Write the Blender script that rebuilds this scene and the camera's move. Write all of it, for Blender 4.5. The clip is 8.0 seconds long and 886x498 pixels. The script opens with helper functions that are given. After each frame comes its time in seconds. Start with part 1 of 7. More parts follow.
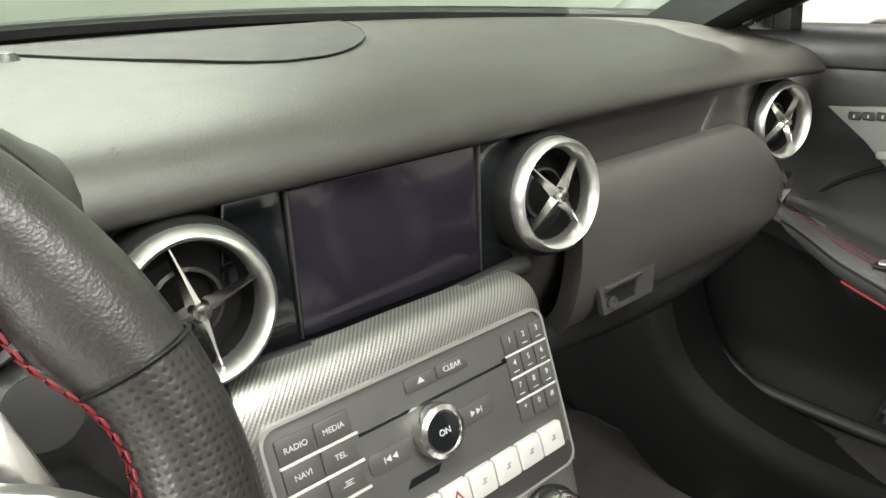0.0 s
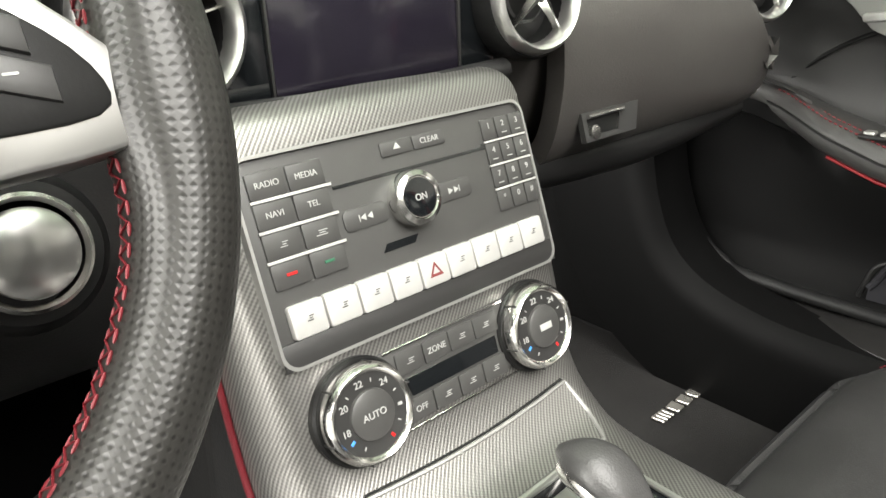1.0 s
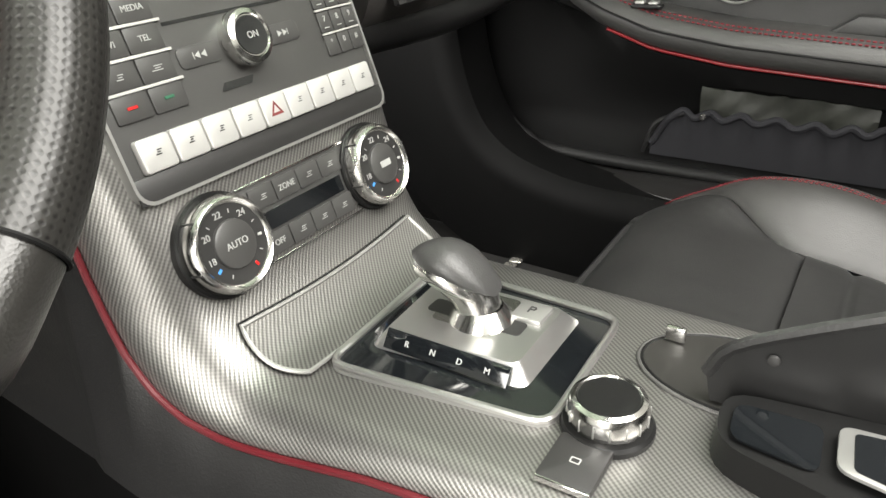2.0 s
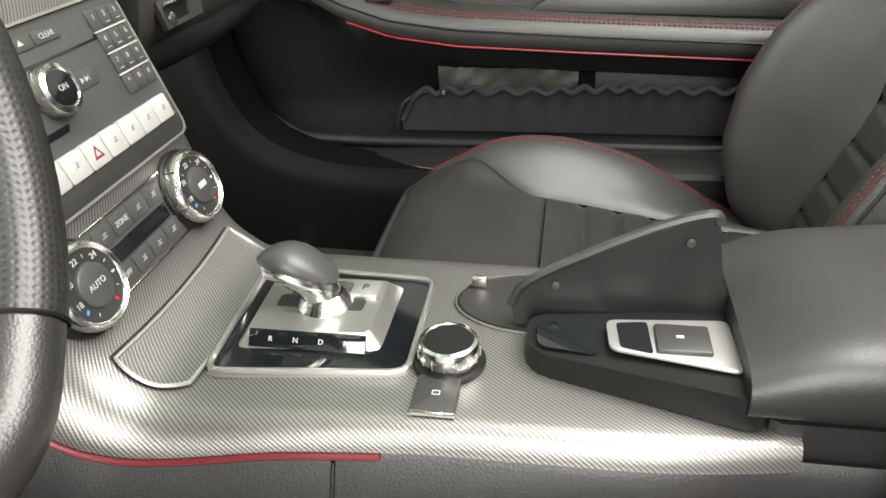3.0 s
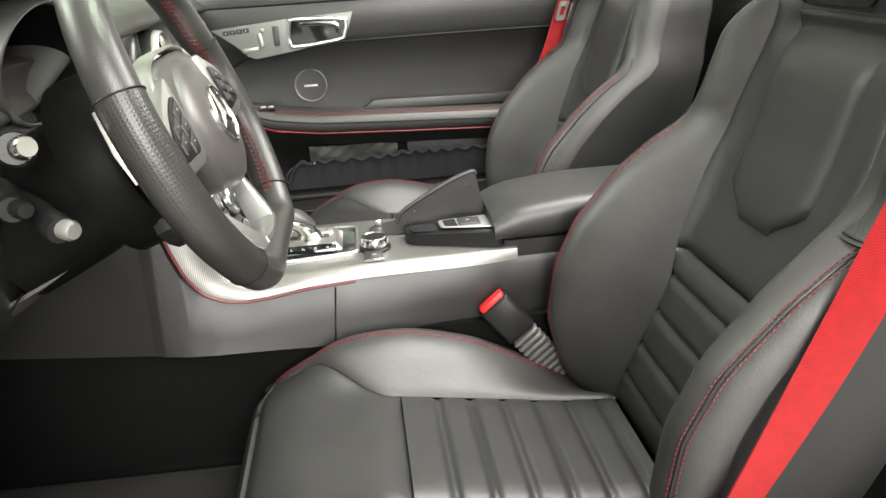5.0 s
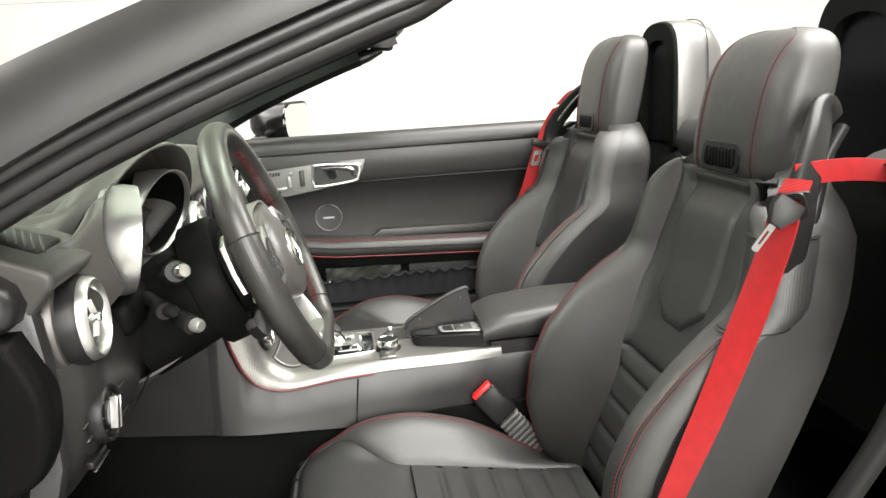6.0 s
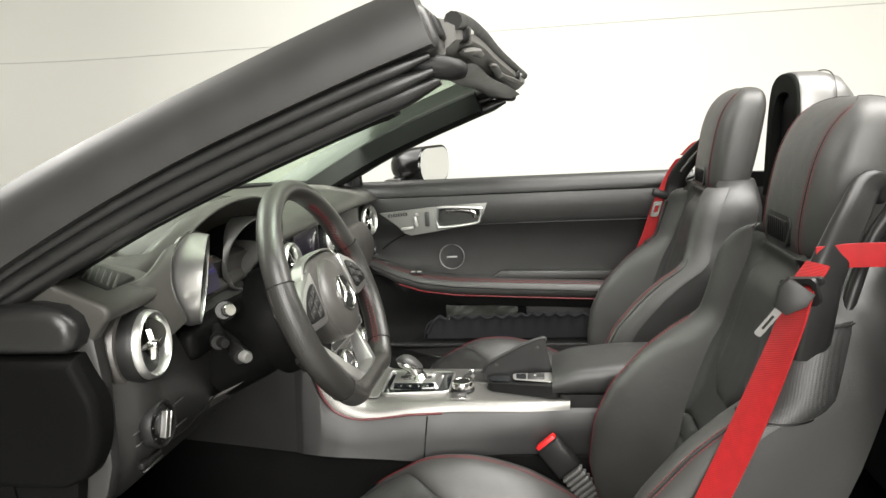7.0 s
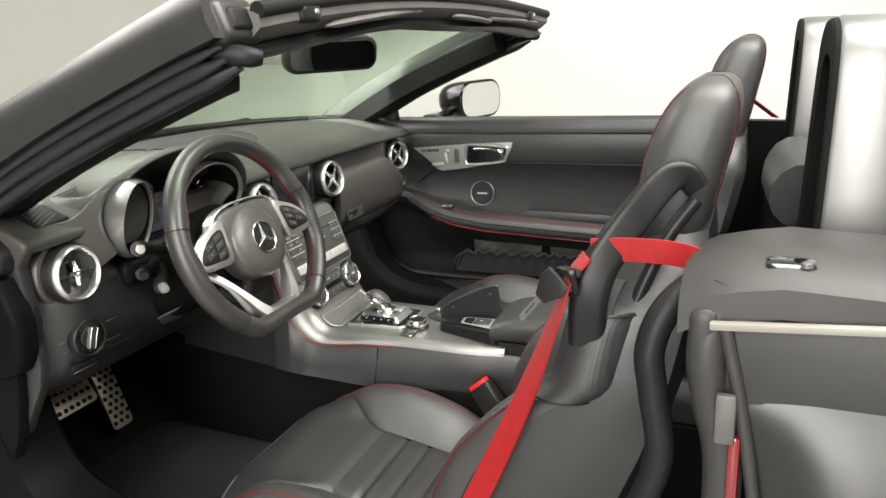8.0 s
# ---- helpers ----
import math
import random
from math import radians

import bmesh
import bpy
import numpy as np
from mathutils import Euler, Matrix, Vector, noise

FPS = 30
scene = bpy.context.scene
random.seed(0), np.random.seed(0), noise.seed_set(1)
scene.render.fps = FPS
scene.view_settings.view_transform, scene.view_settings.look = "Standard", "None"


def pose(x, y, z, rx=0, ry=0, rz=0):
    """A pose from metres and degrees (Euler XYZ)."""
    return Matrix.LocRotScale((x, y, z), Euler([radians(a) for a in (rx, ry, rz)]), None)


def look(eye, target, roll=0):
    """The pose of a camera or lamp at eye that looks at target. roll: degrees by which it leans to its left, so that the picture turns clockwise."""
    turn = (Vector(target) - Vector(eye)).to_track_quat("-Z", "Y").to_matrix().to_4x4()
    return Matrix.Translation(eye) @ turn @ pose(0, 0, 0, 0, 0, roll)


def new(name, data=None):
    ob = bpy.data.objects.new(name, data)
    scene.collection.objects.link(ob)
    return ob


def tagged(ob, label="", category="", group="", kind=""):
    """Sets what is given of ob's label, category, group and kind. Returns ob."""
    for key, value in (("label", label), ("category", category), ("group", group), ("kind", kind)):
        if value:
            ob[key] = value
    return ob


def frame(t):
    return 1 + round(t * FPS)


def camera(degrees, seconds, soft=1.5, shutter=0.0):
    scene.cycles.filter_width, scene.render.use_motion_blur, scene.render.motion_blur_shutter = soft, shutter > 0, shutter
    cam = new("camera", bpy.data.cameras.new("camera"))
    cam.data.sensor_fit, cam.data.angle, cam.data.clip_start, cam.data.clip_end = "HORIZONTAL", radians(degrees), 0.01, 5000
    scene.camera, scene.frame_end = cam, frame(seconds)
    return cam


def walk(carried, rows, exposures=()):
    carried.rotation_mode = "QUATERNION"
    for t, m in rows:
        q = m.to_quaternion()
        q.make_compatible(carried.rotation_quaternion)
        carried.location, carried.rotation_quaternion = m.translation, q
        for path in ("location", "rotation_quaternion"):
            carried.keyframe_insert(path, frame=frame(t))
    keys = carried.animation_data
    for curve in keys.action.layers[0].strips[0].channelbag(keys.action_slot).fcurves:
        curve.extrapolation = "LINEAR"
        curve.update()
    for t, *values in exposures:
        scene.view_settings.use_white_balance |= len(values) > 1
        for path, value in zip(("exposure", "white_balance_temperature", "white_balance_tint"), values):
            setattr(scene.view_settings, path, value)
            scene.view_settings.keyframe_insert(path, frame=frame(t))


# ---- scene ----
cam = camera(63.1, 8.0)
PATH = [
    (0, (-0.264, -0.396, 1.058), (0.95, 1.028, 0.353), -2.25),
    (0.5, (-0.257, -0.407, 0.985), (0.964, 1.002, 0.262), -1.95),
    (1, (-0.289, -0.431, 0.923), (0.93, 0.962, 0.166), -2.05),
    (1.5, (-0.327, -0.441, 0.887), (0.978, 0.813, 0.037), -2.0),
    (2, (-0.35, -0.454, 0.866), (1.139, 0.516, -0.053), -2.5),
    (2.2, (-0.35, -0.466, 0.863), (1.192, 0.394, -0.076), -3.0),
    (3.3, (-0.517, -0.422, 0.959), (1.199, -0.243, -0.046), -3.0),
    (3.5, (-0.576, -0.417, 0.981), (1.156, -0.304, -0.013), -3.4),
    (4, (-0.744, -0.405, 1.031), (0.992, -0.461, 0.04), -3.4),
    (4.2, (-0.826, -0.407, 1.049), (0.92, -0.483, 0.077), -3.7),
    (5.3, (-1.258, -0.322, 1.037), (0.608, -0.55, 0.356), -3.4),
    (5.5, (-1.328, -0.306, 1.053), (0.556, -0.551, 0.428), -3.4),
    (6, (-1.453, -0.305, 1.124), (0.479, -0.55, 0.667), -3.4),
    (6.5, (-1.513, -0.361, 1.166), (0.45, -0.428, 0.79), -3.3),
    (7, (-1.512, -0.555, 1.166), (0.434, -0.259, 0.816), -3.1),
    (7.5, (-1.481, -0.818, 1.151), (0.376, -0.182, 0.766), -3.1),
    (8, (-1.446, -1.039, 1.237), (0.314, -0.277, 0.671), -3.0),
]
walk(cam, [(t, look(eye, target, roll)) for t, eye, target, roll in PATH],
     exposures=[(0, 0.38), (1.0, 0.50), (2.2, 0.20), (3.4, 0.42), (4.2, 0.48), (5.5, 0.52), (6.3, 0.22), (7.0, 0.07), (8.0, 0.0)])

# ---- room light ----
world = bpy.data.worlds.new("studio_world")
scene.world = world
world.use_nodes = True
world.node_tree.nodes["Background"].inputs[0].default_value = (0.9, 0.95, 1.0, 1)
world.node_tree.nodes["Background"].inputs[1].default_value = 0.03


def area_lamp(name, loc, target, sx, sy, watts, color=(1, 1, 1)):
    d = bpy.data.lights.new(name, "AREA")
    d.shape, d.size, d.size_y, d.energy, d.color = "RECTANGLE", sx, sy, watts, color
    ob = new(name, d)
    ob.matrix_world = look(loc, target)
    return ob


# Unseen soft lamp over the rear, placed to brighten rear-facing surfaces.
area_lamp("unseen_softbox", (-0.2, -2.4, 3.4), (-0.2, -2.0, 0), 2.4, 3.6, 440, (1.0, 0.975, 0.925))
# Added side lamp, well below the ceiling, filling from the driver's side.
area_lamp("unseen_softbox", (-3.7, -0.9, 2.7), (-0.9, -0.6, 0.7), 1.8, 5.5, 490, (1.0, 0.975, 0.925))
# Added front lamp that lifts the seat fronts.
area_lamp("unseen_softbox", (0.2, 2.6, 3.4), (0.0, -0.6, 0.8), 2.6, 1.6, 150, (1.0, 0.975, 0.925))
# Added lamp that brightens the far wall; no fitting is seen there.
area_lamp("added_wall_light", (2.2, 0.4, 3.4), (5.2, 0.4, 1.3), 0.8, 7.0, 170, (1.0, 0.975, 0.925))


# ---- materials ----
class Nodes:
    """A small builder for a node material round one Principled shader."""

    def __init__(self, name):
        self.m = bpy.data.materials.new(name)
        self.m.use_nodes = True
        self.t = self.m.node_tree
        self.p = self.t.nodes["Principled BSDF"]

    def add(self, kind, **values):
        n = self.t.nodes.new(kind)
        for k, v in values.items():
            if k in n.inputs:
                n.inputs[k].default_value = v
        return n

    def link(self, a, b):
        self.t.links.new(a, b)

    def coords(self):
        return self.add("ShaderNodeTexCoord").outputs["Object"]

    def math(self, op, a, b=0.0, c=None):
        n = self.t.nodes.new("ShaderNodeMath")
        n.operation = op
        for i, v in enumerate((a, b) if c is None else (a, b, c)):
            if isinstance(v, (int, float)):
                n.inputs[i].default_value = v
            else:
                self.link(v, n.inputs[i])
        return n.outputs[0]

    def noise(self, scale, detail=4.0, rough=0.6):
        n = self.add("ShaderNodeTexNoise", Scale=scale, Detail=detail, Roughness=rough)
        self.link(self.coords(), n.inputs["Vector"])
        return n.outputs["Fac"]

    def cells(self, scale):
        n = self.add("ShaderNodeTexVoronoi", Scale=scale)
        self.link(self.coords(), n.inputs["Vector"])
        return n.outputs["Distance"]

    def ramp(self, fac, c0, c1, p0=0.3, p1=0.7):
        n = self.t.nodes.new("ShaderNodeValToRGB")
        n.color_ramp.elements[0].position, n.color_ramp.elements[1].position = p0, p1
        n.color_ramp.elements[0].color, n.color_ramp.elements[1].color = (*c0, 1), (*c1, 1)
        self.link(fac, n.inputs["Fac"])
        return n.outputs["Color"]

    def bump(self, height, strength, distance=0.001):
        n = self.add("ShaderNodeBump", Strength=strength, Distance=distance)
        self.link(height, n.inputs["Height"])
        self.link(n.outputs["Normal"], self.p.inputs["Normal"])


def shade(c, k):
    return tuple(min(1, v * k) for v in c)


def surface(name, color, rough, metal=0.0, grain=0, grain_amount=0.2, var=0.12, blotch=6.0, coat=0.0, cell=0, rough_var=0.08, spec=0.5, wrinkle=0.0):
    """A painted, moulded or upholstered surface: colour and gloss vary in blotches, relief in fine grain."""
    n = Nodes(name)
    n.p.inputs["Metallic"].default_value = metal
    n.p.inputs["Specular IOR Level"].default_value = spec
    if coat:
        n.p.inputs["Coat Weight"].default_value = coat
        n.p.inputs["Coat Roughness"].default_value = 0.05
    big = n.noise(blotch, 5)
    n.link(n.ramp(big, shade(color, 1 - var), shade(color, 1 + var)), n.p.inputs["Base Color"])
    n.link(n.math("ADD", n.math("MULTIPLY", n.noise(blotch * 4, 4), 2 * rough_var), rough - rough_var), n.p.inputs["Roughness"])
    if grain:
        h = n.noise(grain, 3)
        if cell:
            h = n.math("ADD", h, n.cells(cell))
        if wrinkle:
            h = n.math("ADD", h, n.math("MULTIPLY", n.noise(26, 3, 0.5), wrinkle))
        n.bump(h, grain_amount)
    return n.m


def twill(name):
    """Silver trim foil with a fine diagonal weave."""
    n = Nodes(name)
    sep = n.add("ShaderNodeSeparateXYZ")
    n.link(n.add("ShaderNodeTexCoord").outputs["UV"], sep.inputs[0])
    k = 2 * math.pi / 0.0034
    a = n.math("SINE", n.math("MULTIPLY", n.math("ADD", sep.outputs[0], n.math("MULTIPLY", sep.outputs[1], 0.8)), k))
    b = n.math("SINE", n.math("MULTIPLY", n.math("SUBTRACT", sep.outputs[0], n.math("MULTIPLY", sep.outputs[1], 1.3)), k))
    w = n.math("ADD", n.math("MULTIPLY", a, 0.38), n.math("ADD", n.math("MULTIPLY", b, 0.12), 0.5))
    n.link(n.ramp(w, (0.140, 0.137, 0.130), (0.300, 0.294, 0.281), 0.15, 0.85), n.p.inputs["Base Color"])
    n.p.inputs["Metallic"].default_value = 0.85
    n.link(n.math("ADD", n.math("MULTIPLY", n.noise(9), 0.10), 0.36), n.p.inputs["Roughness"])
    n.bump(w, 0.25, 0.0004)
    return n.m


def perforated(name, color, rough, step, amount=0.8):
    """Leather with rows of small round holes."""
    n = Nodes(name)
    sep = n.add("ShaderNodeSeparateXYZ")
    n.link(n.coords(), sep.inputs[0])
    k = 2 * math.pi / step
    u = n.math("SINE", n.math("MULTIPLY", n.math("ADD", sep.outputs[0], sep.outputs[2]), k))
    v = n.math("SINE", n.math("MULTIPLY", n.math("SUBTRACT", sep.outputs[1], sep.outputs[2]), k))
    holes = n.math("MULTIPLY", u, v)
    n.link(n.ramp(holes, shade(color, 1.05), shade(color, 0.25), 0.55, 0.75), n.p.inputs["Base Color"])
    n.link(n.math("ADD", n.math("MULTIPLY", n.noise(30), 0.16), rough - 0.08), n.p.inputs["Roughness"])
    n.bump(n.math("SUBTRACT", n.math("MULTIPLY", n.noise(700), 0.3), n.math("MAXIMUM", holes, 0.0)), amount, 0.0008)
    return n.m


def dimpled(name, color, rough):
    """Leather with staggered rows of dimples laid out along its own surface."""
    n = Nodes(name)
    uv = n.add("ShaderNodeTexCoord").outputs["UV"]
    sep = n.add("ShaderNodeSeparateXYZ")
    n.link(uv, sep.inputs[0])
    u = n.math("SINE", n.math("MULTIPLY", n.math("ADD", sep.outputs[0], sep.outputs[1]), 2 * math.pi))
    v = n.math("SINE", n.math("MULTIPLY", n.math("SUBTRACT", sep.outputs[0], sep.outputs[1]), 2 * math.pi))
    holes = n.math("MULTIPLY", u, v)
    n.link(n.ramp(holes, shade(color, 1.06), shade(color, 0.38), 0.5, 0.8), n.p.inputs["Base Color"])
    n.link(n.math("ADD", n.math("MULTIPLY", n.noise(30), 0.16), rough - 0.08), n.p.inputs["Roughness"])
    n.bump(n.math("SUBTRACT", n.math("MULTIPLY", n.noise(700), 0.2), n.math("MAXIMUM", holes, 0.0)), 0.28, 0.0005)
    return n.m


def carpet_mat(name, color):
    n = Nodes(name)
    h = n.noise(900, 6, 0.8)
    n.link(n.ramp(n.math("MULTIPLY", n.math("ADD", h, n.noise(5)), 0.5), shade(color, 0.55), shade(color, 1.5)), n.p.inputs["Base Color"])
    n.p.inputs["Roughness"].default_value = 0.95
    n.p.inputs["Specular IOR Level"].default_value = 0.05
    n.bump(h, 0.9, 0.003)
    return n.m


def webbing(name, color):
    n = Nodes(name)
    sep = n.add("ShaderNodeSeparateXYZ")
    n.link(n.coords(), sep.inputs[0])
    w = n.math("SINE", n.math("MULTIPLY", n.math("ADD", sep.outputs[2], n.math("MULTIPLY", sep.outputs[1], 0.6)), 2 * math.pi / 0.0022))
    n.link(n.ramp(n.math("ADD", n.math("MULTIPLY", w, 0.2), n.noise(60)), shade(color, 0.8), shade(color, 1.12), 0.2, 0.8), n.p.inputs["Base Color"])
    n.p.inputs["Roughness"].default_value = 0.6
    n.p.inputs["Sheen Weight"].default_value = 0.05
    n.p.inputs["Specular IOR Level"].default_value = 0.25
    n.bump(w, 0.3, 0.0004)
    return n.m


def glass_mat(name, color, rough=0.0):
    n = Nodes(name)
    n.p.inputs["Base Color"].default_value = (*color, 1)
    n.p.inputs["Transmission Weight"].default_value = 1.0
    n.p.inputs["Roughness"].default_value = rough
    n.p.inputs["IOR"].default_value = 1.45
    return n.m


def glow(name, color, strength):
    n = Nodes(name)
    n.p.inputs["Base Color"].default_value = (*color, 1)
    n.p.inputs["Emission Color"].default_value = (*color, 1)
    n.p.inputs["Emission Strength"].default_value = strength
    return n.m


LEATHER = surface("black_nappa_leather", (0.026, 0.0255, 0.0243), 0.50, wrinkle=8.0, grain=420, grain_amount=0.14, cell=650, var=0.14, blotch=9, spec=0.60)
LEATHER_DARK = surface("black_leather_panel", (0.017, 0.017, 0.0166), 0.45, wrinkle=7.0, grain=420, grain_amount=0.10, cell=650, var=0.12, blotch=9, spec=0.52)
LEATHER_PERF = perforated("perforated_black_leather", (0.018, 0.018, 0.0178), 0.46, 0.0045, 0.3)
RIM_PERF = dimpled("perforated_rim_leather", (0.020, 0.0192, 0.0175), 0.38)
RIM = surface("rim_leather", (0.022, 0.021, 0.019), 0.36, spec=0.7, grain=500, grain_amount=0.12, cell=800)
SOFT = surface("soft_touch_dash", (0.034, 0.033, 0.0295), 0.46, spec=0.34, grain=380, grain_amount=0.10, cell=520, var=0.08, blotch=4)
# Copies of the dash plastic: fascia lightened, lower two darkened for shade.
SOFT_MID = surface("soft_touch_fascia", (0.046, 0.0425, 0.040), 0.40, spec=0.75, grain=420, grain_amount=0.14, cell=600, var=0.08, blotch=5)
SHADED_PLASTIC = surface("shaded_lower_plastic", (0.0035, 0.0035, 0.0035), 0.45, grain=420, grain_amount=0.12, cell=600, var=0.1, blotch=5, spec=0.04)
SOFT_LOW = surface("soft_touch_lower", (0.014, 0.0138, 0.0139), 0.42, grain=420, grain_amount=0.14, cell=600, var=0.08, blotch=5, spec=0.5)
PLASTIC = surface("black_plastic", (0.009, 0.009, 0.009), 0.36, grain=600, grain_amount=0.05, spec=0.22)
PLASTIC_GREY = surface("dark_grey_plastic", (0.024, 0.0235, 0.023), 0.42, grain=600, grain_amount=0.05)
KEYCAP = surface("grey_keycap", (0.048, 0.047, 0.0455), 0.42, grain=800, grain_amount=0.02)
RUBBER = surface("black_rubber_seal", (0.007, 0.007, 0.007), 0.5, grain=300, grain_amount=0.08, spec=0.2)
GLOSS = surface("piano_black", (0.006, 0.007, 0.008), 0.07, coat=0.6, rough_var=0.02)
SCREEN = surface("display_glass", (0.012, 0.010, 0.016), 0.16, coat=0.3, rough_var=0.06, blotch=12)
CHROME = surface("satin_chrome", (0.72, 0.71, 0.69), 0.2, metal=1.0, var=0.05, rough_var=0.06, blotch=20)
SILVER = surface("brushed_silver", (0.36, 0.356, 0.345), 0.38, metal=0.7, var=0.06, rough_var=0.06, blotch=16, grain=900, grain_amount=0.02)
KEY_SILVER = surface("silver_key", (0.54, 0.53, 0.515), 0.38, metal=0.4, var=0.05, blotch=30)
TRIM = twill("silver_twill_trim")
CARPET = carpet_mat("black_carpet", (0.0065, 0.0065, 0.0065))
MAT_CLOTH = carpet_mat("floor_mat_cloth", (0.020, 0.0195, 0.019))
RED_WEB = webbing("red_webbing", (0.235, 0.0035, 0.005))
RED = surface("red_thread", (0.125, 0.007, 0.012), 0.55, var=0.15, blotch=40)
RED_TRIM = surface("red_edging", (0.085, 0.003, 0.007), 0.45, var=0.12)
RED_BTN = surface("red_button", (0.52, 0.010, 0.010), 0.4)
WHITE = surface("white_print", (0.36, 0.36, 0.35), 0.5)
BLUE = surface("blue_print", (0.05, 0.25, 0.7), 0.5)
GREEN = surface("green_print", (0.02, 0.12, 0.06), 0.5)
SEAL = surface("smooth_seal_rubber", (0.008, 0.008, 0.008), 0.34, spec=0.45, grain=250, grain_amount=0.05, var=0.15, blotch=14)
PAINT = surface("black_car_paint", (0.008, 0.008, 0.009), 0.12, coat=1.0, rough_var=0.02, spec=0.6)
PILLAR = surface("pillar_cloth", (0.007, 0.008, 0.007), 0.85, grain=900, grain_amount=0.16, spec=0.08)
FRAME_BLACK = surface("satin_black_frame", (0.015, 0.0145, 0.014), 0.38, spec=0.45, grain=300, grain_amount=0.03)
WALL = surface("white_studio_wall", (0.67, 0.67, 0.632), 0.7, var=0.015, blotch=0.8, grain=60, grain_amount=0.02)
FLOOR = surface("studio_floor", (0.30, 0.30, 0.29), 0.35, var=0.08, blotch=1.5)
GLASS = glass_mat("windscreen_glass", (0.78, 0.93, 0.78))
MIRROR = surface("mirror_glass", (0.85, 0.86, 0.86), 0.02, metal=1.0, var=0.01, rough_var=0.01)
BRASS = surface("steel_pedal", (0.78, 0.70, 0.55), 0.32, metal=0.9)
NET = surface("grey_elastic_fabric", (0.013, 0.013, 0.015), 0.8, grain=900, grain_amount=0.20, spec=0.15)
POUCH = surface("clear_plastic_sleeve", (0.020, 0.021, 0.018), 0.46, spec=0.18, var=0.4, blotch=30, grain=60, grain_amount=0.24)
PLAQUE = surface("plate_metal", (0.62, 0.60, 0.55), 0.28, metal=0.9)
HOOP_SILVER = surface("hoop_silver", (0.18, 0.178, 0.175), 0.42, metal=0.8, var=0.05)
LIT_WHITE = glow("lit_mark", (0.75, 0.75, 0.72), 0.5)
LIT_RED = glow("lit_red_mark", (0.75, 0.02, 0.02), 0.7)
MIRROR_SHELL = surface("mirror_shell_black", (0.004, 0.004, 0.004), 0.2, spec=0.25, rough_var=0.02)
SPOKE = surface("satin_spoke_metal", (0.50, 0.495, 0.485), 0.30, metal=0.92, var=0.04, rough_var=0.05, blotch=14)
SILL = surface("lit_sill_top", (0.010, 0.0097, 0.0094), 0.36, spec=0.4, grain=420, grain_amount=0.06, var=0.1, blotch=7)
PLATE = surface("satin_silver_plate", (0.17, 0.172, 0.162), 0.46, metal=0.3, var=0.06, blotch=16)
VENT_SILVER = surface("matt_silver_ring", (0.50, 0.495, 0.485), 0.33, metal=0.95, var=0.05, rough_var=0.05, blotch=20)
FLANK = surface("dull_black_paint", (0.010, 0.010, 0.010), 0.34, rough_var=0.03)
HEADER_GREY = surface("dusty_header_plastic", (0.085, 0.082, 0.076), 0.5, grain=300, grain_amount=0.06, var=0.2, blotch=12)
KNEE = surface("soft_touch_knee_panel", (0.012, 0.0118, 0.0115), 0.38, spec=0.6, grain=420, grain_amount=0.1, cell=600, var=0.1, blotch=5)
LIGHT_STRIP = surface("red_light_strip", (0.17, 0.005, 0.009), 0.4, var=0.1)
DUSTY = surface("dusty_grey_plastic", (0.026, 0.025, 0.024), 0.5, spec=0.35, grain=300, grain_amount=0.06, var=0.2, blotch=10)
BOOT = surface("grey_ribbed_plastic", (0.095, 0.094, 0.090), 0.5, grain=300, grain_amount=0.05, var=0.15, blotch=20)
BARE = surface("dull_bare_metal", (0.085, 0.083, 0.08), 0.5, metal=0.4, var=0.2, blotch=25)
LENS_RED = surface("red_tail_lens", (0.12, 0.003, 0.005), 0.15, coat=0.5)


# ---- geometry helpers ----
def V(*a):
    return Vector(a)


def thing(name, at, label, category, group=""):
    ob = new(name)
    ob.location = at
    ob.empty_display_size = 0.05
    return tagged(ob, label, category, group)


def finish(ob, bm, material, angle=40):
    bmesh.ops.recalc_face_normals(bm, faces=bm.faces)
    bm.to_mesh(ob.data)
    bm.free()
    ob.data.materials.append(material)
    ob.data.shade_smooth()
    ob.data.set_sharp_from_angle(angle=radians(angle))


def origin_of(ob):
    m = Matrix.Translation(ob.location)
    return origin_of(ob.parent) if ob.parent else m


def part(name, bm, material, parent, label="", angle=40):
    """Links a bmesh, in the world's coordinates, as one mesh under a thing or under a part."""
    ob = new(name, bpy.data.meshes.new(name))
    finish(ob, bm, material, angle)
    ob.parent = parent
    ob.matrix_parent_inverse = Matrix.Translation(-parent.location) if parent.type == "EMPTY" else Matrix()
    return tagged(ob, label)


def solid(name, bm, material, label, category="", group="", kind="", angle=40):
    """A top-level thing, or a piece of the setting, of one mesh."""
    ob = new(name, bpy.data.meshes.new(name))
    finish(ob, bm, material, angle)
    return tagged(ob, label, category, group, kind)


def skin(rows, close_u=False, close_v=False, caps=False):
    """A mesh over rows of points. close_u joins each row's ends, close_v the first and last rows, caps fills both ends."""
    bm = bmesh.new()
    vs = [[bm.verts.new(p) for p in r] for r in rows]
    nr, nc = len(vs), len(vs[0])
    for i in range(nr if close_v else nr - 1):
        for j in range(nc if close_u else nc - 1):
            bm.faces.new((vs[i][j], vs[i][(j + 1) % nc], vs[(i + 1) % nr][(j + 1) % nc], vs[(i + 1) % nr][j]))
    if caps:
        bm.faces.new(vs[0])
        bm.faces.new(vs[-1][::-1])
    return bm


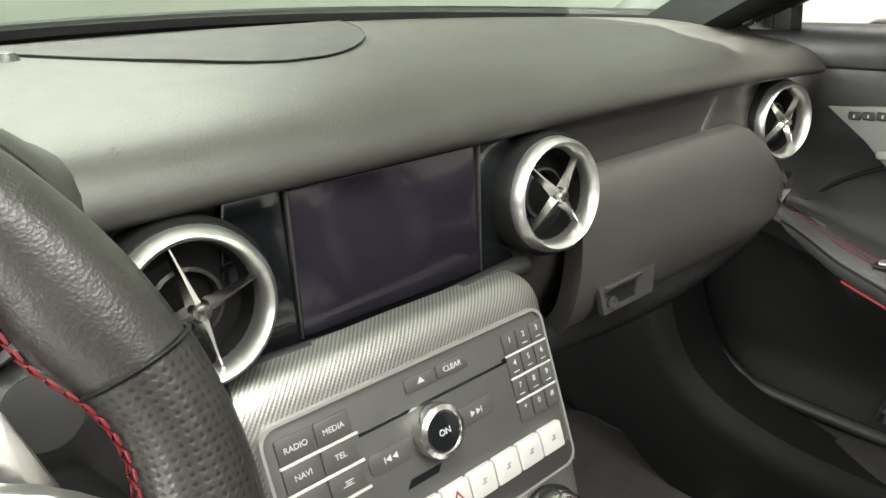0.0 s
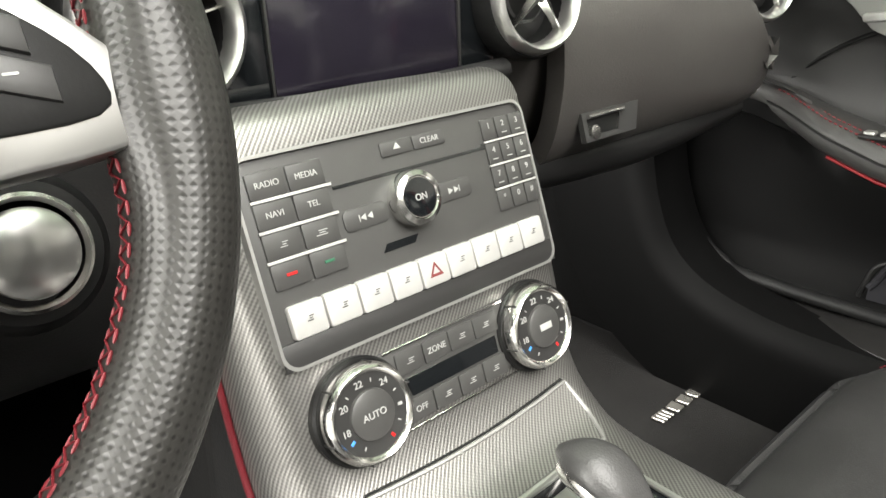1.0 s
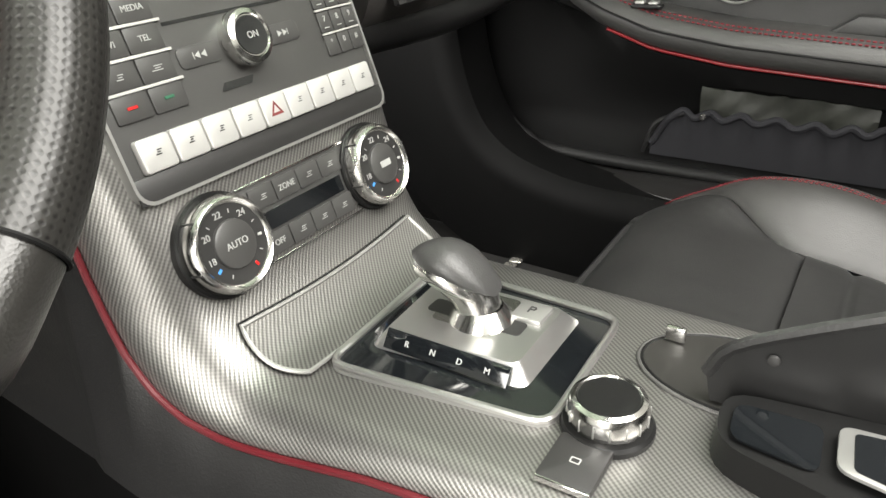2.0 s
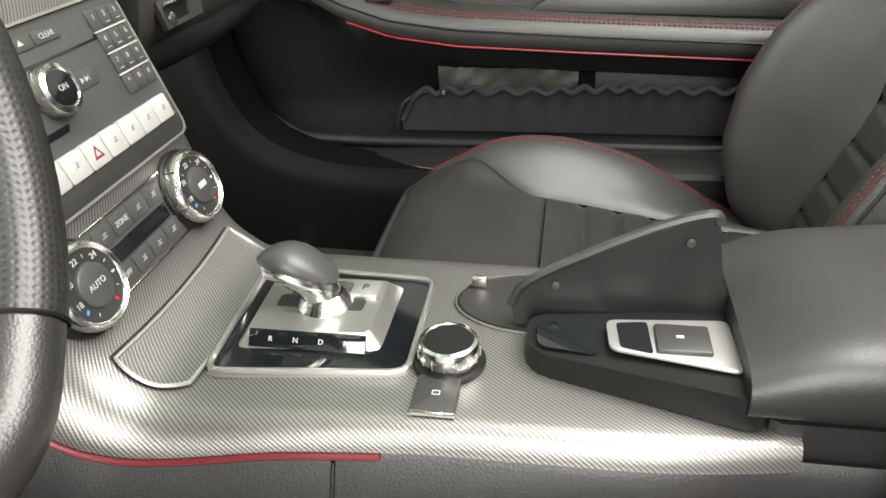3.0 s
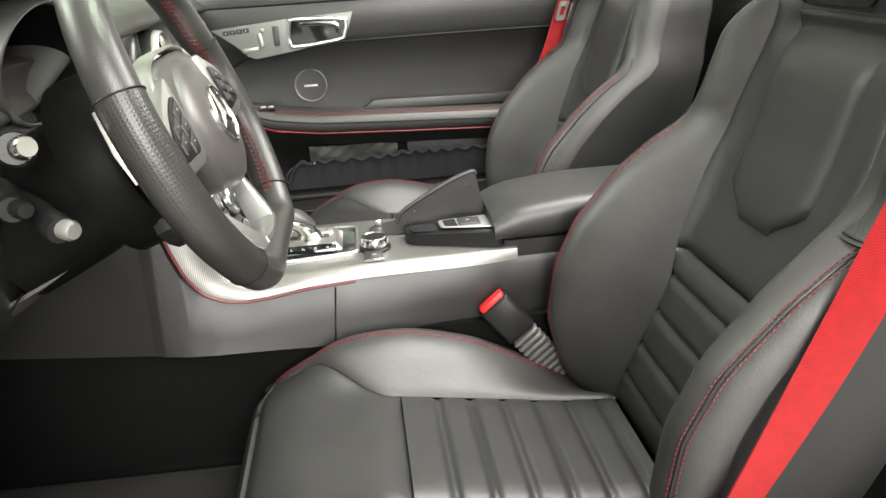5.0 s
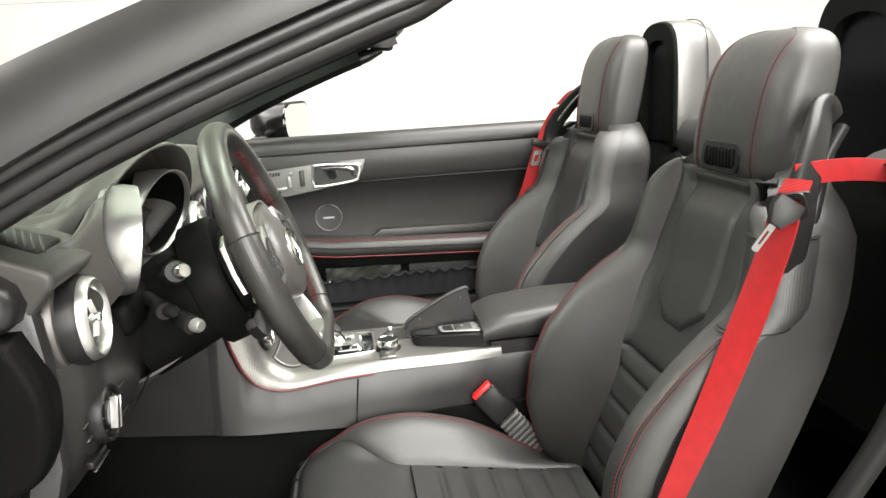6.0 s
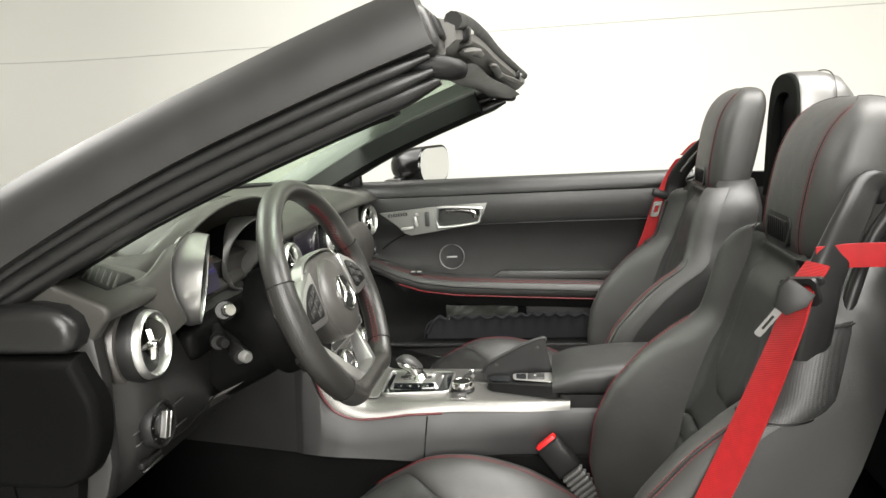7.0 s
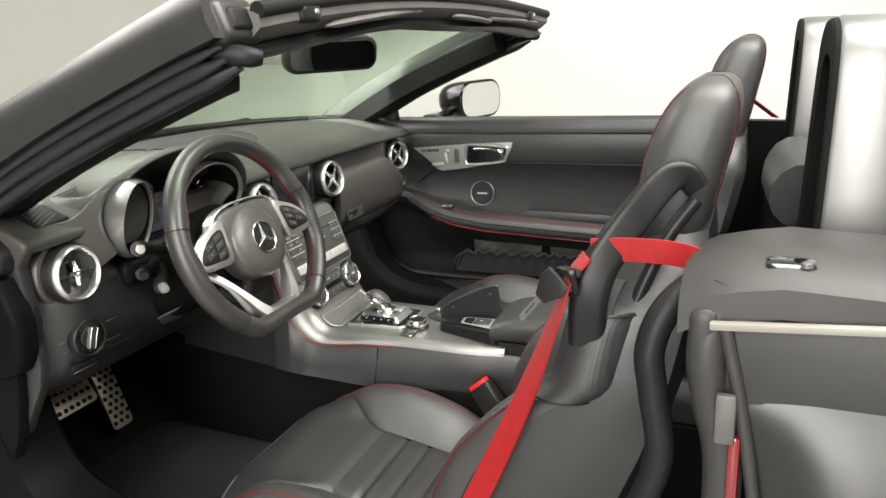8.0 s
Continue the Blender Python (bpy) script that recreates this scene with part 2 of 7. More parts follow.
def uv_skin(rows):
    """As skin, with the surface's own lengths, in metres, as its UV map."""
    bm = bmesh.new()
    layer = bm.loops.layers.uv.new("UVMap")
    vs = [[bm.verts.new(p) for p in r] for r in rows]
    run = [0.0]
    mid = len(rows[0]) // 2
    for a, b in zip(rows, rows[1:]):
        run.append(run[-1] + (b[mid] - a[mid]).length)
    across = []
    for r in rows:
        acc = [0.0]
        for a, b in zip(r, r[1:]):
            acc.append(acc[-1] + (b - a).length)
        across.append([v - acc[mid] for v in acc])
    for i in range(len(vs) - 1):
        for j in range(len(vs[0]) - 1):
            f = bm.faces.new((vs[i][j], vs[i][j + 1], vs[i + 1][j + 1], vs[i + 1][j]))
            for loop, (p, q) in zip(f.loops, ((i, j), (i, j + 1), (i + 1, j + 1), (i + 1, j))):
                loop[layer].uv = (across[p][q], run[p])
    return bm


def join(*bms):
    out = bms[0]
    for b in bms[1:]:
        me = bpy.data.meshes.new("tmp")
        b.to_mesh(me)
        b.free()
        out.from_mesh(me)
        bpy.data.meshes.remove(me)
    return out


def thick(bm, t, front=(0, 0, 1)):
    """Gives a sheet a thickness t behind the side that faces front."""
    front = Vector(front)
    bmesh.ops.recalc_face_normals(bm, faces=bm.faces)
    if sum((f.normal * f.calc_area() for f in bm.faces), Vector()).dot(front) < 0:
        bmesh.ops.reverse_faces(bm, faces=bm.faces)
    bm.normal_update()
    bm.verts.index_update()
    old = list(bm.verts)
    rim = [(e.verts[0], e.verts[1]) for e in bm.edges if len(e.link_faces) == 1]
    faces = [[v.index for v in f.verts] for f in bm.faces]
    back = [bm.verts.new(v.co - v.normal * t) for v in old]
    for f in faces:
        bm.faces.new([back[k] for k in reversed(f)])
    for a, b in rim:
        bm.faces.new((a, b, back[b.index], back[a.index]))
    return bm


def spline(pts, n=8, closed=False):
    """Catmull-Rom through the points, n steps a span."""
    P = [Vector(p) for p in pts]
    out, m = [], len(P)
    for i in range(m if closed else m - 1):
        p0 = P[(i - 1) % m] if closed or i else P[0] * 2 - P[1]
        p1, p2 = P[i], P[(i + 1) % m]
        p3 = P[(i + 2) % m] if closed or i + 2 < m else P[-1] * 2 - P[-2]
        for k in range(n):
            t = k / n
            out.append(0.5 * (2 * p1 + (p2 - p0) * t + (2 * p0 - 5 * p1 + 4 * p2 - p3) * t * t + (3 * p1 - p0 - 3 * p2 + p3) * t ** 3))
    if not closed:
        out.append(P[-1].copy())
    return out


def frames(path, closed=False, up=None):
    """Two cross directions for each point of a path, turned as little as possible along it."""
    n, out, last = len(path), [], None
    for i in range(n):
        a = path[i - 1] if closed or i else path[0]
        b = path[(i + 1) % n] if closed or i + 1 < n else path[-1]
        d = (b - a).normalized()
        if up is not None:
            u = Vector(up).cross(d)
        elif last is None:
            u = d.orthogonal()
        else:
            u = last - d * last.dot(d)
        u = u.normalized()
        last = u
        out.append((u, d.cross(u).normalized()))
    return out


def tube(path, r, n=10, closed=False, up=None, flat=1.0):
    """A round or flattened bar along a path; r is one radius or one for each point."""
    path = [Vector(p) for p in path]
    rows = []
    for i, (u, v) in enumerate(frames(path, closed, up)):
        ri = r[i] if isinstance(r, (list, tuple)) else r
        rows.append([path[i] + u * ri * math.cos(2 * math.pi * k / n) + v * ri * flat * math.sin(2 * math.pi * k / n) for k in range(n)])
    return skin(rows, close_u=True, close_v=closed, caps=not closed)


def sweep(path, section, closed=False, up=None):
    """A closed section, of (across, up) pairs, swept along a path."""
    path = [Vector(p) for p in path]
    rows = [[path[i] + u * a + v * b for a, b in section] for i, (u, v) in enumerate(frames(path, closed, up))]
    return skin(rows, close_u=True, close_v=closed, caps=not closed)


def axes_of(axis, up=(0, 0, 1)):
    w = Vector(axis).normalized()
    u = Vector(up).cross(w)
    if u.length < 1e-4:
        u = Vector((1, 0, 0)).cross(w)
    u.normalize()
    return u, w.cross(u), w


def lathe(profile, at, axis, n=32):
    """Turns (radius, height) pairs about an axis through a point."""
    u, v, w = axes_of(axis)
    at = Vector(at)
    rows = [[at + w * h + (u * math.cos(2 * math.pi * k / n) + v * math.sin(2 * math.pi * k / n)) * max(r, 1e-5) for k in range(n)] for r, h in profile]
    bm = skin(rows, close_u=True)
    bmesh.ops.remove_doubles(bm, verts=bm.verts, dist=2e-5)
    return bm


def rbox(center, size, r=0.003, seg=2, turn=None):
    """A box with rounded edges."""
    bm = bmesh.new()
    bmesh.ops.create_cube(bm, size=1)
    bmesh.ops.scale(bm, vec=size, verts=bm.verts)
    r = min(r, min(size) * 0.45)
    bmesh.ops.bevel(bm, geom=bm.edges[:], offset=r, segments=seg, affect="EDGES", profile=0.5)
    m = Matrix.Translation(center) @ (turn or Matrix())
    bmesh.ops.transform(bm, matrix=m, verts=bm.verts)
    return bm


def prism(poly, at, u, v, depth, bevel=0.0, seg=2):
    """A plate: a polygon of (a, b) pairs in the plane of u and v, thickened by the vector depth."""
    at, u, v, depth = Vector(at), Vector(u), Vector(v), Vector(depth)
    bm = bmesh.new()
    lo = [bm.verts.new(at + u * a + v * b) for a, b in poly]
    hi = [bm.verts.new(at + u * a + v * b + depth) for a, b in poly]
    bm.faces.new(lo)
    top = bm.faces.new(hi[::-1])
    n = len(poly)
    for i in range(n):
        bm.faces.new((lo[i], hi[i], hi[(i + 1) % n], lo[(i + 1) % n]))
    bmesh.ops.recalc_face_normals(bm, faces=bm.faces)
    if bevel:
        bmesh.ops.bevel(bm, geom=list(top.edges), offset=bevel, segments=seg, affect="EDGES", profile=0.5)
    return bm


def rounded(w, h, r, n=5):
    """A rectangle with round corners, about its middle."""
    out = []
    for cx, cy, a0 in ((w / 2 - r, h / 2 - r, 0), (-w / 2 + r, h / 2 - r, 90), (-w / 2 + r, -h / 2 + r, 180), (w / 2 - r, -h / 2 + r, 270)):
        out += [(cx + r * math.cos(radians(a0 + 90 * k / n)), cy + r * math.sin(radians(a0 + 90 * k / n))) for k in range(n + 1)]
    return out


def frame_ring(outer, inner, at, u, v, depth):
    """A flat frame between two polygons of the same count, thickened by depth."""
    at, u, v, depth = Vector(at), Vector(u), Vector(v), Vector(depth)
    def ring(poly, off):
        return [at + u * a + v * b + off for a, b in poly]
    z = Vector((0, 0, 0))
    return skin([ring(outer, z), ring(outer, depth), ring(inner, depth), ring(inner, z)], close_u=True, close_v=True)


def stitches(path, r=0.0009, length=0.005, gap=0.0028, n=5):
    """A row of thread stitches along a path."""
    path = [Vector(p) for p in path]
    total = [0.0]
    for a, b in zip(path, path[1:]):
        total.append(total[-1] + (b - a).length)
    def point(s):
        i = max(0, min(len(path) - 2, int(np.searchsorted(total, s)) - 1))
        span = total[i + 1] - total[i]
        return path[i].lerp(path[i + 1], (s - total[i]) / span if span else 0)
    s = 0.0
    verts, faces = [], []
    while s + length < total[-1]:
        a, b = point(s), point(s + length)
        d = (b - a).normalized()
        u = d.orthogonal().normalized()
        w = d.cross(u)
        base = len(verts)
        for p, k in ((a, 0.5), (a.lerp(b, 0.25), 1), (a.lerp(b, 0.75), 1), (b, 0.5)):
            for q in range(n):
                verts.append(p + (u * math.cos(2 * math.pi * q / n) + w * math.sin(2 * math.pi * q / n)) * r * k)
        for ring in range(3):
            for q in range(n):
                faces.append((base + ring * n + q, base + ring * n + (q + 1) % n, base + (ring + 1) * n + (q + 1) % n, base + (ring + 1) * n + q))
        faces.append(tuple(base + q for q in range(n)))
        faces.append(tuple(base + 3 * n + q for q in range(n)))
        s += length + gap
    bm = bmesh.new()
    me = bpy.data.meshes.new("tmp")
    me.from_pydata(verts, [], faces)
    bm.from_mesh(me)
    bpy.data.meshes.remove(me)
    return bm


def text_part(words, size, at, u, v, material, parent, depth=0.0003, align="CENTER"):
    """Raised lettering whose middle is at a point, its lines along u, its height along v."""
    cu = bpy.data.curves.new("lettering", "FONT")
    cu.body, cu.size, cu.extrude, cu.align_x, cu.align_y = words, size, depth, align, "CENTER"
    tmp = bpy.data.objects.new("lettering", cu)
    scene.collection.objects.link(tmp)
    me = bpy.data.meshes.new_from_object(tmp.evaluated_get(bpy.context.evaluated_depsgraph_get()))
    bpy.data.objects.remove(tmp)
    bpy.data.curves.remove(cu)
    u, v = Vector(u).normalized(), Vector(v).normalized()
    w = u.cross(v)
    m = Matrix((u, v, w)).transposed().to_4x4()
    m.translation = Vector(at)
    me.transform(m)
    bm = bmesh.new()
    bm.from_mesh(me)
    bpy.data.meshes.remove(me)
    return part("lettering", bm, material, parent)


def interp(x, xs, ys):
    return float(np.interp(x, xs, ys))


def smooth(x, a, b):
    t = max(0.0, min(1.0, (x - a) / (b - a)))
    return t * t * (3 - 2 * t)


# ---- the studio ----
def slab(name, x0, x1, y0, y1, z0, z1, material, label):
    return solid(name, rbox(((x0 + x1) / 2, (y0 + y1) / 2, (z0 + z1) / 2), (x1 - x0, y1 - y0, z1 - z0), 0.002, 1), material, label, kind="structure")


slab("floor", -5.4, 5.4, -6.9, 6.9, -0.1, 0.0, FLOOR, "smooth pale grey studio floor under the car")
slab("ceiling", -5.4, 5.4, -6.9, 6.9, 3.6, 3.7, WALL, "plain white studio ceiling over the car")
# one curved wall runs right round the studio
ring = rounded(10.4, 13.4, 3.2, 10)
outer_ring = rounded(10.8, 13.8, 3.4, 10)
solid("wall_round", frame_ring(outer_ring, ring, (0, 0, 0), (1, 0, 0), (0, 1, 0), (0, 0, 3.6)), WALL, "seamless white studio wall with rounded corners", kind="structure", angle=60)
solid("trim", tube([V(a * 0.9995, b * 0.9995, 1.93) for a, b in ring], 0.004, 6, closed=True), surface("wall_joint", (0.5, 0.5, 0.48), 0.7), "thin grey joint between the wall boards", kind="structure")

# ---- cabin floor and sills ----
cabin = thing("car_floor", (0, 0, 0.2), "black carpeted cabin floor pan of the roadster", "car floor")


def ribbon(profile, x0, x1, n=10, thickness=0.02):
    """A sheet with the (y, z) profile, running across from x0 to x1."""
    prof = spline([(0, y, z) for y, z in profile], 5)
    return thick(skin([[V(x0 + (x1 - x0) * k / n, p.y, p.z) for p in prof] for k in range(n + 1)]), thickness, (0, -0.3, 1))


part("footwell", ribbon([(-1.3, 0.33), (-0.9, 0.29), (-0.5, 0.27), (0.1, 0.27), (0.32, 0.29), (0.50, 0.42), (0.62, 0.62), (0.64, 0.8)], -0.66, -0.12), CARPET, cabin, "worn black carpet with lint")
part("footwell", ribbon([(-1.3, 0.33), (-0.9, 0.29), (-0.5, 0.27), (0.1, 0.27), (0.32, 0.29), (0.50, 0.42), (0.62, 0.62), (0.64, 0.8)], 0.12, 0.66), CARPET, cabin, "black carpet")
# Unseen panels added to keep stray light out of the footwells.
part("tunnel_floor", rbox((0, -0.3, 0.262), (0.28, 1.9, 0.03), 0.004), CARPET, cabin)
part("bulkhead", rbox((0, 0.672, 0.59), (1.52, 0.03, 0.80), 0.01), CARPET, cabin, "unseen front bulkhead that keeps light out")
for s in (-1, 1):
    part("kick_panel", rbox((0.692 * s, 0.425, 0.55), (0.024, 0.49, 0.72), 0.008), CARPET, cabin)
part("rear_bulkhead", rbox((0, -1.34, 0.55), (1.30, 0.06, 0.66), 0.02), CARPET, cabin)


def sill(sign, label):
    """The door sill, which sweeps up into the front door post."""
    x = 0.665 * sign
    spine = spline([(x, -1.3, 0.415), (x, -0.7, 0.415), (x, -0.2, 0.412), (x, -0.02, 0.425), (x * 1.0, 0.09, 0.475), (x, 0.145, 0.57), (x, 0.17, 0.72), (x, 0.18, 0.9)], 8)
    ob = thing("door_sill", (x, -0.5, 0.25), label, "door sill")

    def run(sec, front=1.0):
        rows = []
        for p, (u, v) in zip(spine, frames(spine, up=(1, 0, 0))):
            if p.y > front:
                break
            n = u if u.z > 0 or u.y < 0 else -u
            # The top strip thins out where the lit band fades up the sweep.
            f = 1 - 0.9 * smooth(p.y, front - 0.34, front)
            rows.append([p + V(sign * (0.06 + (a - 0.06) * f), 0, 0) + n * (0.012 + (b - 0.012) * f if front < 1 else b) for a, b in sec])
        return skin(rows, close_u=True, caps=True)

    # Side darkened for shade, top strip paler as if lit; driver's kept dark.
    part("sill_body", run([(0.06, -0.16), (0.06, 0.018), (0.02, 0.026), (-0.040, 0.024), (-0.058, 0.006), (-0.062, -0.02), (-0.062, -0.16)]), SHADED_PLASTIC, ob, "sill side darkened for shade")
    part("tread", run([(0.060, 0.010), (0.060, 0.022), (0.045, 0.032), (0.015, 0.036), (-0.020, 0.035), (-0.042, 0.027), (-0.046, 0.016)], 0.075), SILL if sign > 0 else SHADED_PLASTIC, ob, "paler strip for the lit sill top" if sign > 0 else "top strip kept as dark as the shaded side")
    return ob


sill(1, "smooth dark grey door sill sweeping up into the post")
sill(-1, "smooth dark grey door sill beside the driver's footwell")

# ---- outer body: lower flanks, scuttle and bonnet, rear deck ----
body = thing("roadster_body", (0, 0, 0.1), "black roadster bodywork with the roof folded away", "car body")


def flank(sign):
    rows = []
    for y in np.linspace(-1.95, 2.1, 28):
        w = 0.88 - 0.10 * smooth(y, 1.2, 2.1) - 0.06 * smooth(-y, 1.2, 1.95)
        top = 0.93 - 0.12 * smooth(y, 0.4, 2.1)
        rows.append([V(sign * (w - 0.10), y, 0.18), V(sign * (w - 0.03), y, 0.25), V(sign * w, y, 0.5), V(sign * (w + 0.005), y, 0.68), V(sign * (w - 0.03), y, top - 0.03), V(sign * (w - 0.09), y, top)])
    return rows


def flank_part(sign, y0, y1):
    rows = [r for r in flank(sign) if y0 <= r[0].y <= y1]
    return thick(skin(rows), 0.02, (sign, 0, 0))


part("body_side", flank_part(1, -1.96, 2.2), PAINT, body)
part("front_wing", flank_part(-1, 0.32, 2.2), PAINT, body)
part("rear_wing", flank_part(-1, -1.96, -1.33), PAINT, body)
hood = [[V(x, y, 0.95 + 0.05 * (1 - (x / 0.8) ** 2) - 0.14 * smooth(y, 0.75, 2.1)) for x in np.linspace(-0.79, 0.79, 17)] for y in np.linspace(0.62, 2.1, 14)]
part("bonnet", thick(skin(hood), 0.02), PAINT, body)
# Unseen cowl added to stop light falling in behind the dash.
cowl = []
for k in range(6):
    row = []
    for x in np.linspace(-0.80, 0.80, 27):
        a = min(1.0, abs(x) / 0.665)
        row.append(V(x, 0.475 - 0.30 * a ** 2.2, 1.008 - 0.03 * a ** 2).lerp(V(x, 0.64, 0.965), k / 5))
    cowl.append(row)
part("scuttle", thick(skin(cowl), 0.02), PAINT, body, "unseen scuttle that closes the gap against light")
deck = [[V(x, y, 0.93 - 0.03 * (x / 0.8) ** 2 - 0.03 * smooth(-y, 1.5, 1.95)) for x in np.linspace(-0.76, 0.76, 13)] for y in np.linspace(-1.42, -1.95, 8)]
part("boot_lid", thick(skin(deck), 0.02), PAINT, body)

# ---- windscreen, posts and header ----
screen_frame = thing("windscreen_frame", (0, 0.1, 0.95), "black windscreen frame with bare header rail and latches", "windscreen frame")


def post_path(s):
    return spline([(0.657 * s, -0.420, 1.241), (0.66 * s, -0.30, 1.200), (0.67 * s, -0.10, 1.122), (0.685 * s, 0.06, 1.045), (0.70 * s, 0.24, 0.945), (0.71 * s, 0.36, 0.87)], 8)


def post(s):
    """A front post: outer painted bar, rubber seal below it, cloth-covered lining inside."""
    p = post_path(s)
    outer = [q + V(0.012 * s, -0.005, 0.028) for q in p]
    k = [1.0 + 0.35 * smooth(q.y, -0.2, 0.3) for q in p]
    rows = []
    sec = [(-0.050, -0.012), (-0.042, 0.020), (-0.018, 0.046), (0.012, 0.048), (0.034, 0.032), (0.044, 0.000), (0.040, -0.020), (0.0, -0.024)]
    for q, kk in zip(outer, k):
        rows.append([q + V(s * a * kk, 0.38 * b * kk, b * kk) for a, b in sec])
    part("post_cover", skin(rows, close_u=True, caps=True), FRAME_BLACK, screen_frame, "satin black outer cover")
    for dx, dy, dz, r in ((0.037, -0.007, -0.003, 0.0085), (0.033, -0.010, -0.019, 0.0105), (0.012, -0.014, -0.028, 0.0165)):
        path = [q + V(dx * s, dy, dz) for q in p]
        part("seal", tube(path, [r * (0.35 + 0.65 * smooth(i, -1, 4)) * (1 + 0.02 * math.sin(0.9 * i)) for i in range(len(path))], 12), SEAL, screen_frame, "soft black rubber door seal")
    lining = [q + V(-0.045 * s, 0.02, -0.012) for q in p[3:]]
    part("post_lining", sweep(lining, [(-0.030, -0.050), (-0.044, -0.02), (-0.040, 0.018), (-0.02, 0.030), (0.016, 0.028), (0.030, 0.0), (0.022, -0.040)], up=(1, 0, 0)), PILLAR, screen_frame, "dark cloth-covered inner lining")


post(1)
post(-1)


def header_pt(x, dy=0.0, dz=0.0):
    a = abs(x) / 0.655
    return V(x, -0.395 - (0.050 if x > 0 else 0.006) * a ** 2 + dy, 1.296 - 0.035 * a ** 2.2 + dz)


xs = np.linspace(-0.64, 0.64, 33)
part("header_rail", skin([[header_pt(x, dy, dz) for dy, dz in ((0.075, 0.006), (0.02, 0.024), (-0.03, 0.022), (-0.050, 0.012), (-0.050, -0.004), (-0.030, -0.020), (-0.005, -0.030), (0.05, -0.034), (0.075, -0.018))] for x in xs], close_u=True, caps=True), HEADER_GREY, screen_frame, "bare dusty grey header rail")
part("header_seal", tube([header_pt(x, -0.048, 0.018) for x in xs], 0.011, 10), RUBBER, screen_frame)
part("header_trim", skin([[header_pt(x, dy, dz - 0.004 * math.sin(9 * x)) for dy, dz in ((-0.02, -0.024), (-0.035, -0.036), (-0.01, -0.046), (0.05, -0.042), (0.06, -0.03))] for x in xs], close_u=True, caps=True), PLASTIC, screen_frame, "lower header lining")
for x in (-0.52, 0.52):
    latch = part("latch", rbox(header_pt(x, -0.048, 0.002), (0.05, 0.022, 0.026), 0.008, 3), PLASTIC, screen_frame, "roof latch socket")
    part("latch_pin", rbox(header_pt(x + 0.008, -0.058, 0.004), (0.010, 0.008, 0.008), 0.003), SILVER, latch, "small metal-coloured piece")
for x0, x1, tip in ((-0.46, -0.08, 0.010), (0.06, 0.30, -0.006), (0.28, 0.58, 0.008)):
    path = [header_pt(x, -0.040 - 0.006 * math.sin(14 * x), -0.020 + tip * (x - x0) / (x1 - x0)) for x in np.linspace(x0, x1, 14)]
    part("foam_strip", tube(path, [0.004] + [0.011 + 0.002 * math.sin(3.1 * k) for k in range(12)] + [0.004], 10, up=(0, 0, 1), flat=0.55), HEADER_GREY, screen_frame, "crumpled foam seal strip")
for sgn in (-1, 1):
    corner = part("corner_cover", rbox((0.652 * sgn, -0.410, 1.264), (0.086, 0.046, 0.062), 0.016, 4, Matrix.Rotation(radians(-20), 4, "X")), FRAME_BLACK, screen_frame, "satin black corner end")
    # Solid dark block; its black stands for the shade in a hollow.
    part("hollow_shade", rbox((0.652 * sgn, -0.429, 1.270), (0.050, 0.016, 0.030), 0.006, 3, Matrix.Rotation(radians(-20), 4, "X")), RUBBER, corner, "dark block for the corner's shaded hollow")
    part("corner_rib", tube(spline([(0.692 * sgn, -0.400, 1.238), (0.690 * sgn, -0.392, 1.268), (0.676 * sgn, -0.386, 1.294), (0.640 * sgn, -0.384, 1.304)], 6), 0.0055, 8), HEADER_GREY, corner, "pale raised rib")
    part("corner_hook", tube(spline([(0.678 * sgn, -0.380, 1.240), (0.676 * sgn, -0.415, 1.230), (0.668 * sgn, -0.446, 1.224), (0.655 * sgn, -0.458, 1.222)], 6), [0.010 + 0.004 * math.sin(math.pi * k / 18) for k in range(19)], 12), RUBBER, screen_frame, "rounded rubber corner lip")

glass = []
for k in range(9):
    v = k / 8
    row = []
    for x in np.linspace(-0.64, 0.64, 25):
        a = abs(x) / 0.64
        bottom = V(x * 1.04, 0.46 - 0.30 * a ** 2.2, 1.02 - 0.03 * a ** 2)
        top = header_pt(x, 0.06, 0.0)
        row.append(bottom.lerp(top, v) + V(0, 0.02, 0.02) * math.sin(math.pi * v))
    glass.append(row)
pane = part("windscreen", thick(skin(glass), 0.005), GLASS, screen_frame, "curved green-tinted windscreen glass")
pane.visible_shadow = False
part("glass_border", tube([p + V(0, -0.012, 0.004) for p in glass[0]], 0.012, 8), RUBBER, screen_frame)

# rear-view mirror, hung from the glass
rv = thing("rear_view_mirror", (0.03, -0.16, 1.26), "black rear-view mirror hung below the header", "mirror")
mc, mu = V(0.030, -0.152, 1.207), V(0.82, -0.57, 0.0).normalized()
mv = V(-0.06, -0.21, 1).normalized()
mv = (mv - mu * mv.dot(mu)).normalized()
mw = mu.cross(mv)
part("housing", prism(rounded(0.228, 0.078, 0.028), mc + mw * -0.024, mu, mv, mw * 0.026, 0.006), PLASTIC, rv)
part("mirror_glass", prism(rounded(0.208, 0.060, 0.021), mc + mw * 0.0025, mu, mv, mw * 0.002), MIRROR, rv, "mirror glass reflecting the seats")
part("stalk", tube([mc - mw * 0.015 + mv * 0.02, mc - mw * 0.03 + mv * 0.06, mc + V(0, 0.05, 0.085)], 0.014, 12), PLASTIC, rv)
part("foot", rbox(mc + V(0, 0.03, 0.072), (0.10, 0.10, 0.04), 0.016), PLASTIC, rv)

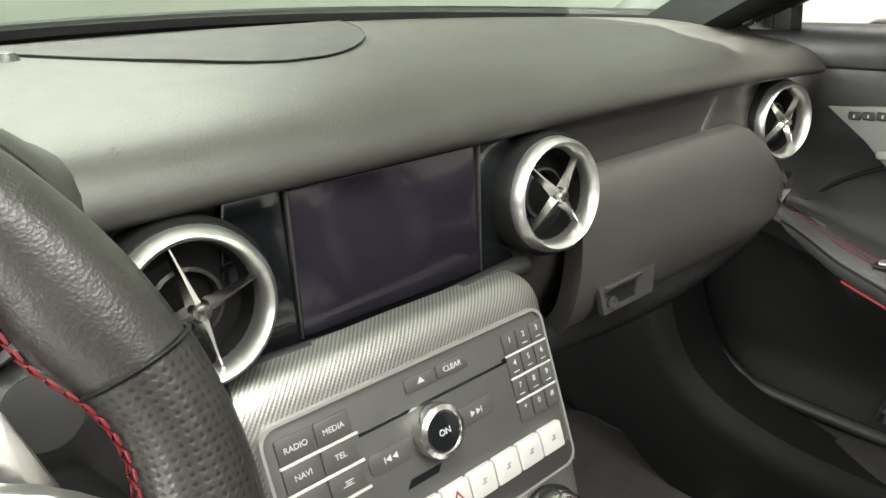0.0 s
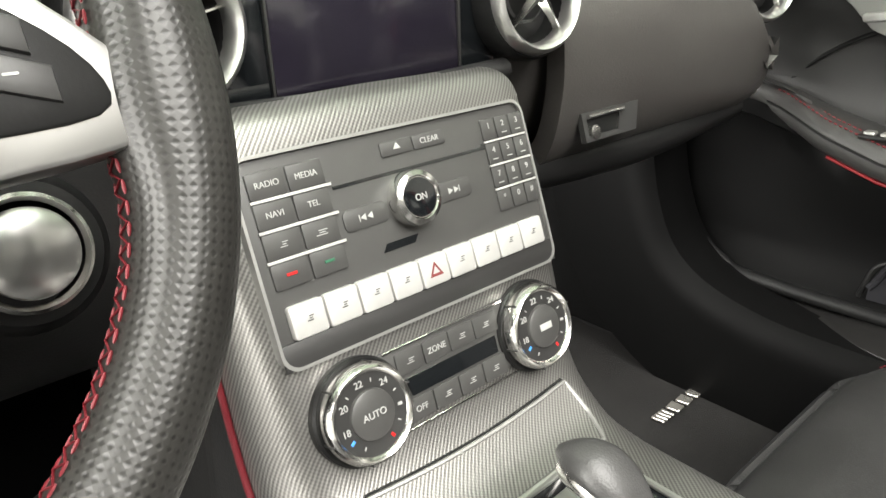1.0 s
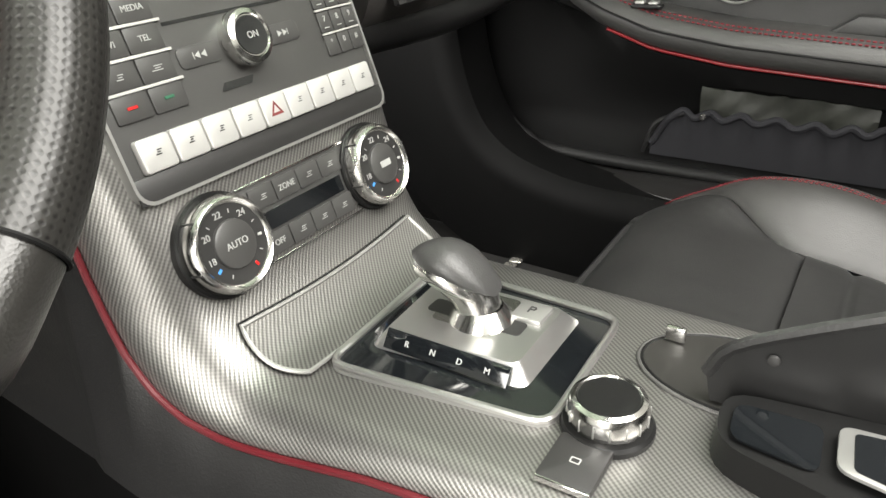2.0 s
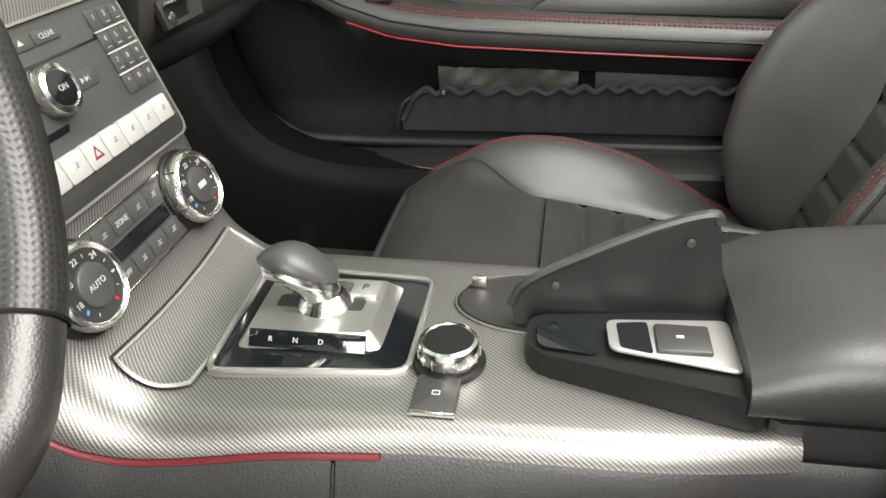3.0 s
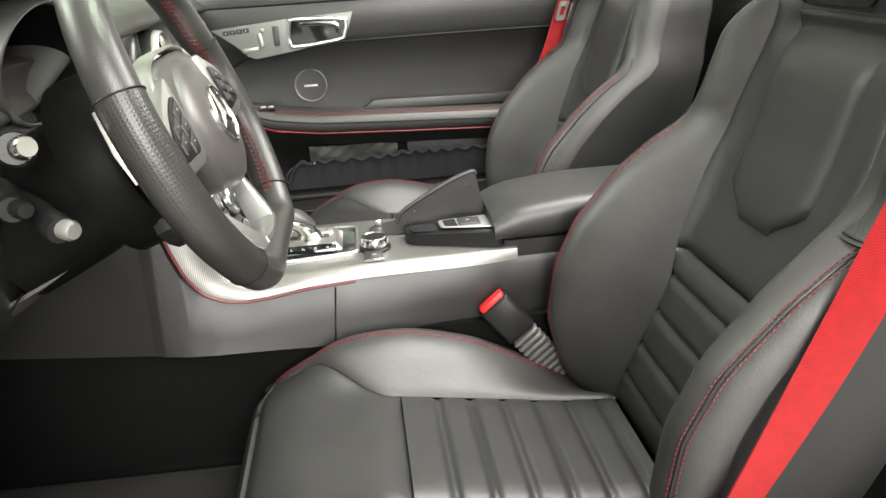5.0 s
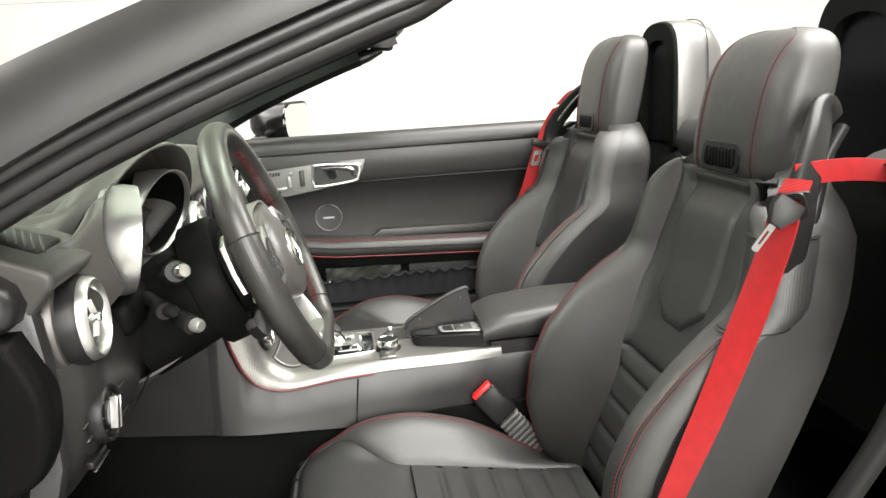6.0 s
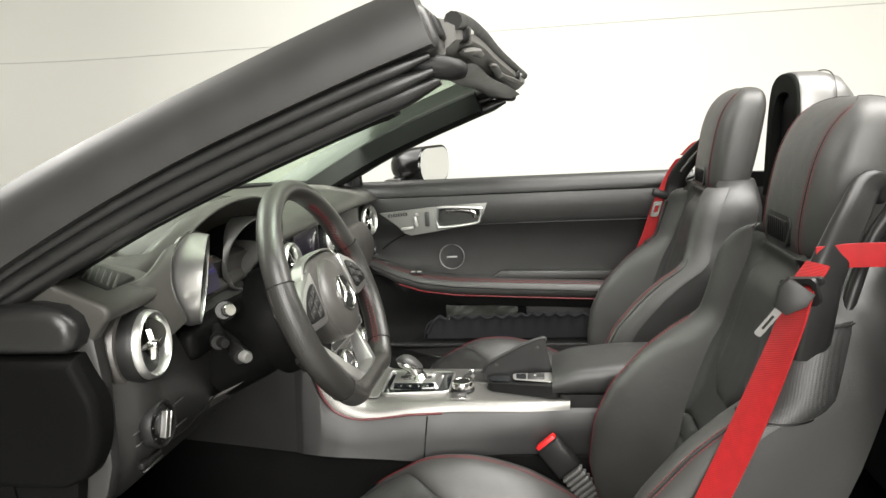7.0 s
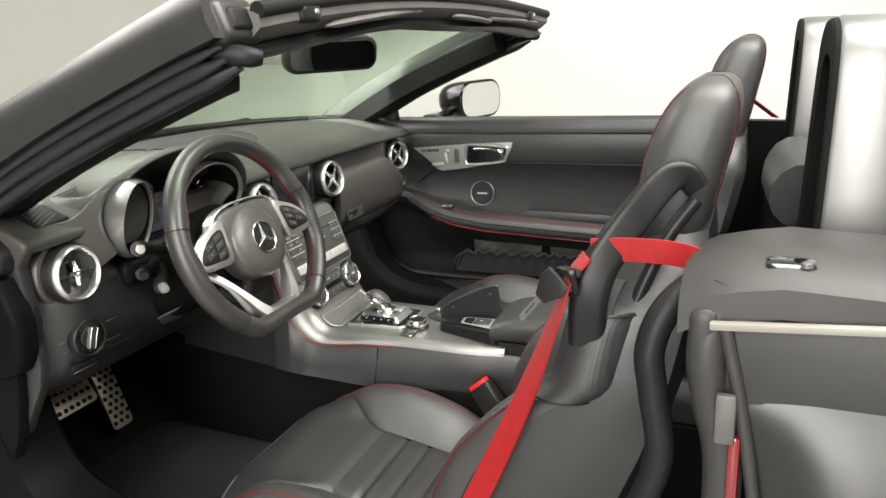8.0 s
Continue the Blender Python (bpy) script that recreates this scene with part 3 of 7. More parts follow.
# door mirror outside the passenger's door
dm = thing("door_mirror", (0.84, -0.02, 0.95), "black door mirror outside the passenger door", "door mirror")
du, dn, dc = V(0.94, -0.34, 0), V(0.34, 0.94, 0), V(0.985, -0.160, 1.018)
rows = []
for k in range(13):
    t = k / 12
    w = math.sqrt(max(0.02, 1 - (1 - t) ** 2.4))
    rows.append([dc + du * (a * w - 0.018 * (1 - t)) + dn * 0.150 * (1 - t) + V(0, 0, b * w) for a, b in rounded(0.222, 0.130, 0.055, 7)])
part("shell", skin(rows, close_u=True, caps=True), MIRROR_SHELL, dm, "black shell")
part("mirror_glass", prism(rounded(0.204, 0.114, 0.048, 7), dc - dn * 0.001, du, (0, 0, 1), dn * -0.004), MIRROR, dm, "pale mirror glass")
part("foot", rbox((0.85, -0.05, 0.972), (0.14, 0.06, 0.03), 0.012), PAINT, dm)


# ---- dashboard ----
dash = thing("dashboard", (0, 0.15, 0.75), "black soft-touch dashboard with stitched lip", "dashboard")


def dash_top(x, s):
    """The dash's upper pad: s runs from the glass (0) over the top to below the lip (1)."""
    a = abs(x) / 0.68
    drop = 0.02 * a ** 3
    ys = [0.46 - 0.28 * a ** 2.2, 0.30 - 0.18 * a ** 2.2, 0.16 - 0.08 * a ** 2, 0.07, 0.022, -0.006, -0.021, -0.025, -0.020, -0.006]
    zs = [1.012 - drop, 1.010 - drop, 1.004 - drop, 0.994 - drop, 0.986 - drop, 0.976 - drop, 0.962 - drop, 0.950 - drop * 0.7, 0.943 - drop * 0.6, 0.941 - drop * 0.6]
    w = smooth(-x, 0.42, 0.54)
    yl = ys[:3] + [0.066, 0.024, 0.007, 0.000, -0.001, 0.002, 0.006]
    zl = [1.000, 0.999, 0.993, 0.984, 0.967, 0.9595, 0.953, 0.946, 0.939, 0.936]
    ys = [p + (q - p) * w for p, q in zip(ys, yl)]
    zs = [p + (q - p) * w for p, q in zip(zs, zl)]
    well = smooth(-x, 0.205, 0.23) * (1 - smooth(-x, 0.520, 0.545))
    ys = ys[:3] + [v + 0.05 * well for v in ys[3:]]
    zs = zs[:3] + [v - 0.055 * well for v in zs[3:]]
    k = s * (len(ys) - 1)
    return V(x, interp(k, range(10), ys), interp(k, range(10), zs))


edge = spline([dash_top(-0.69, k / 9) for k in range(10)], 3)
part("top_pad_end", prism([(p.y, p.z) for p in edge] + [(0.03, 0.905), (0.17, 0.905)], (-0.688, 0, 0), (0, 1, 0), (0, 0, 1), (-0.014, 0, 0), 0.006, 3), SOFT, dash, "rounded dash end")
part("top_pad", skin([[p for p in spline([dash_top(x, k / 9) for k in range(10)], 3)] for x in np.linspace(-0.69, 0.675, 90)]), SOFT, dash, "grained soft-touch top pad")
# fascia below the lip, with the upper band and the glove compartment
band = spline([(0, -0.006, 0.943), (0, 0.002, 0.925), (0, 0.004, 0.89), (0, 0.0, 0.86), (0, 0.012, 0.80), (0, 0.05, 0.72)], 4)
part("fascia", thick(skin([[V(x, p.y + 0.02 * smooth(x, 0.5, 0.68) + 0.03 * smooth(-x, 0.16, 0.24), p.z) for p in band] for x in np.linspace(-0.68, 0.675, 40)]), 0.02, (0, -1, 0)), SOFT_MID, dash, "dark recessed fascia")

# glove compartment
glove = thing("glove_compartment", (0.4, -0.01, 0.72), "black glove compartment lid with silver-edged pull", "glove box")
rows = []
gp = spline([(0, 0.0, 0.894), (0, -0.014, 0.888), (0, -0.024, 0.86), (0, -0.026, 0.81), (0, -0.016, 0.762), (0, 0.002, 0.735), (0, 0.03, 0.722)], 5)
for x in np.linspace(0.212, 0.640, 26):
    e = 0.5 * smooth(x, 0.58, 0.64)
    top = 0.894 - 0.10 * smooth(x, 0.495, 0.64)
    rows.append([V(x, p.y + 0.02 * e, min(p.z, top)) for p in gp])
part("lid", thick(skin(rows), 0.02, (0, -1, 0)), SOFT_MID, glove)
gu, gv, gn = V(1, 0, 0), V(0, 0.06, 0.2).normalized(), V(0, -1, 0.3).normalized()
pull = part("pull_recess", prism([(-0.041, -0.014), (0.035, -0.014), (0.047, 0.011), (-0.041, 0.011)], V(0.283, -0.021, 0.770), gu, gv, gn * 0.004, 0.001), PLASTIC, glove, "recessed black pull")
part("pull_frame", frame_ring([(-0.042, -0.015), (0.036, -0.015), (0.048, 0.012), (-0.042, 0.012)], [(-0.036, -0.010), (0.008, -0.010), (0.016, 0.006), (-0.036, 0.006)], V(0.283, -0.0215, 0.770), gu, gv, gn * 0.006), PLASTIC_GREY, pull, "dark grey pull frame")
part("pull_edge", tube([V(0.247, -0.027, 0.780), V(0.302, -0.027, 0.780)], 0.0024, 8), CHROME, pull, "bright edge")
part("key_lock", lathe([(0, 0.006), (0.0065, 0.005), (0.0075, 0.0)], V(0.256, -0.026, 0.764), gn, 16), CHROME, pull, "chrome lock")
part("knee_roll", tube(spline([(0.20, 0.02, 0.728), (0.4, 0.015, 0.722), (0.62, 0.03, 0.73)], 8), 0.022, 12), PLASTIC, glove)

# lower dash on the driver's side
low = spline([(0, 0.002, 0.885), (0, -0.022, 0.86), (0, -0.034, 0.82), (0, -0.026, 0.76), (0, 0.0, 0.70), (0, 0.05, 0.655), (0, 0.13, 0.64)], 5)
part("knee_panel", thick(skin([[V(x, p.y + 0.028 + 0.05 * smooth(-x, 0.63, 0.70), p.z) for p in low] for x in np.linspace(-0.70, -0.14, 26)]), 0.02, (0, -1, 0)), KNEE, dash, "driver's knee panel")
part("under_dash", rbox((0, 0.32, 0.74), (1.3, 0.4, 0.12), 0.03), PLASTIC, dash)
# end cap seen through the open doorway
part("end_cap", prism([(0.10, 0.60), (0.034, 0.70), (0.022, 0.74), (0.018, 0.86), (0.024, 0.925), (0.06, 0.955), (0.2, 0.95), (0.2, 0.6)], (-0.685, 0, 0), (0, 1, 0), (0, 0, 1), (-0.018, 0, 0), 0.008), KNEE, dash, "dash end cap")
part("hinge_post", prism([(0.26, 0.30), (0.17, 0.46), (0.095, 0.60), (0.070, 0.67), (0.052, 0.76), (0.058, 0.86), (0.080, 0.89), (0.40, 0.88), (0.40, 0.30)], (-0.70, 0, 0), (0, 1, 0), (0, 0, 1), (-0.022, 0, 0), 0.012), SHADED_PLASTIC, dash, "black door hinge post")
flank_edge = spline([(0, 0.036, 0.900), (0, 0.022, 0.865), (0, 0.012, 0.832), (0, 0.017, 0.785), (0, 0.036, 0.742), (0, 0.075, 0.722)], 4)
part("post_seal", prism([(0.22, 0.722), (0.22, 0.900)] + [(p.y, p.z) for p in flank_edge], (-0.699, 0, 0), (0, 1, 0), (0, 0, 1), (-0.036, 0, 0), 0.015, 4), SHADED_PLASTIC, dash, "broad black rubber post cover")
part("post_ridge", tube([p + V(-0.694, 0.010, 0) for p in flank_edge], 0.0075, 10), SEAL, dash, "raised rubber ridge")
part("post_groove", tube([p + V(-0.682, 0.020, 0) for p in flank_edge], 0.0065, 10), KNEE, dash)
part("post_bumper", prism([(0.23, 0.903), (0.23, 0.968), (0.085, 0.968), (0.050, 0.962), (0.032, 0.948), (0.026, 0.928), (0.032, 0.912), (0.046, 0.903)], (-0.692, 0, 0), (0, 1, 0), (0, 0, 1), (-0.044, 0, 0), 0.018, 5), SEAL, dash, "rounded rubber bumper")


def vent(at, radius, axis, label, spin=0.0, blade=False):
    """A round turbine vent: bright ring, dark barrel and a four-armed cross; the outer ones have a single upright vane."""
    v = thing("air_vent", at, label, "air vent", "round dashboard vents")
    r = radius
    u, w, n = axes_of(axis)
    at = Vector(at)
    part("barrel", lathe([(r * 1.10, -0.034), (r * 1.10, -0.012), (r * 1.04, -0.005), (r * 0.84, -0.006), (r * 0.80, -0.012), (r * 0.78, -0.026), (0, -0.027)], at, n, 40), PLASTIC, v, "black barrel")
    part("ring", lathe([(r * 0.93, -0.034), (r * 0.97, -0.022), (r * 1.00, -0.014), (r * 1.02, -0.006), (r * 0.98, 0.003), (r * 0.91, 0.006), (r * 0.85, 0.003), (r * 0.815, -0.004), (r * 0.80, -0.016)], at, n, 48), VENT_SILVER, v, "matt silver ring")
    part("inner_ring", lathe([(r * 0.46, -0.026), (r * 0.46, -0.016), (r * 0.41, -0.015), (r * 0.41, -0.026)], at, n), PLASTIC_GREY, v)
    if blade:
        for side in (-1, 1):
            part("vane", prism([(0, -r * 0.74), (side * r * 0.42, -r * 0.45), (side * r * 0.50, 0), (side * r * 0.42, r * 0.45), (0, r * 0.74)][::side], at + u * side * r * 0.22 - n * 0.014, u, w, n * 0.003, 0.001), PLASTIC_GREY, v, "closed grey vane")
    for k in range(4):
        a = radians(spin + 90 * k)
        d = u * math.cos(a) + w * math.sin(a)
        side = n.cross(d)
        long = 0.80 if not (blade and k % 2 == 0) else 0.25
        pts = [(0.06, 0.13), (0.20, 0.10), (0.45, 0.055), (long, 0.03)]
        rows = []
        for rr, ww in pts:
            c = at + d * r * rr + n * (0.004 - 0.012 * rr)
            rows.append([c + side * ww * r - n * 0.004, c + side * ww * r * 0.3 + n * 0.002, c - side * ww * r * 0.3 + n * 0.002, c - side * ww * r - n * 0.004])
        part("spoke", skin(rows, close_u=True, caps=True), CHROME, v, "chrome cross arm")
    part("hub", lathe([(0, 0.008), (r * 0.10, 0.007), (r * 0.15, 0.002), (r * 0.14, -0.006)], at, n, 20), CHROME, v, "chrome hub")
    return v


vent((0.165, -0.037, 0.892), 0.0465, (-0.06, -1, 0.10), "round centre vent with chrome ring and cross", 42)
vent((-0.134, -0.037, 0.893), 0.0465, (-0.02, -1, 0.10), "round centre vent beside the black display", 12)
vent((0.607, -0.013, 0.881), 0.047, (-0.20, -1, 0.05), "round outer vent beside the passenger door", 40)
vent((-0.619, -0.006, 0.883), 0.048, (0.06, -1, 0.05), "round outer vent with upright vane by the driver's door", 90, True)
for x in (-0.619, 0.611):
    part("vent_pod", lathe([(0.060, -0.07), (0.062, -0.034), (0.058, -0.024), (0.045, -0.022)], (x, -0.004 if x < 0 else -0.011, 0.885 if x < 0 else 0.879), (0.06 if x < 0 else -0.20, -1, 0.05)), SOFT_MID, dash, "moulded vent housing")

# display and its gloss surround
display = thing("display_screen", (0.033, -0.012, 0.84), "dark switched-off display in a gloss black surround", "display")
part("surround", prism([(-0.118, -0.06), (0.118, -0.06), (0.128, 0.0), (0.118, 0.058), (-0.118, 0.058), (-0.128, 0.0)], (0.018, -0.004, 0.892), (1, 0, 0), (0, 0.03, 1), (0, -0.008, 0), 0.002), GLOSS, display, "piano black surround")
part("screen", prism(rounded(0.158, 0.099, 0.003, 2), (0.018, -0.012, 0.891), (1, 0, 0), (0, 0.02, 1), (0, -0.003, 0), 0.0008), SCREEN, display, "dark glass screen with faint smears")
for x in (-0.0625, 0.0985):
    part("edge_strip", rbox((x, -0.0145, 0.891), (0.002, 0.004, 0.1), 0.0005), PLASTIC_GREY, display)
part("lower_lip", tube(spline([(-0.12, -0.022, 0.836), (0.01, -0.03, 0.834), (0.14, -0.022, 0.836)], 8), 0.009, 10), SOFT_LOW, display)

# ---- centre console ----
console = thing("centre_console", (0, -0.2, 0.3), "silver twill centre console with red edging", "centre console")
PROF = [(-0.027, 0.843), (-0.045, 0.839), (-0.057, 0.823), (-0.074, 0.771), (-0.091, 0.7225), (-0.108, 0.673), (-0.122, 0.631), (-0.146, 0.603), (-0.178, 0.590), (-0.25, 0.590), (-0.35, 0.591), (-0.47, 0.590), (-0.585, 0.588)]


XC = -0.005


def face_half(s):
    return interp(s, [0, 2, 4, 6, 8, 10, 12], [0.116, 0.124, 0.120, 0.112, 0.104, 0.098, 0.094])


def edge_half(s):
    return interp(s, [0, 2, 3.5, 6, 7, 8, 9.2, 10, 12], [0.120, 0.134, 0.139, 0.140, 0.137, 0.129, 0.117, 0.110, 0.105])


def edge_deep(s):
    return interp(s, [0, 1.5, 3, 5, 6.5, 8, 9, 12], [0.012, 0.028, 0.036, 0.046, 0.044, 0.026, 0.020, 0.018])


prof = spline([(0, y, z) for y, z in PROF], 4)
rows = []
for i, p in enumerate(prof):
    s = i / 4
    wf, we, deep = face_half(s), edge_half(s), edge_deep(s)
    q = prof[min(i + 1, len(prof) - 1)] - prof[max(i - 1, 0)]
    n = V(0, q.z, -q.y).normalized()
    end = max(0.0, (i - (len(prof) - 5)) / 4) ** 2
    we, wf = we - 0.012 * end, wf - 0.008 * end
    side = [(we, -deep), (we - 0.001, -deep * 0.8), (wf + (we - wf) * 0.80, -deep * 0.52), (wf + (we - wf) * 0.50, -deep * 0.26), (wf + (we - wf) * 0.18, -deep * 0.09), (wf - 0.006, -deep * 0.02), (wf - 0.02, 0.0)]
    rows.append([p + V(XC - a, 0, 0) + n * d for a, d in side] + [p + V(XC, 0, 0) + n * 0.0012] + [p + V(XC + a, 0, 0) + n * d for a, d in side[::-1]])
trim_rows = rows
LAST = len(rows[0]) - 1
part("trim_panel", thick(uv_skin(rows), 0.004, (0, -0.5, 1)), TRIM, console, "silver foil trim with diagonal weave")
for s, k in ((-1, 0), (1, LAST)):
    edge = [r[k] + V(s * 0.0022, 0, -0.0015) for r in rows[7:40]]
    part("red_edge", tube(edge, 0.0024, 8), RED_TRIM, console, "thin red edging")


def tunnel_side(s):
    rows = []
    for r in trim_rows[3:]:
        e = r[0] if s < 0 else r[LAST]
        out, tuck = 0.004, smooth(-e.y, 0.36, 0.50)
        rows.append([e + V(-s * 0.006, 0.004, 0.002), V(e.x + s * 0.001, e.y + 0.006, e.z - 0.007), V(e.x + s * (out + 0.004 - 0.008 * tuck), e.y + 0.012, 0.45 + (e.z - 0.45) * 0.5), V(e.x + s * (out + 0.010 - 0.016 * tuck), e.y + 0.016, 0.465)])
    return rows


for s in (-1, 1):
    rows = tunnel_side(s)
    a, b = [r for r in rows if r[0].y > -0.298], [r for r in rows if r[0].y < -0.292]
    a = [[p + V(0, 0.26, -0.02 if p is not a[6][-1] else 0.0) for p in a[6]]] + a[6:]
    for r in a:
        r[-1].z = 0.466 + 0.105 * max(0.0, r[-1].y + 0.30)
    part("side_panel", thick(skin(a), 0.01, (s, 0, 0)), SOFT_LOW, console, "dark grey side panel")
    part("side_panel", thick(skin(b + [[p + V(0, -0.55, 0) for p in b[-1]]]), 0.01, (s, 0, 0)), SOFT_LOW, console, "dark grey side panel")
    seam_row = min(rows, key=lambda r: abs(r[0].y + 0.297))
    part("side_seam", tube([p + V(s * 0.0008, 0, 0) for p in seam_row[1:]], 0.0016, 6), GLOSS, console, "dark panel joint")
    x = XC + s * 0.104
    part("tunnel_carpet", prism([(0.5, 0.27), (0.5, 0.62), (0.1, 0.53), (-0.06, 0.478), (-1.2, 0.478), (-1.2, 0.27)], (x, 0, 0), (0, 1, 0), (0, 0, 1), (s * 0.012, 0, 0)), CARPET, console, "black carpet on the tunnel")
    part("stack_wall", prism([(-0.02, 0.83), (0.10, 0.83), (0.30, 0.64), (0.30, 0.54), (-0.04, 0.50), (-0.04, 0.60)], (XC + s * 0.128, 0, 0), (0, 1, 0), (0, 0, 1), (-s * 0.02, 0, 0)), SOFT_LOW, console)


# ---- controls on the console ----
class Face:
    """A sloping face of the console: a across, b up the slope, d out of it."""

    def __init__(self, y0, z0, y1, z1):
        self.o = V(XC, (y0 + y1) / 2, (z0 + z1) / 2)
        self.u = V(1, 0, 0)
        self.v = V(0, y0 - y1, z0 - z1).normalized()
        self.n = self.u.cross(self.v)

    def at(self, a, b, d=0.0):
        return self.o + self.u * a + self.v * b + self.n * d

    def at_z(self, a, z, d=0.0):
        return self.at(a, (z - self.o.z) / self.v.z, d)

    def key(self, a, z, w, h, lift, height, r=0.0015, bevel=0.0006):
        return prism(rounded(w, h, r, 3), self.at_z(a, z, lift), self.u, self.v, self.n * height, bevel)

    def bar(self, a, z, w, h, lift, height=0.0006):
        return rbox(self.at_z(a, z, lift + height / 2), (w, h, height), 0.0002, 1, Matrix((self.u, self.v, self.n)).transposed().to_4x4())


def icon(face, a, z, lift, w=0.0052):
    """A small printed symbol: thin strokes of uneven length."""
    return join(*[face.bar(a + 0.0006 * k, z + 0.0013 * (k - 1), w * (1.0, 0.55, 0.8)[k], 0.0006, lift, 0.0004) for k in range(3)])


upper = Face(-0.057, 0.823, -0.100, 0.6975)
radio = thing("radio_unit", upper.o, "grey radio and telephone keypad unit with central knob", "car radio")
part("faceplate", prism(rounded(0.236, 0.124, 0.010), upper.at(0, 0.0, -0.006), upper.u, upper.v, upper.n * 0.0085, 0.002), KEYCAP, radio, "matt grey faceplate")
part("bezel", frame_ring(rounded(0.2385, 0.1265, 0.011), rounded(0.2345, 0.1225, 0.010), upper.at(0, 0, -0.004), upper.u, upper.v, upper.n * 0.009), SILVER, radio, "thin silver bezel")
part("lower_bar", prism([(-0.118, -0.008), (0.118, -0.008), (0.118, 0.008), (-0.118, 0.008)], upper.at_z(0, 0.709, 0.0026), upper.u, upper.v, upper.n * 0.002, 0.0006), PLASTIC_GREY, radio)
L0 = 0.0026
words = [("RADIO", "MEDIA"), ("NAVI", "TEL"), ("", ""), ("", "")]
for r in range(4):
    z = 0.8035 - 0.0168 * r
    for c in range(2):
        a = -0.098 + 0.026 * c
        k = part("key", upper.key(a, z, 0.0245, 0.0155, L0, 0.0016), KEYCAP, radio)
        if words[r][c]:
            text_part(words[r][c], 0.0052, upper.at_z(a, z, L0 + 0.0018), upper.u, upper.v, WHITE, k)
        elif r == 2:
            part("symbol", icon(upper, a, z, L0 + 0.0016, 0.005 if c == 0 else 0.008), WHITE, k, "white symbol")
        else:
            part("symbol", upper.bar(a, z, 0.007, 0.0018, L0 + 0.0016), RED_BTN if c == 0 else GREEN, k, "coloured handset symbol")
    if r < 3:
        part("divider", upper.bar(-0.084, z - 0.0084, 0.054, 0.0018, L0 + 0.0008, 0.0014), KEY_SILVER, radio, "bright divider")
pads = (("1", "2", "3"), ("4", "5", "6"), ("7", "8", "9"), ("*", "0", "#"))
for r in range(4):
    z = 0.8035 - 0.0165 * r
    for c in range(3):
        a = 0.082 + 0.0145 * c
        k = part("number_key", upper.key(a, z, 0.0135, 0.0150, L0, 0.0014, 0.001, 0.0005), KEYCAP, radio)
        text_part(pads[r][c], 0.0060, upper.at_z(a, z + 0.002, L0 + 0.0016), upper.u, upper.v, WHITE, k)
        if r < 3 and (r or c):
            part("symbol", upper.bar(a, z - 0.0042, 0.0055, 0.0008, L0 + 0.0014), WHITE, k)
    if r < 3:
        part("divider", upper.bar(0.0965, z - 0.0083, 0.044, 0.0014, L0 + 0.0008, 0.0014), KEY_SILVER, radio, "bright divider")
part("end_strip", upper.bar(0.1195, 0.778, 0.0016, 0.068, L0), CHROME, radio)
for a, wd, word in ((-0.002, 0.026, ""), (0.026, 0.028, "CLEAR")):
    k = part("key", upper.key(a, 0.8065, wd, 0.0095, L0, 0.0012), KEYCAP, radio)
    if word:
        text_part(word, 0.0055, upper.at_z(a, 0.8065, L0 + 0.0014), upper.u, upper.v, WHITE, k)
    else:
        part("symbol", prism([(-0.003, -0.001), (0.003, -0.001), (0, 0.003)], upper.at_z(a, 0.8065, L0 + 0.0012), upper.u, upper.v, upper.n * 0.0005), WHITE, k, "white eject triangle")
part("disc_slot", upper.bar(0.010, 0.792, 0.132, 0.0022, L0 - 0.0002, 0.0006), GLOSS, radio, "black disc slot")
part("slot_end", upper.bar(0.074, 0.793, 0.006, 0.004, L0, 0.0006), GLOSS, radio)
for a, w in ((-0.038, 1), (0.036, -1)):
    k = part("seek_key", upper.key(a, 0.771, 0.034, 0.0135, L0 - 0.0004, 0.0014, 0.004), KEYCAP, radio, "long skip key")
    part("symbol", upper.bar(a - w * 0.0054, 0.771, 0.0008, 0.0044, L0 + 0.0011, 0.0004), WHITE, k)
    for d in (-0.0026, 0.0026):
        part("symbol", prism([(-0.002, -0.0022), (0.002, 0), (-0.002, 0.0022)] if w < 0 else [(0.002, 0.0022), (-0.002, 0), (0.002, -0.0022)], upper.at_z(a + d, 0.771, L0 + 0.0011), upper.u, upper.v, upper.n * 0.0004), WHITE, k)
part("card_slot", prism([(-0.014, -0.003), (0.012, -0.003), (0.016, 0.002), (-0.010, 0.002)], upper.at_z(-0.018, 0.7495, L0 - 0.0002), upper.u, upper.v, upper.n * 0.0008), GLOSS, radio, "small card slot")
knob = part("volume_knob", lathe([(0.0185, 0.0), (0.0188, 0.009), (0.0178, 0.0125), (0.0145, 0.014), (0.0135, 0.0128), (0, 0.0125)], upper.at_z(-0.001, 0.7735, 0.001), upper.n, 40), CHROME, radio, "chrome-ringed rotary knob")
part("knob_cap", lathe([(0.0132, 0.0), (0.0128, 0.001), (0, 0.0016)], upper.at_z(-0.001, 0.7735, 0.0135), upper.n, 32), GLOSS, knob, "gloss black cap")
text_part("ON", 0.0062, upper.at_z(-0.001, 0.7735, 0.0153), upper.u, upper.v, WHITE, knob)

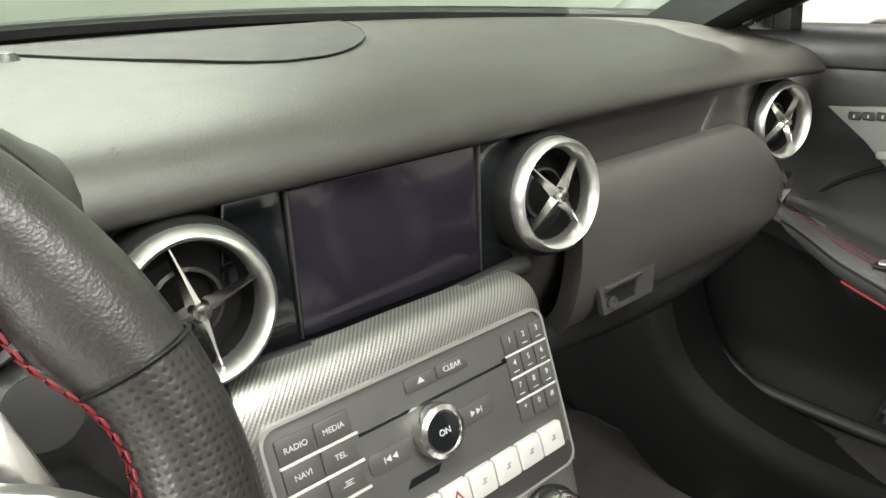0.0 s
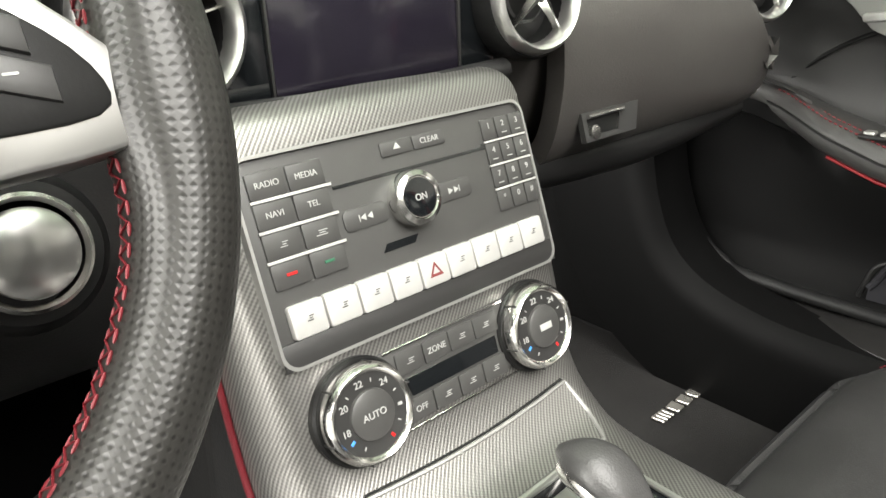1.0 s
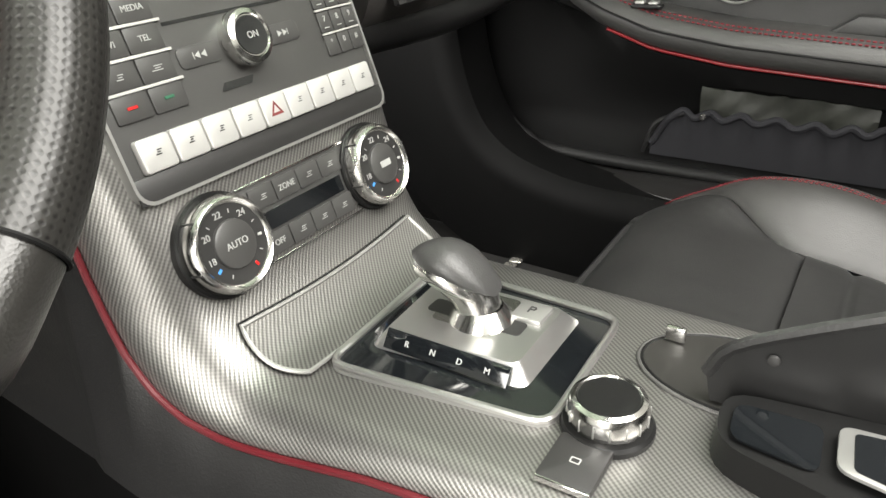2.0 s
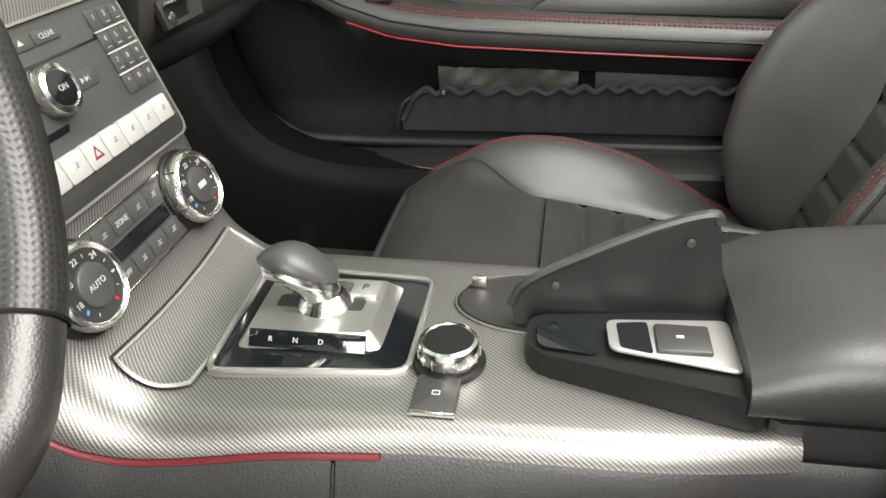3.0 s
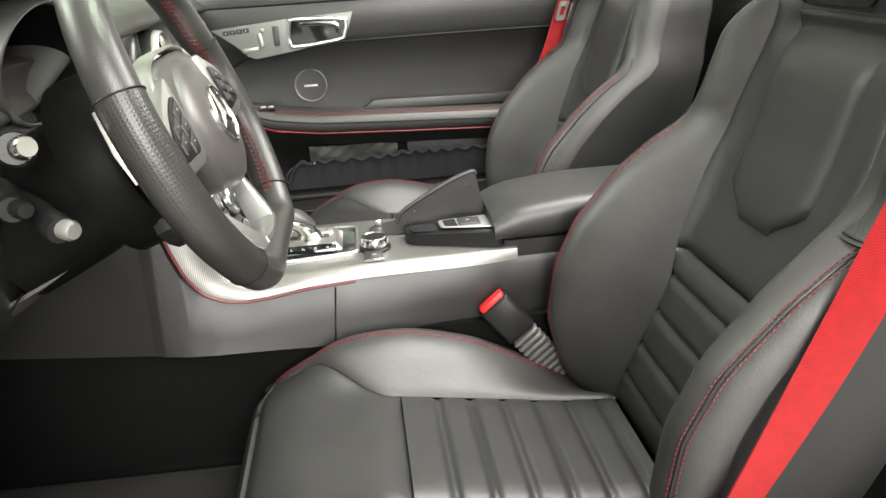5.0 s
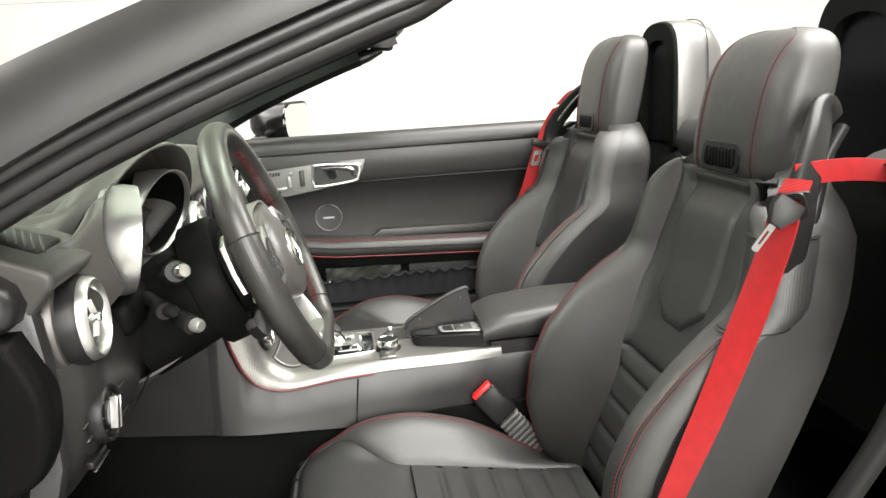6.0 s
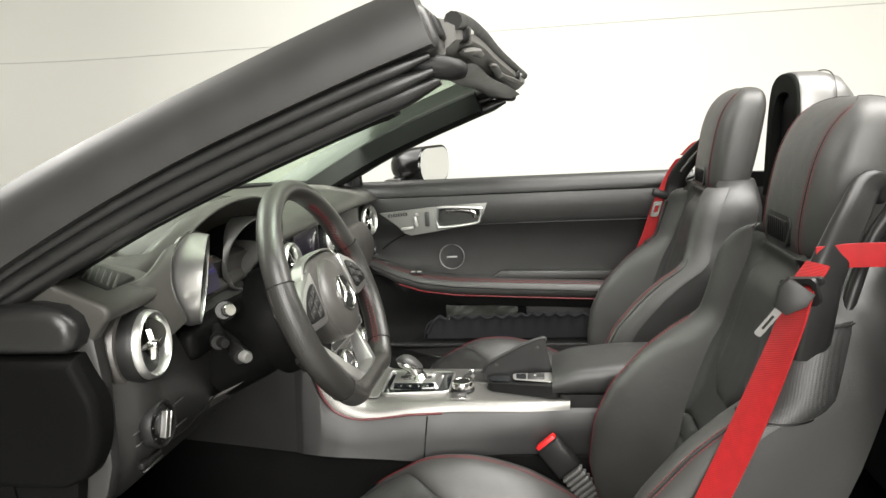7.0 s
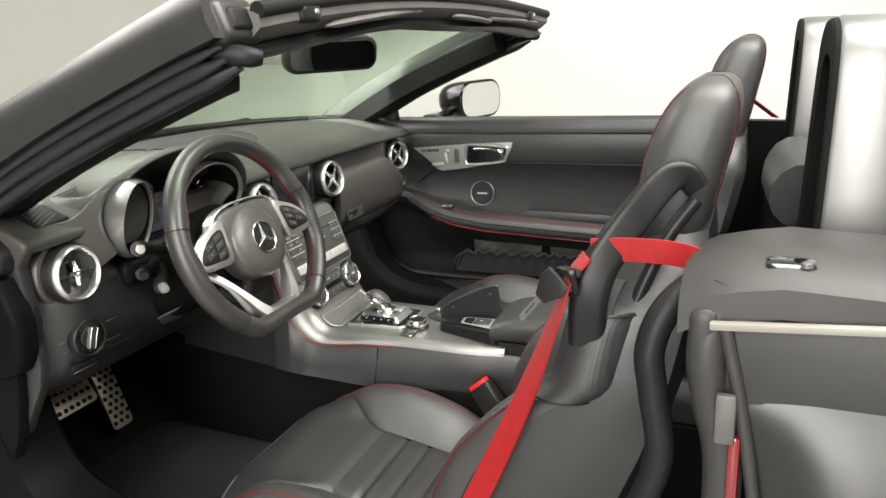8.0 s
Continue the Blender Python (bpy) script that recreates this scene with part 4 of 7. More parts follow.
for c in range(9):
    w = 0.0243
    a = -0.0985 + w * c
    k = part("toggle_key", upper.key(a + 0.002, 0.7265, w - 0.0008, 0.0205, L0, 0.0055 - 0.0008 * abs(c - 4) / 4, 0.0022, 0.0016), KEY_SILVER, radio, "silver toggle key")
    if c == 4:
        tri = [(0, 0.0058), (-0.0058, -0.0042), (0.0058, -0.0042)]
        part("symbol", frame_ring(tri, [(p * 0.55, q * 0.55) for p, q in tri], upper.at_z(a + 0.002, 0.7265, L0 + 0.0050), upper.u, upper.v, upper.n * 0.0008), surface("dull_red_print", (0.16, 0.03, 0.03), 0.5), k, "dull red warning triangle")
    else:
        part("symbol", icon(upper, a + 0.002, 0.727, L0 + 0.0052, 0.0042), PLASTIC_GREY, k, "dark symbol")

# climate strip
lowface = Face(-0.1005, 0.695, -0.1215, 0.631)
climate = thing("climate_control", lowface.o, "grey climate control strip between two chrome dials", "climate control")
part("strip", prism([(-0.06, -0.024), (0.06, -0.024), (0.066, 0.0), (0.06, 0.026), (-0.06, 0.026), (-0.066, 0.0)], lowface.at(0.0, 0.002, -0.004), lowface.u, lowface.v, lowface.n * 0.0065, 0.001), KEYCAP, climate)
part("small_display", lowface.bar(0.0, 0.6625, 0.082, 0.0125, 0.0026, 0.0008), GLOSS, climate, "dark strip display")
for c in range(4):
    for z, word in ((0.6785, ("", "ZONE", "", "")[c]), (0.6475, ("OFF", "", "", "")[c])):
        a = -0.0345 + 0.023 * c
        k = part("key", lowface.key(a, z, 0.0222, 0.0152, 0.0025, 0.0014), KEYCAP, climate)
        if word:
            text_part(word, 0.0058, lowface.at_z(a, z, 0.0041), lowface.u, lowface.v, WHITE, k)
        else:
            part("symbol", icon(lowface, a, z, 0.0039, 0.006), WHITE, k, "white symbol")
for z in (0.6888, 0.6372):
    part("edge_strip", lowface.bar(0, z, 0.108, 0.0016, 0.0026, 0.0012), CHROME, climate, "thin bright strip")


def dial(a, word, label):
    d = thing("climate_dial", lowface.at_z(a, 0.663), label, "dial", "climate dials")
    at = lowface.at_z(a, 0.663, 0.0)
    part("collar", lathe([(0.0345, -0.004), (0.0345, 0.004), (0.033, 0.0055), (0.030, 0.005)], at, lowface.n, 48), PLASTIC, d, "black collar")
    part("ring", lathe([(0.0312, 0.003), (0.0318, 0.012), (0.0308, 0.0160), (0.0285, 0.0178), (0.0262, 0.0165), (0.0255, 0.0150)], at, lowface.n, 48), CHROME, d, "knurled chrome ring")
    part("scale", lathe([(0.0258, 0.0145), (0.0255, 0.0152), (0, 0.0152)], at, lowface.n, 48), PLASTIC_GREY, d, "dark grey scale")
    part("cap", lathe([(0.0160, 0.0150), (0.0155, 0.0172), (0.014, 0.0180), (0, 0.0184)], at, lowface.n, 40), KEYCAP, d, "grey centre button")
    for k in range(12):
        ang = radians(-60 + 300 * k / 11 - 0)
        p = lowface.u * math.cos(ang) + lowface.v * math.sin(ang)
        m = Matrix((p, lowface.n.cross(p), lowface.n)).transposed().to_4x4()
        mat = RED_BTN if k == 0 else BLUE if k == 10 else WHITE
        if k in (4, 6, 8, 9):
            continue
        size = (0.0026, 0.0008, 0.0005) if k % 2 else (0.0034, 0.0020, 0.0005)
        part("mark", rbox(at + p * 0.0208 + lowface.n * 0.0154, size, 0.0002, 1, m), mat, d)
    for ang, digits in ((50, "24"), (102, "22"), (150, "20"), (192, "18")):
        p = lowface.u * math.cos(radians(ang)) + lowface.v * math.sin(radians(ang))
        text_part(digits, 0.0060, at + p * 0.0206 + lowface.n * 0.0156, lowface.u, lowface.v, WHITE, d)
    for k in range(6):
        ang = radians(15 + 60 * k)
        p = lowface.u * math.cos(ang) + lowface.v * math.sin(ang)
        m = Matrix((p, lowface.n.cross(p), lowface.n)).transposed().to_4x4()
        part("grip_notch", rbox(at + p * 0.0316 + lowface.n * 0.010, (0.0012, 0.0014, 0.012), 0.0003, 1, m), PLASTIC_GREY, d)
    if word:
        text_part(word, 0.0062, at + lowface.n * 0.0186, lowface.u, lowface.v, WHITE, d)
    else:
        part("symbol", rbox(at + lowface.n * 0.0186, (0.012, 0.005, 0.0006), 0.0002, 1, Matrix((lowface.u, lowface.v, lowface.n)).transposed().to_4x4()), WHITE, d)


dial(-0.078, "AUTO", "chrome temperature dial with grey automatic button")
dial(0.078, "", "chrome temperature dial with blue and red marks")

# storage lid in the slope
def on_console(x, y, lift=0.0):
    best = min(range(len(prof) - 1), key=lambda k: abs((prof[k].y + prof[k + 1].y) / 2 - y))
    a, b = prof[best], prof[best + 1]
    t = (y - a.y) / (b.y - a.y) if abs(b.y - a.y) > 1e-6 else 0
    z = a.z + (b.z - a.z) * t
    q = (b - a).normalized()
    n = V(0, q.z, -q.y)
    return V(x, y, z) + n * lift


store = thing("ashtray", (0, -0.155, 0.60), "closed ashtray under a silver twill cover", "ashtray")
rows = []
for k in range(13):
    y = -0.132 - 0.047 * k / 12
    hw = 0.096 - 0.012 * (abs(k - 4) / 8) ** 2
    rows.append([on_console(XC + x, y - 0.004 * (1 - (x / 0.1) ** 2), 0.0035) for x in np.linspace(-hw, hw, 15)])
part("lid", thick(uv_skin(rows), 0.0025, (0, -0.5, 1)), TRIM, store)
rim = rows[0] + [r[-1] for r in rows[1:]] + rows[-1][::-1][1:] + [r[0] for r in rows[::-1][1:-1]]
part("lid_edge", tube([p + V(0, 0, 0.0002) for p in rim], 0.0016, 6, closed=True), SILVER, store, "bright bead")
part("gap", tube([p + V(0, 0.0035, 0.0) for p in rows[0]], 0.0013, 6), GLOSS, store, "black shut gap")

# gear selector
gear = thing("gear_selector", (0.005, -0.255, 0.592), "silver gear selector in a gloss black frame", "gear selector")
GZ = 0.5915


def quad(fl, fr, rr, rl, r=0.012, bow=0.0):
    """A four-cornered outline with rounded corners, from plan corners."""
    pts = [Vector((*p, 0)) for p in (fl, fr, rr, rl)]
    out = []
    for i in range(4):
        p, a, b = pts[i], pts[i - 1], pts[(i + 1) % 4]
        d0, d1 = (a - p).normalized(), (b - p).normalized()
        s, e = p + d0 * r, p + d1 * r
        for k in range(5):
            t = k / 4
            q = s * (1 - t) ** 2 + p * 2 * t * (1 - t) + e * t * t
            out.append((q.x, q.y))
    return out


outer = quad((-0.071, -0.184), (0.073, -0.177), (0.066, -0.331), (-0.056, -0.333), 0.014)
inner = quad((-0.0672, -0.1878), (0.0698, -0.1808), (0.0630, -0.3272), (-0.0530, -0.3292), 0.012)
part("surround", frame_ring(outer, inner, (0, 0, GZ - 0.002), (1, 0, 0), (0, 1, 0), (0, 0, 0.0055)), SILVER, gear, "silver frame")
part("frame_bead", tube([V((a + c) / 2, (b + d) / 2, GZ + 0.0034) for (a, b), (c, d) in zip(outer, inner)], 0.0026, 8, closed=True), SPOKE, gear, "bright rounded bead")
part("gloss_plate", prism(inner, (0, 0, GZ - 0.001), (1, 0, 0), (0, 1, 0), (0, 0, 0.0025)), GLOSS, gear, "gloss black plate")
gate_lo, gate_hi = quad((-0.040, -0.196), (0.052, -0.193), (0.056, -0.306), (-0.032, -0.306), 0.008), quad((-0.032, -0.204), (0.045, -0.200), (0.046, -0.296), (-0.024, -0.296), 0.006)
part("gate", skin([[V(a, b, GZ + 0.001) for a, b in gate_lo], [V(a, b, GZ + 0.012) for a, b in gate_hi]], close_u=True, caps=True), SPOKE, gear, "raised polished gate")
part("gate_well", prism(quad((-0.006, -0.222), (0.040, -0.220), (0.042, -0.268), (-0.004, -0.270), 0.006), (0, 0, GZ + 0.0119), (1, 0, 0), (0, 1, 0), (0, 0, 0.0004)), CHROME, gear, "polished well round the stem")
part("gate_slot", prism(quad((0.002, -0.214), (0.018, -0.214), (0.018, -0.284), (0.002, -0.284), 0.004), (0, 0, GZ + 0.0121), (1, 0, 0), (0, 1, 0), (0, 0, 0.0005)), PLASTIC_GREY, gear)
scale = part("shift_scale", prism([(-0.206, 0.0), (-0.296, 0.0), (-0.296, 0.0135), (-0.206, 0.0135)], (-0.0372, 0, GZ + 0.0022), (0, 1, 0), (0.60, 0, 0.80), (-0.0012, 0, 0.0009), 0.0003), GLOSS, gear, "black position scale")
for k, ch in enumerate("RNDM"):
    text_part(ch, 0.0056, (-0.0348, -0.223 - 0.0195 * k, GZ + 0.0084), (0, -1, 0), (0.60, 0, 0.80), WHITE, scale)
p_key = part("park_key", rbox((0.030, -0.280, GZ + 0.013), (0.022, 0.022, 0.005), 0.0015), SILVER, gear, "silver park key")
text_part("P", 0.011, (0.030, -0.280, GZ + 0.0157), (0, -1, 0), (1, 0, 0), PLASTIC_GREY, p_key)
shaft = spline([(0.012, -0.252, GZ + 0.010), (0.012, -0.248, GZ + 0.024), (0.010, -0.240, GZ + 0.036), (0.006, -0.226, GZ + 0.046)], 5)
part("stem_collar", lathe([(0.024, 0.0), (0.021, 0.004), (0.017, 0.009), (0.0145, 0.012)], (0.012, -0.252, GZ + 0.010), (0, 0, 1), 28), CHROME, gear, "polished collar round the stem")
part("stem", tube(shaft, [0.0125 + 0.0035 * (1 - k / (len(shaft) - 1)) + 0.002 * (k / (len(shaft) - 1)) for k in range(len(shaft))], 16), CHROME, gear, "polished stem")
GRIP_GREY = surface("grey_leather_grip", (0.040, 0.0395, 0.039), 0.40, grain=500, grain_amount=0.12, cell=700, var=0.1, blotch=30)
rows = []
for k in range(11):
    t = k / 10
    c = V(0.013, -0.260, GZ + 0.038).lerp(V(0.003, -0.210, GZ + 0.052), t) + V(0, 0, 0.006 * math.sin(math.pi * t))
    s = math.sin(math.pi * min(0.97, 0.10 + 0.86 * t)) ** 0.55
    rows.append([c + V(0.0188 * s * math.cos(q), 0.004 * math.sin(q), (0.014 if math.sin(q) > 0 else 0.011) * s * math.sin(q)) for q in np.linspace(0, 2 * math.pi, 20, endpoint=False)])
part("grip", skin(rows, close_u=True, caps=True), GRIP_GREY, gear, "smooth grey grip top")
rows2 = [[p + V(0, 0.001, -0.0075) for p in r] for r in rows[1:10]]
part("grip_base", skin([[V(sum(q.x for q in r) / 20, sum(q.y for q in r) / 20, sum(q.z for q in r) / 20).lerp(q, 1.06) for q in r] for r in rows2], close_u=True, caps=True), CHROME, gear, "polished lower grip")

# rotary controller
rotary = thing("rotary_controller", (-0.036, -0.358, 0.592), "chrome rotary controller on the console", "controller")
part("base", lathe([(0.0262, -0.002), (0.0262, 0.003), (0.0245, 0.005), (0, 0.005)], (-0.036, -0.358, GZ), (0, 0, 1), 40), PLASTIC, rotary, "black base")
part("wheel", lathe([(0.0205, 0.004), (0.0222, 0.007), (0.0226, 0.0120), (0.0220, 0.0170), (0.0208, 0.0200), (0.0182, 0.0212), (0.0172, 0.0200)], (-0.036, -0.358, GZ), (0, 0, 1), 48), CHROME, rotary, "chrome wheel")
part("cap", lathe([(0.0178, 0.0195), (0.0168, 0.0208), (0, 0.0212)], (-0.036, -0.358, GZ), (0, 0, 1), 40), PLASTIC, rotary, "dark cap")
for k in range(16):
    a = 2 * math.pi * k / 16
    part("grip_notch", rbox((-0.036 + 0.0222 * math.cos(a), -0.358 + 0.0222 * math.sin(a), GZ + 0.012), (0.0014, 0.0009, 0.008), 0.0003, 1, Matrix.Rotation(a, 4, "Z")), SILVER, rotary)
back = part("back_key", prism(quad((-0.092, -0.340), (-0.056, -0.340), (-0.056, -0.370), (-0.092, -0.370), 0.003), (0, 0, GZ + 0.0005), (1, 0, 0), (0, 1, 0), (0, 0, 0.004), 0.001), PLASTIC_GREY, rotary, "grey back key")
part("symbol", frame_ring(rounded(0.0056, 0.0042, 0.0006, 2), rounded(0.0044, 0.0030, 0.0003, 2), (-0.074, -0.355, GZ + 0.0044), (0, -1, 0), (1, 0, 0), (0, 0, 0.0004)), WHITE, back)
part("key_edge", rbox((-0.092, -0.355, GZ + 0.002), (0.0015, 0.03, 0.004), 0.0004, 1), CHROME, back)

# cup holder
cup = thing("cup_holder", (0.05, -0.395, 0.59), "open round cup holder with silver rim", "cup holder")
outline = [(0.042 + 0.040 * math.cos(a), -0.414 + 0.063 * math.sin(a)) for a in np.linspace(0, 2 * math.pi, 44, endpoint=False)]
# Floor lies flush; its dark colour and edge line stand for a recess's shade.
part("well", prism([(0.042 + (x - 0.042) * 0.97, -0.414 + (y + 0.414) * 0.97) for x, y in outline], (0, 0, GZ + 0.0014), (1, 0, 0), (0, 1, 0), (0, 0, 0.0008)), surface("shaded_well_floor", (0.026, 0.025, 0.023), 0.45, metal=0.3, var=0.1, blotch=30), cup, "flush floor darkened to look deep")
part("rim", tube([V(x, y, GZ + 0.0012) for x, y in outline], 0.0014, 8, closed=True), BARE, cup, "dull silver rim")
part("recess_line", tube([V(0.042 + (x - 0.042) * 0.95, -0.414 + (y + 0.414) * 0.965, GZ + 0.0018) for x, y in outline[:34]], 0.0012, 6), RUBBER, cup, "dark line for the recess's shaded edge")
part("spring_tab", rbox((0.059, -0.368, GZ + 0.008), (0.005, 0.013, 0.011), 0.002, 2), CHROME, cup, "chrome spring tab")

# tray with raised lid in front of the armrest
tray = thing("storage_tray", (-0.03, -0.48, 0.592), "black tray with raised lid and roof switch", "storage tray")
base = quad((-0.040, -0.412), (0.004, -0.408), (0.016, -0.562), (-0.084, -0.566), 0.018)
part("tray_body", skin([[V(x, y, GZ - 0.001) for x, y in base], [V(-0.034 + (x + 0.034) * 0.98, -0.487 + (y + 0.487) * 0.98, GZ + 0.018 + 0.04 * (-0.41 - y)) for x, y in base]], close_u=True, caps=True), PLASTIC, tray, "black tray")
part("plate", prism(quad((-0.043, -0.468), (-0.010, -0.466), (-0.003, -0.549), (-0.059, -0.551), 0.007), (0, 0, GZ + 0.0255), (1, 0, 0), (0, 1, 0), (0, 0, 0.002), 0.0006), SILVER, tray, "silver switch plate")
# Flat black plate laid on top for the shade inside the switch well.
part("well_shade", prism(quad((-0.041, -0.475), (-0.014, -0.473), (-0.011, -0.494), (-0.046, -0.496), 0.003), (0, 0, GZ + 0.0270), (1, 0, 0), (0, 1, 0), (0, 0, 0.001)), GLOSS, tray, "flat dark plate for the shaded switch well")
part("recess", prism(quad((-0.038, -0.420), (-0.010, -0.418), (-0.008, -0.460), (-0.044, -0.462), 0.008), (0, 0, GZ + 0.021), (1, 0, 0), (0, 1, 0.0), (0, 0, 0.0012)), GLOSS, tray)
sw = part("roof_switch", rbox((-0.030, -0.516, GZ + 0.0285), (0.030, 0.036, 0.005), 0.002, 2), PLASTIC_GREY, tray, "grey roof switch")
part("symbol", rbox((-0.030, -0.514, GZ + 0.0312), (0.003, 0.005, 0.0005), 0.0002, 1), WHITE, sw)
lid_outline = [(-0.402, 0.596), (-0.398, 0.612), (-0.410, 0.632), (-0.455, 0.658), (-0.500, 0.680), (-0.532, 0.690), (-0.538, 0.684), (-0.545, 0.640), (-0.552, 0.616), (-0.50, 0.610), (-0.44, 0.600)]
part("raised_lid", prism([(y, z) for y, z in lid_outline], (-0.046, 0, 0), (0, 1, 0), (0.09, 0, 1), (0.008, 0, 0), 0.002), PLASTIC, tray, "raised black lid")
part("lid_lip", tube(spline([(-0.044 + 0.09 * z, y, z) for y, z in lid_outline[1:7]], 4), 0.004, 8), SOFT_LOW, tray, "soft padded lid edge")
for y, z in ((-0.430, 0.632), (-0.520, 0.670)):
    part("rubber_stop", lathe([(0, 0.002), (0.003, 0.0015), (0.0035, 0)], (-0.047 + 0.09 * z, y, z), (-1, 0, 0), 12), PLASTIC_GREY, tray)

# the controls on the tunnel stand a little towards the driver
for ob in (gear, rotary, cup, tray):
    ob.location.x -= 0.008

# armrest box
arm = thing("armrest", (0, -0.8, 0.59), "padded black leather centre armrest box", "armrest")
rows = []
for k, y in enumerate(np.linspace(-0.552, -1.10, 40)):
    e = 1 - (1 - min(1, k / 4.0)) ** 2 * 0.35
    zt = 0.651 + 0.010 * smooth(k, 0, 12) + 0.003 * math.sin(k * 0.11)
    prof2 = [(-0.078, 0.600), (-0.086, 0.606), (-0.088, zt - 0.030), (-0.085, zt - 0.015), (-0.074, zt - 0.005), (-0.05, zt - 0.001), (0, zt + 0.001), (0.05, zt - 0.001), (0.076, zt - 0.005), (0.087, zt - 0.015), (0.090, zt - 0.030), (0.088, 0.606), (0.080, 0.600)]
    prof2 = [(q.x, q.y) for q in spline([(a, b, 0) for a, b in prof2], 3)]
    rows.append([V(XC + a * (0.94 + 0.06 * e), y + 0.006 * (1 - e), 0.600 + (b - 0.600) * e) for a, b in prof2])
part("lid", skin(rows, close_u=True, caps=True), LEATHER_DARK, arm, "padded lid")
rows = []
for y in (-0.566, -0.572, -1.10):
    i = 0.004 if y == -0.566 else 0
    rows.append([V(XC + a, y, b) for a, b in ((-0.080 + i, 0.54), (-0.082 + i, 0.598), (0.084 - i, 0.598), (0.082 - i, 0.54))])
part("box", skin(rows, close_u=True, caps=True), SOFT_LOW, arm, "grained box below the lid")


# ---- steering wheel ----
WC, WU, WN = V(-0.378, -0.188, 0.897), V(1, 0, 0), V(0, -0.937, 0.349)
WV = WN.cross(WU)


def wp(a, b, d=0.0):
    return WC + WU * a + WV * b + WN * d


wheel = thing("steering_wheel", WC, "flat-bottomed black leather steering wheel with red cross-stitching", "steering wheel")


def rim_point(deg, r=0.181, d=0.0):
    a = radians(deg)
    b = r * math.sin(a)
    lim = -(0.160 - (0.181 - r))
    if b < lim + 0.02:
        t = smooth(-b, -lim - 0.02, 0.181)
        b = b * (1 - t) + (lim + 0.004 * math.cos(a) ** 2) * t if b > lim - 0.03 else lim
        b = max(b, lim - 0.002)
    return wp(r * math.cos(a), b, d)


def thumb(deg):
    """How far the rim swells inwards at the thumb rests, as a share of its thickness."""
    return sum(k * math.exp(-((deg - c) / 9) ** 2) for c, k in ((24, 0.5), (156, 0.5), (-5, 0.38), (185, 0.38)))


def rim_arc(a0, a1, fat, n):
    pts = [rim_point(a0 + (a1 - a0) * k / n) for k in range(n + 1)]
    bm = bmesh.new()
    layer = bm.loops.layers.uv.new("UVMap")
    ring, m = [], 20
    for i, p in enumerate(pts):
        tang = (pts[min(i + 1, n)] - pts[max(i - 1, 0)]).normalized()
        out = tang.cross(WN)
        swell = thumb(a0 + (a1 - a0) * i / n)
        ring.append([bm.verts.new(p + out * fat * 0.92 * math.cos(2 * math.pi * k / m) * (1 + swell * (math.cos(2 * math.pi * k / m) < -0.01)) + WN * fat * 1.08 * math.sin(2 * math.pi * k / m)) for k in range(m)])
    run = 0.0
    for i in range(n):
        step = (pts[i + 1] - pts[i]).length
        for k in range(m):
            f = bm.faces.new((ring[i][k], ring[i][(k + 1) % m], ring[i + 1][(k + 1) % m], ring[i + 1][k]))
            w = 2 * math.pi * fat / m / 0.0068
            for loop, (a, b) in zip(f.loops, ((run, k * w), (run, (k + 1) * w), (run + step, (k + 1) * w), (run + step, k * w))):
                loop[layer].uv = (a / 0.0068 if a == run else (run + step) / 0.0068, b)
        run += step
    bm.faces.new(ring[0])
    bm.faces.new(ring[-1][::-1])
    return bm


part("rim_top", rim_arc(16.7, 163.3, 0.0183, 48), RIM, wheel, "smooth leather upper rim")
part("rim_grip", rim_arc(-48, 16.3, 0.0195, 34), RIM_PERF, wheel, "perforated leather grip")
part("rim_grip", rim_arc(163.7, 228, 0.0195, 34), RIM_PERF, wheel, "perforated leather grip")
part("rim_bottom", rim_arc(228.4, 311.6, 0.0190, 34), RIM, wheel, "smooth flat bottom rim")
for a in (16.5, 163.5, 228.2, -48.2):
    part("rim_seam", tube([rim_point(a) + (rim_point(a) - wp(0, 0)).normalized() * 0.0180 * math.cos(q) * (1 + thumb(a) * (math.cos(q) < -0.01)) + WN * 0.0214 * math.sin(q) for q in np.linspace(0, 2 * math.pi, 24, endpoint=False)], 0.0009, 5, closed=True), RUBBER, wheel)
for a0, a1 in ((-52, 62), (118, 232)):
    bms = []
    for d in (0.0045, -0.0045):
        bms.append(stitches([rim_point(a0 + (a1 - a0) * k / 90, 0.181 - 0.0178 * (1 + thumb(a0 + (a1 - a0) * k / 90)), 0.002 + d) for k in range(91)], 0.0006, 0.0045, 0.002))
    zig = []
    for k in range(100):
        zig.append(rim_point(a0 + (a1 - a0) * k / 99, 0.181 - 0.0182 * (1 + thumb(a0 + (a1 - a0) * k / 99)), 0.002 + (0.0042 if k % 2 else -0.0042)))
    bms.append(tube(zig, 0.0005, 5))
    part("stitching", join(*bms), RED, wheel, "red cross-stitching")

# airbag cover
hub_outline = [(0.0, 0.066), (0.04, 0.066), (0.070, 0.059), (0.081, 0.042), (0.078, 0.010), (0.068, -0.024), (0.046, -0.052), (0.0, -0.064), (-0.046, -0.052), (-0.068, -0.024), (-0.078, 0.010), (-0.081, 0.042), (-0.070, 0.059), (-0.04, 0.066)]
hub_pts = [(p.x * 1.08, p.y * 1.10 - 0.012) for p in spline([(a, b, 0) for a, b in hub_outline], 4, closed=True)]
rows = []
for k, d in ((1.0, -0.030), (1.02, -0.010), (1.0, 0.002), (0.95, 0.0065), (0.86, 0.009), (0.6, 0.010), (0.36, 0.0102)):
    rows.append([wp(a * k, (b + 0.012) * k - 0.012, d) for a, b in hub_pts])
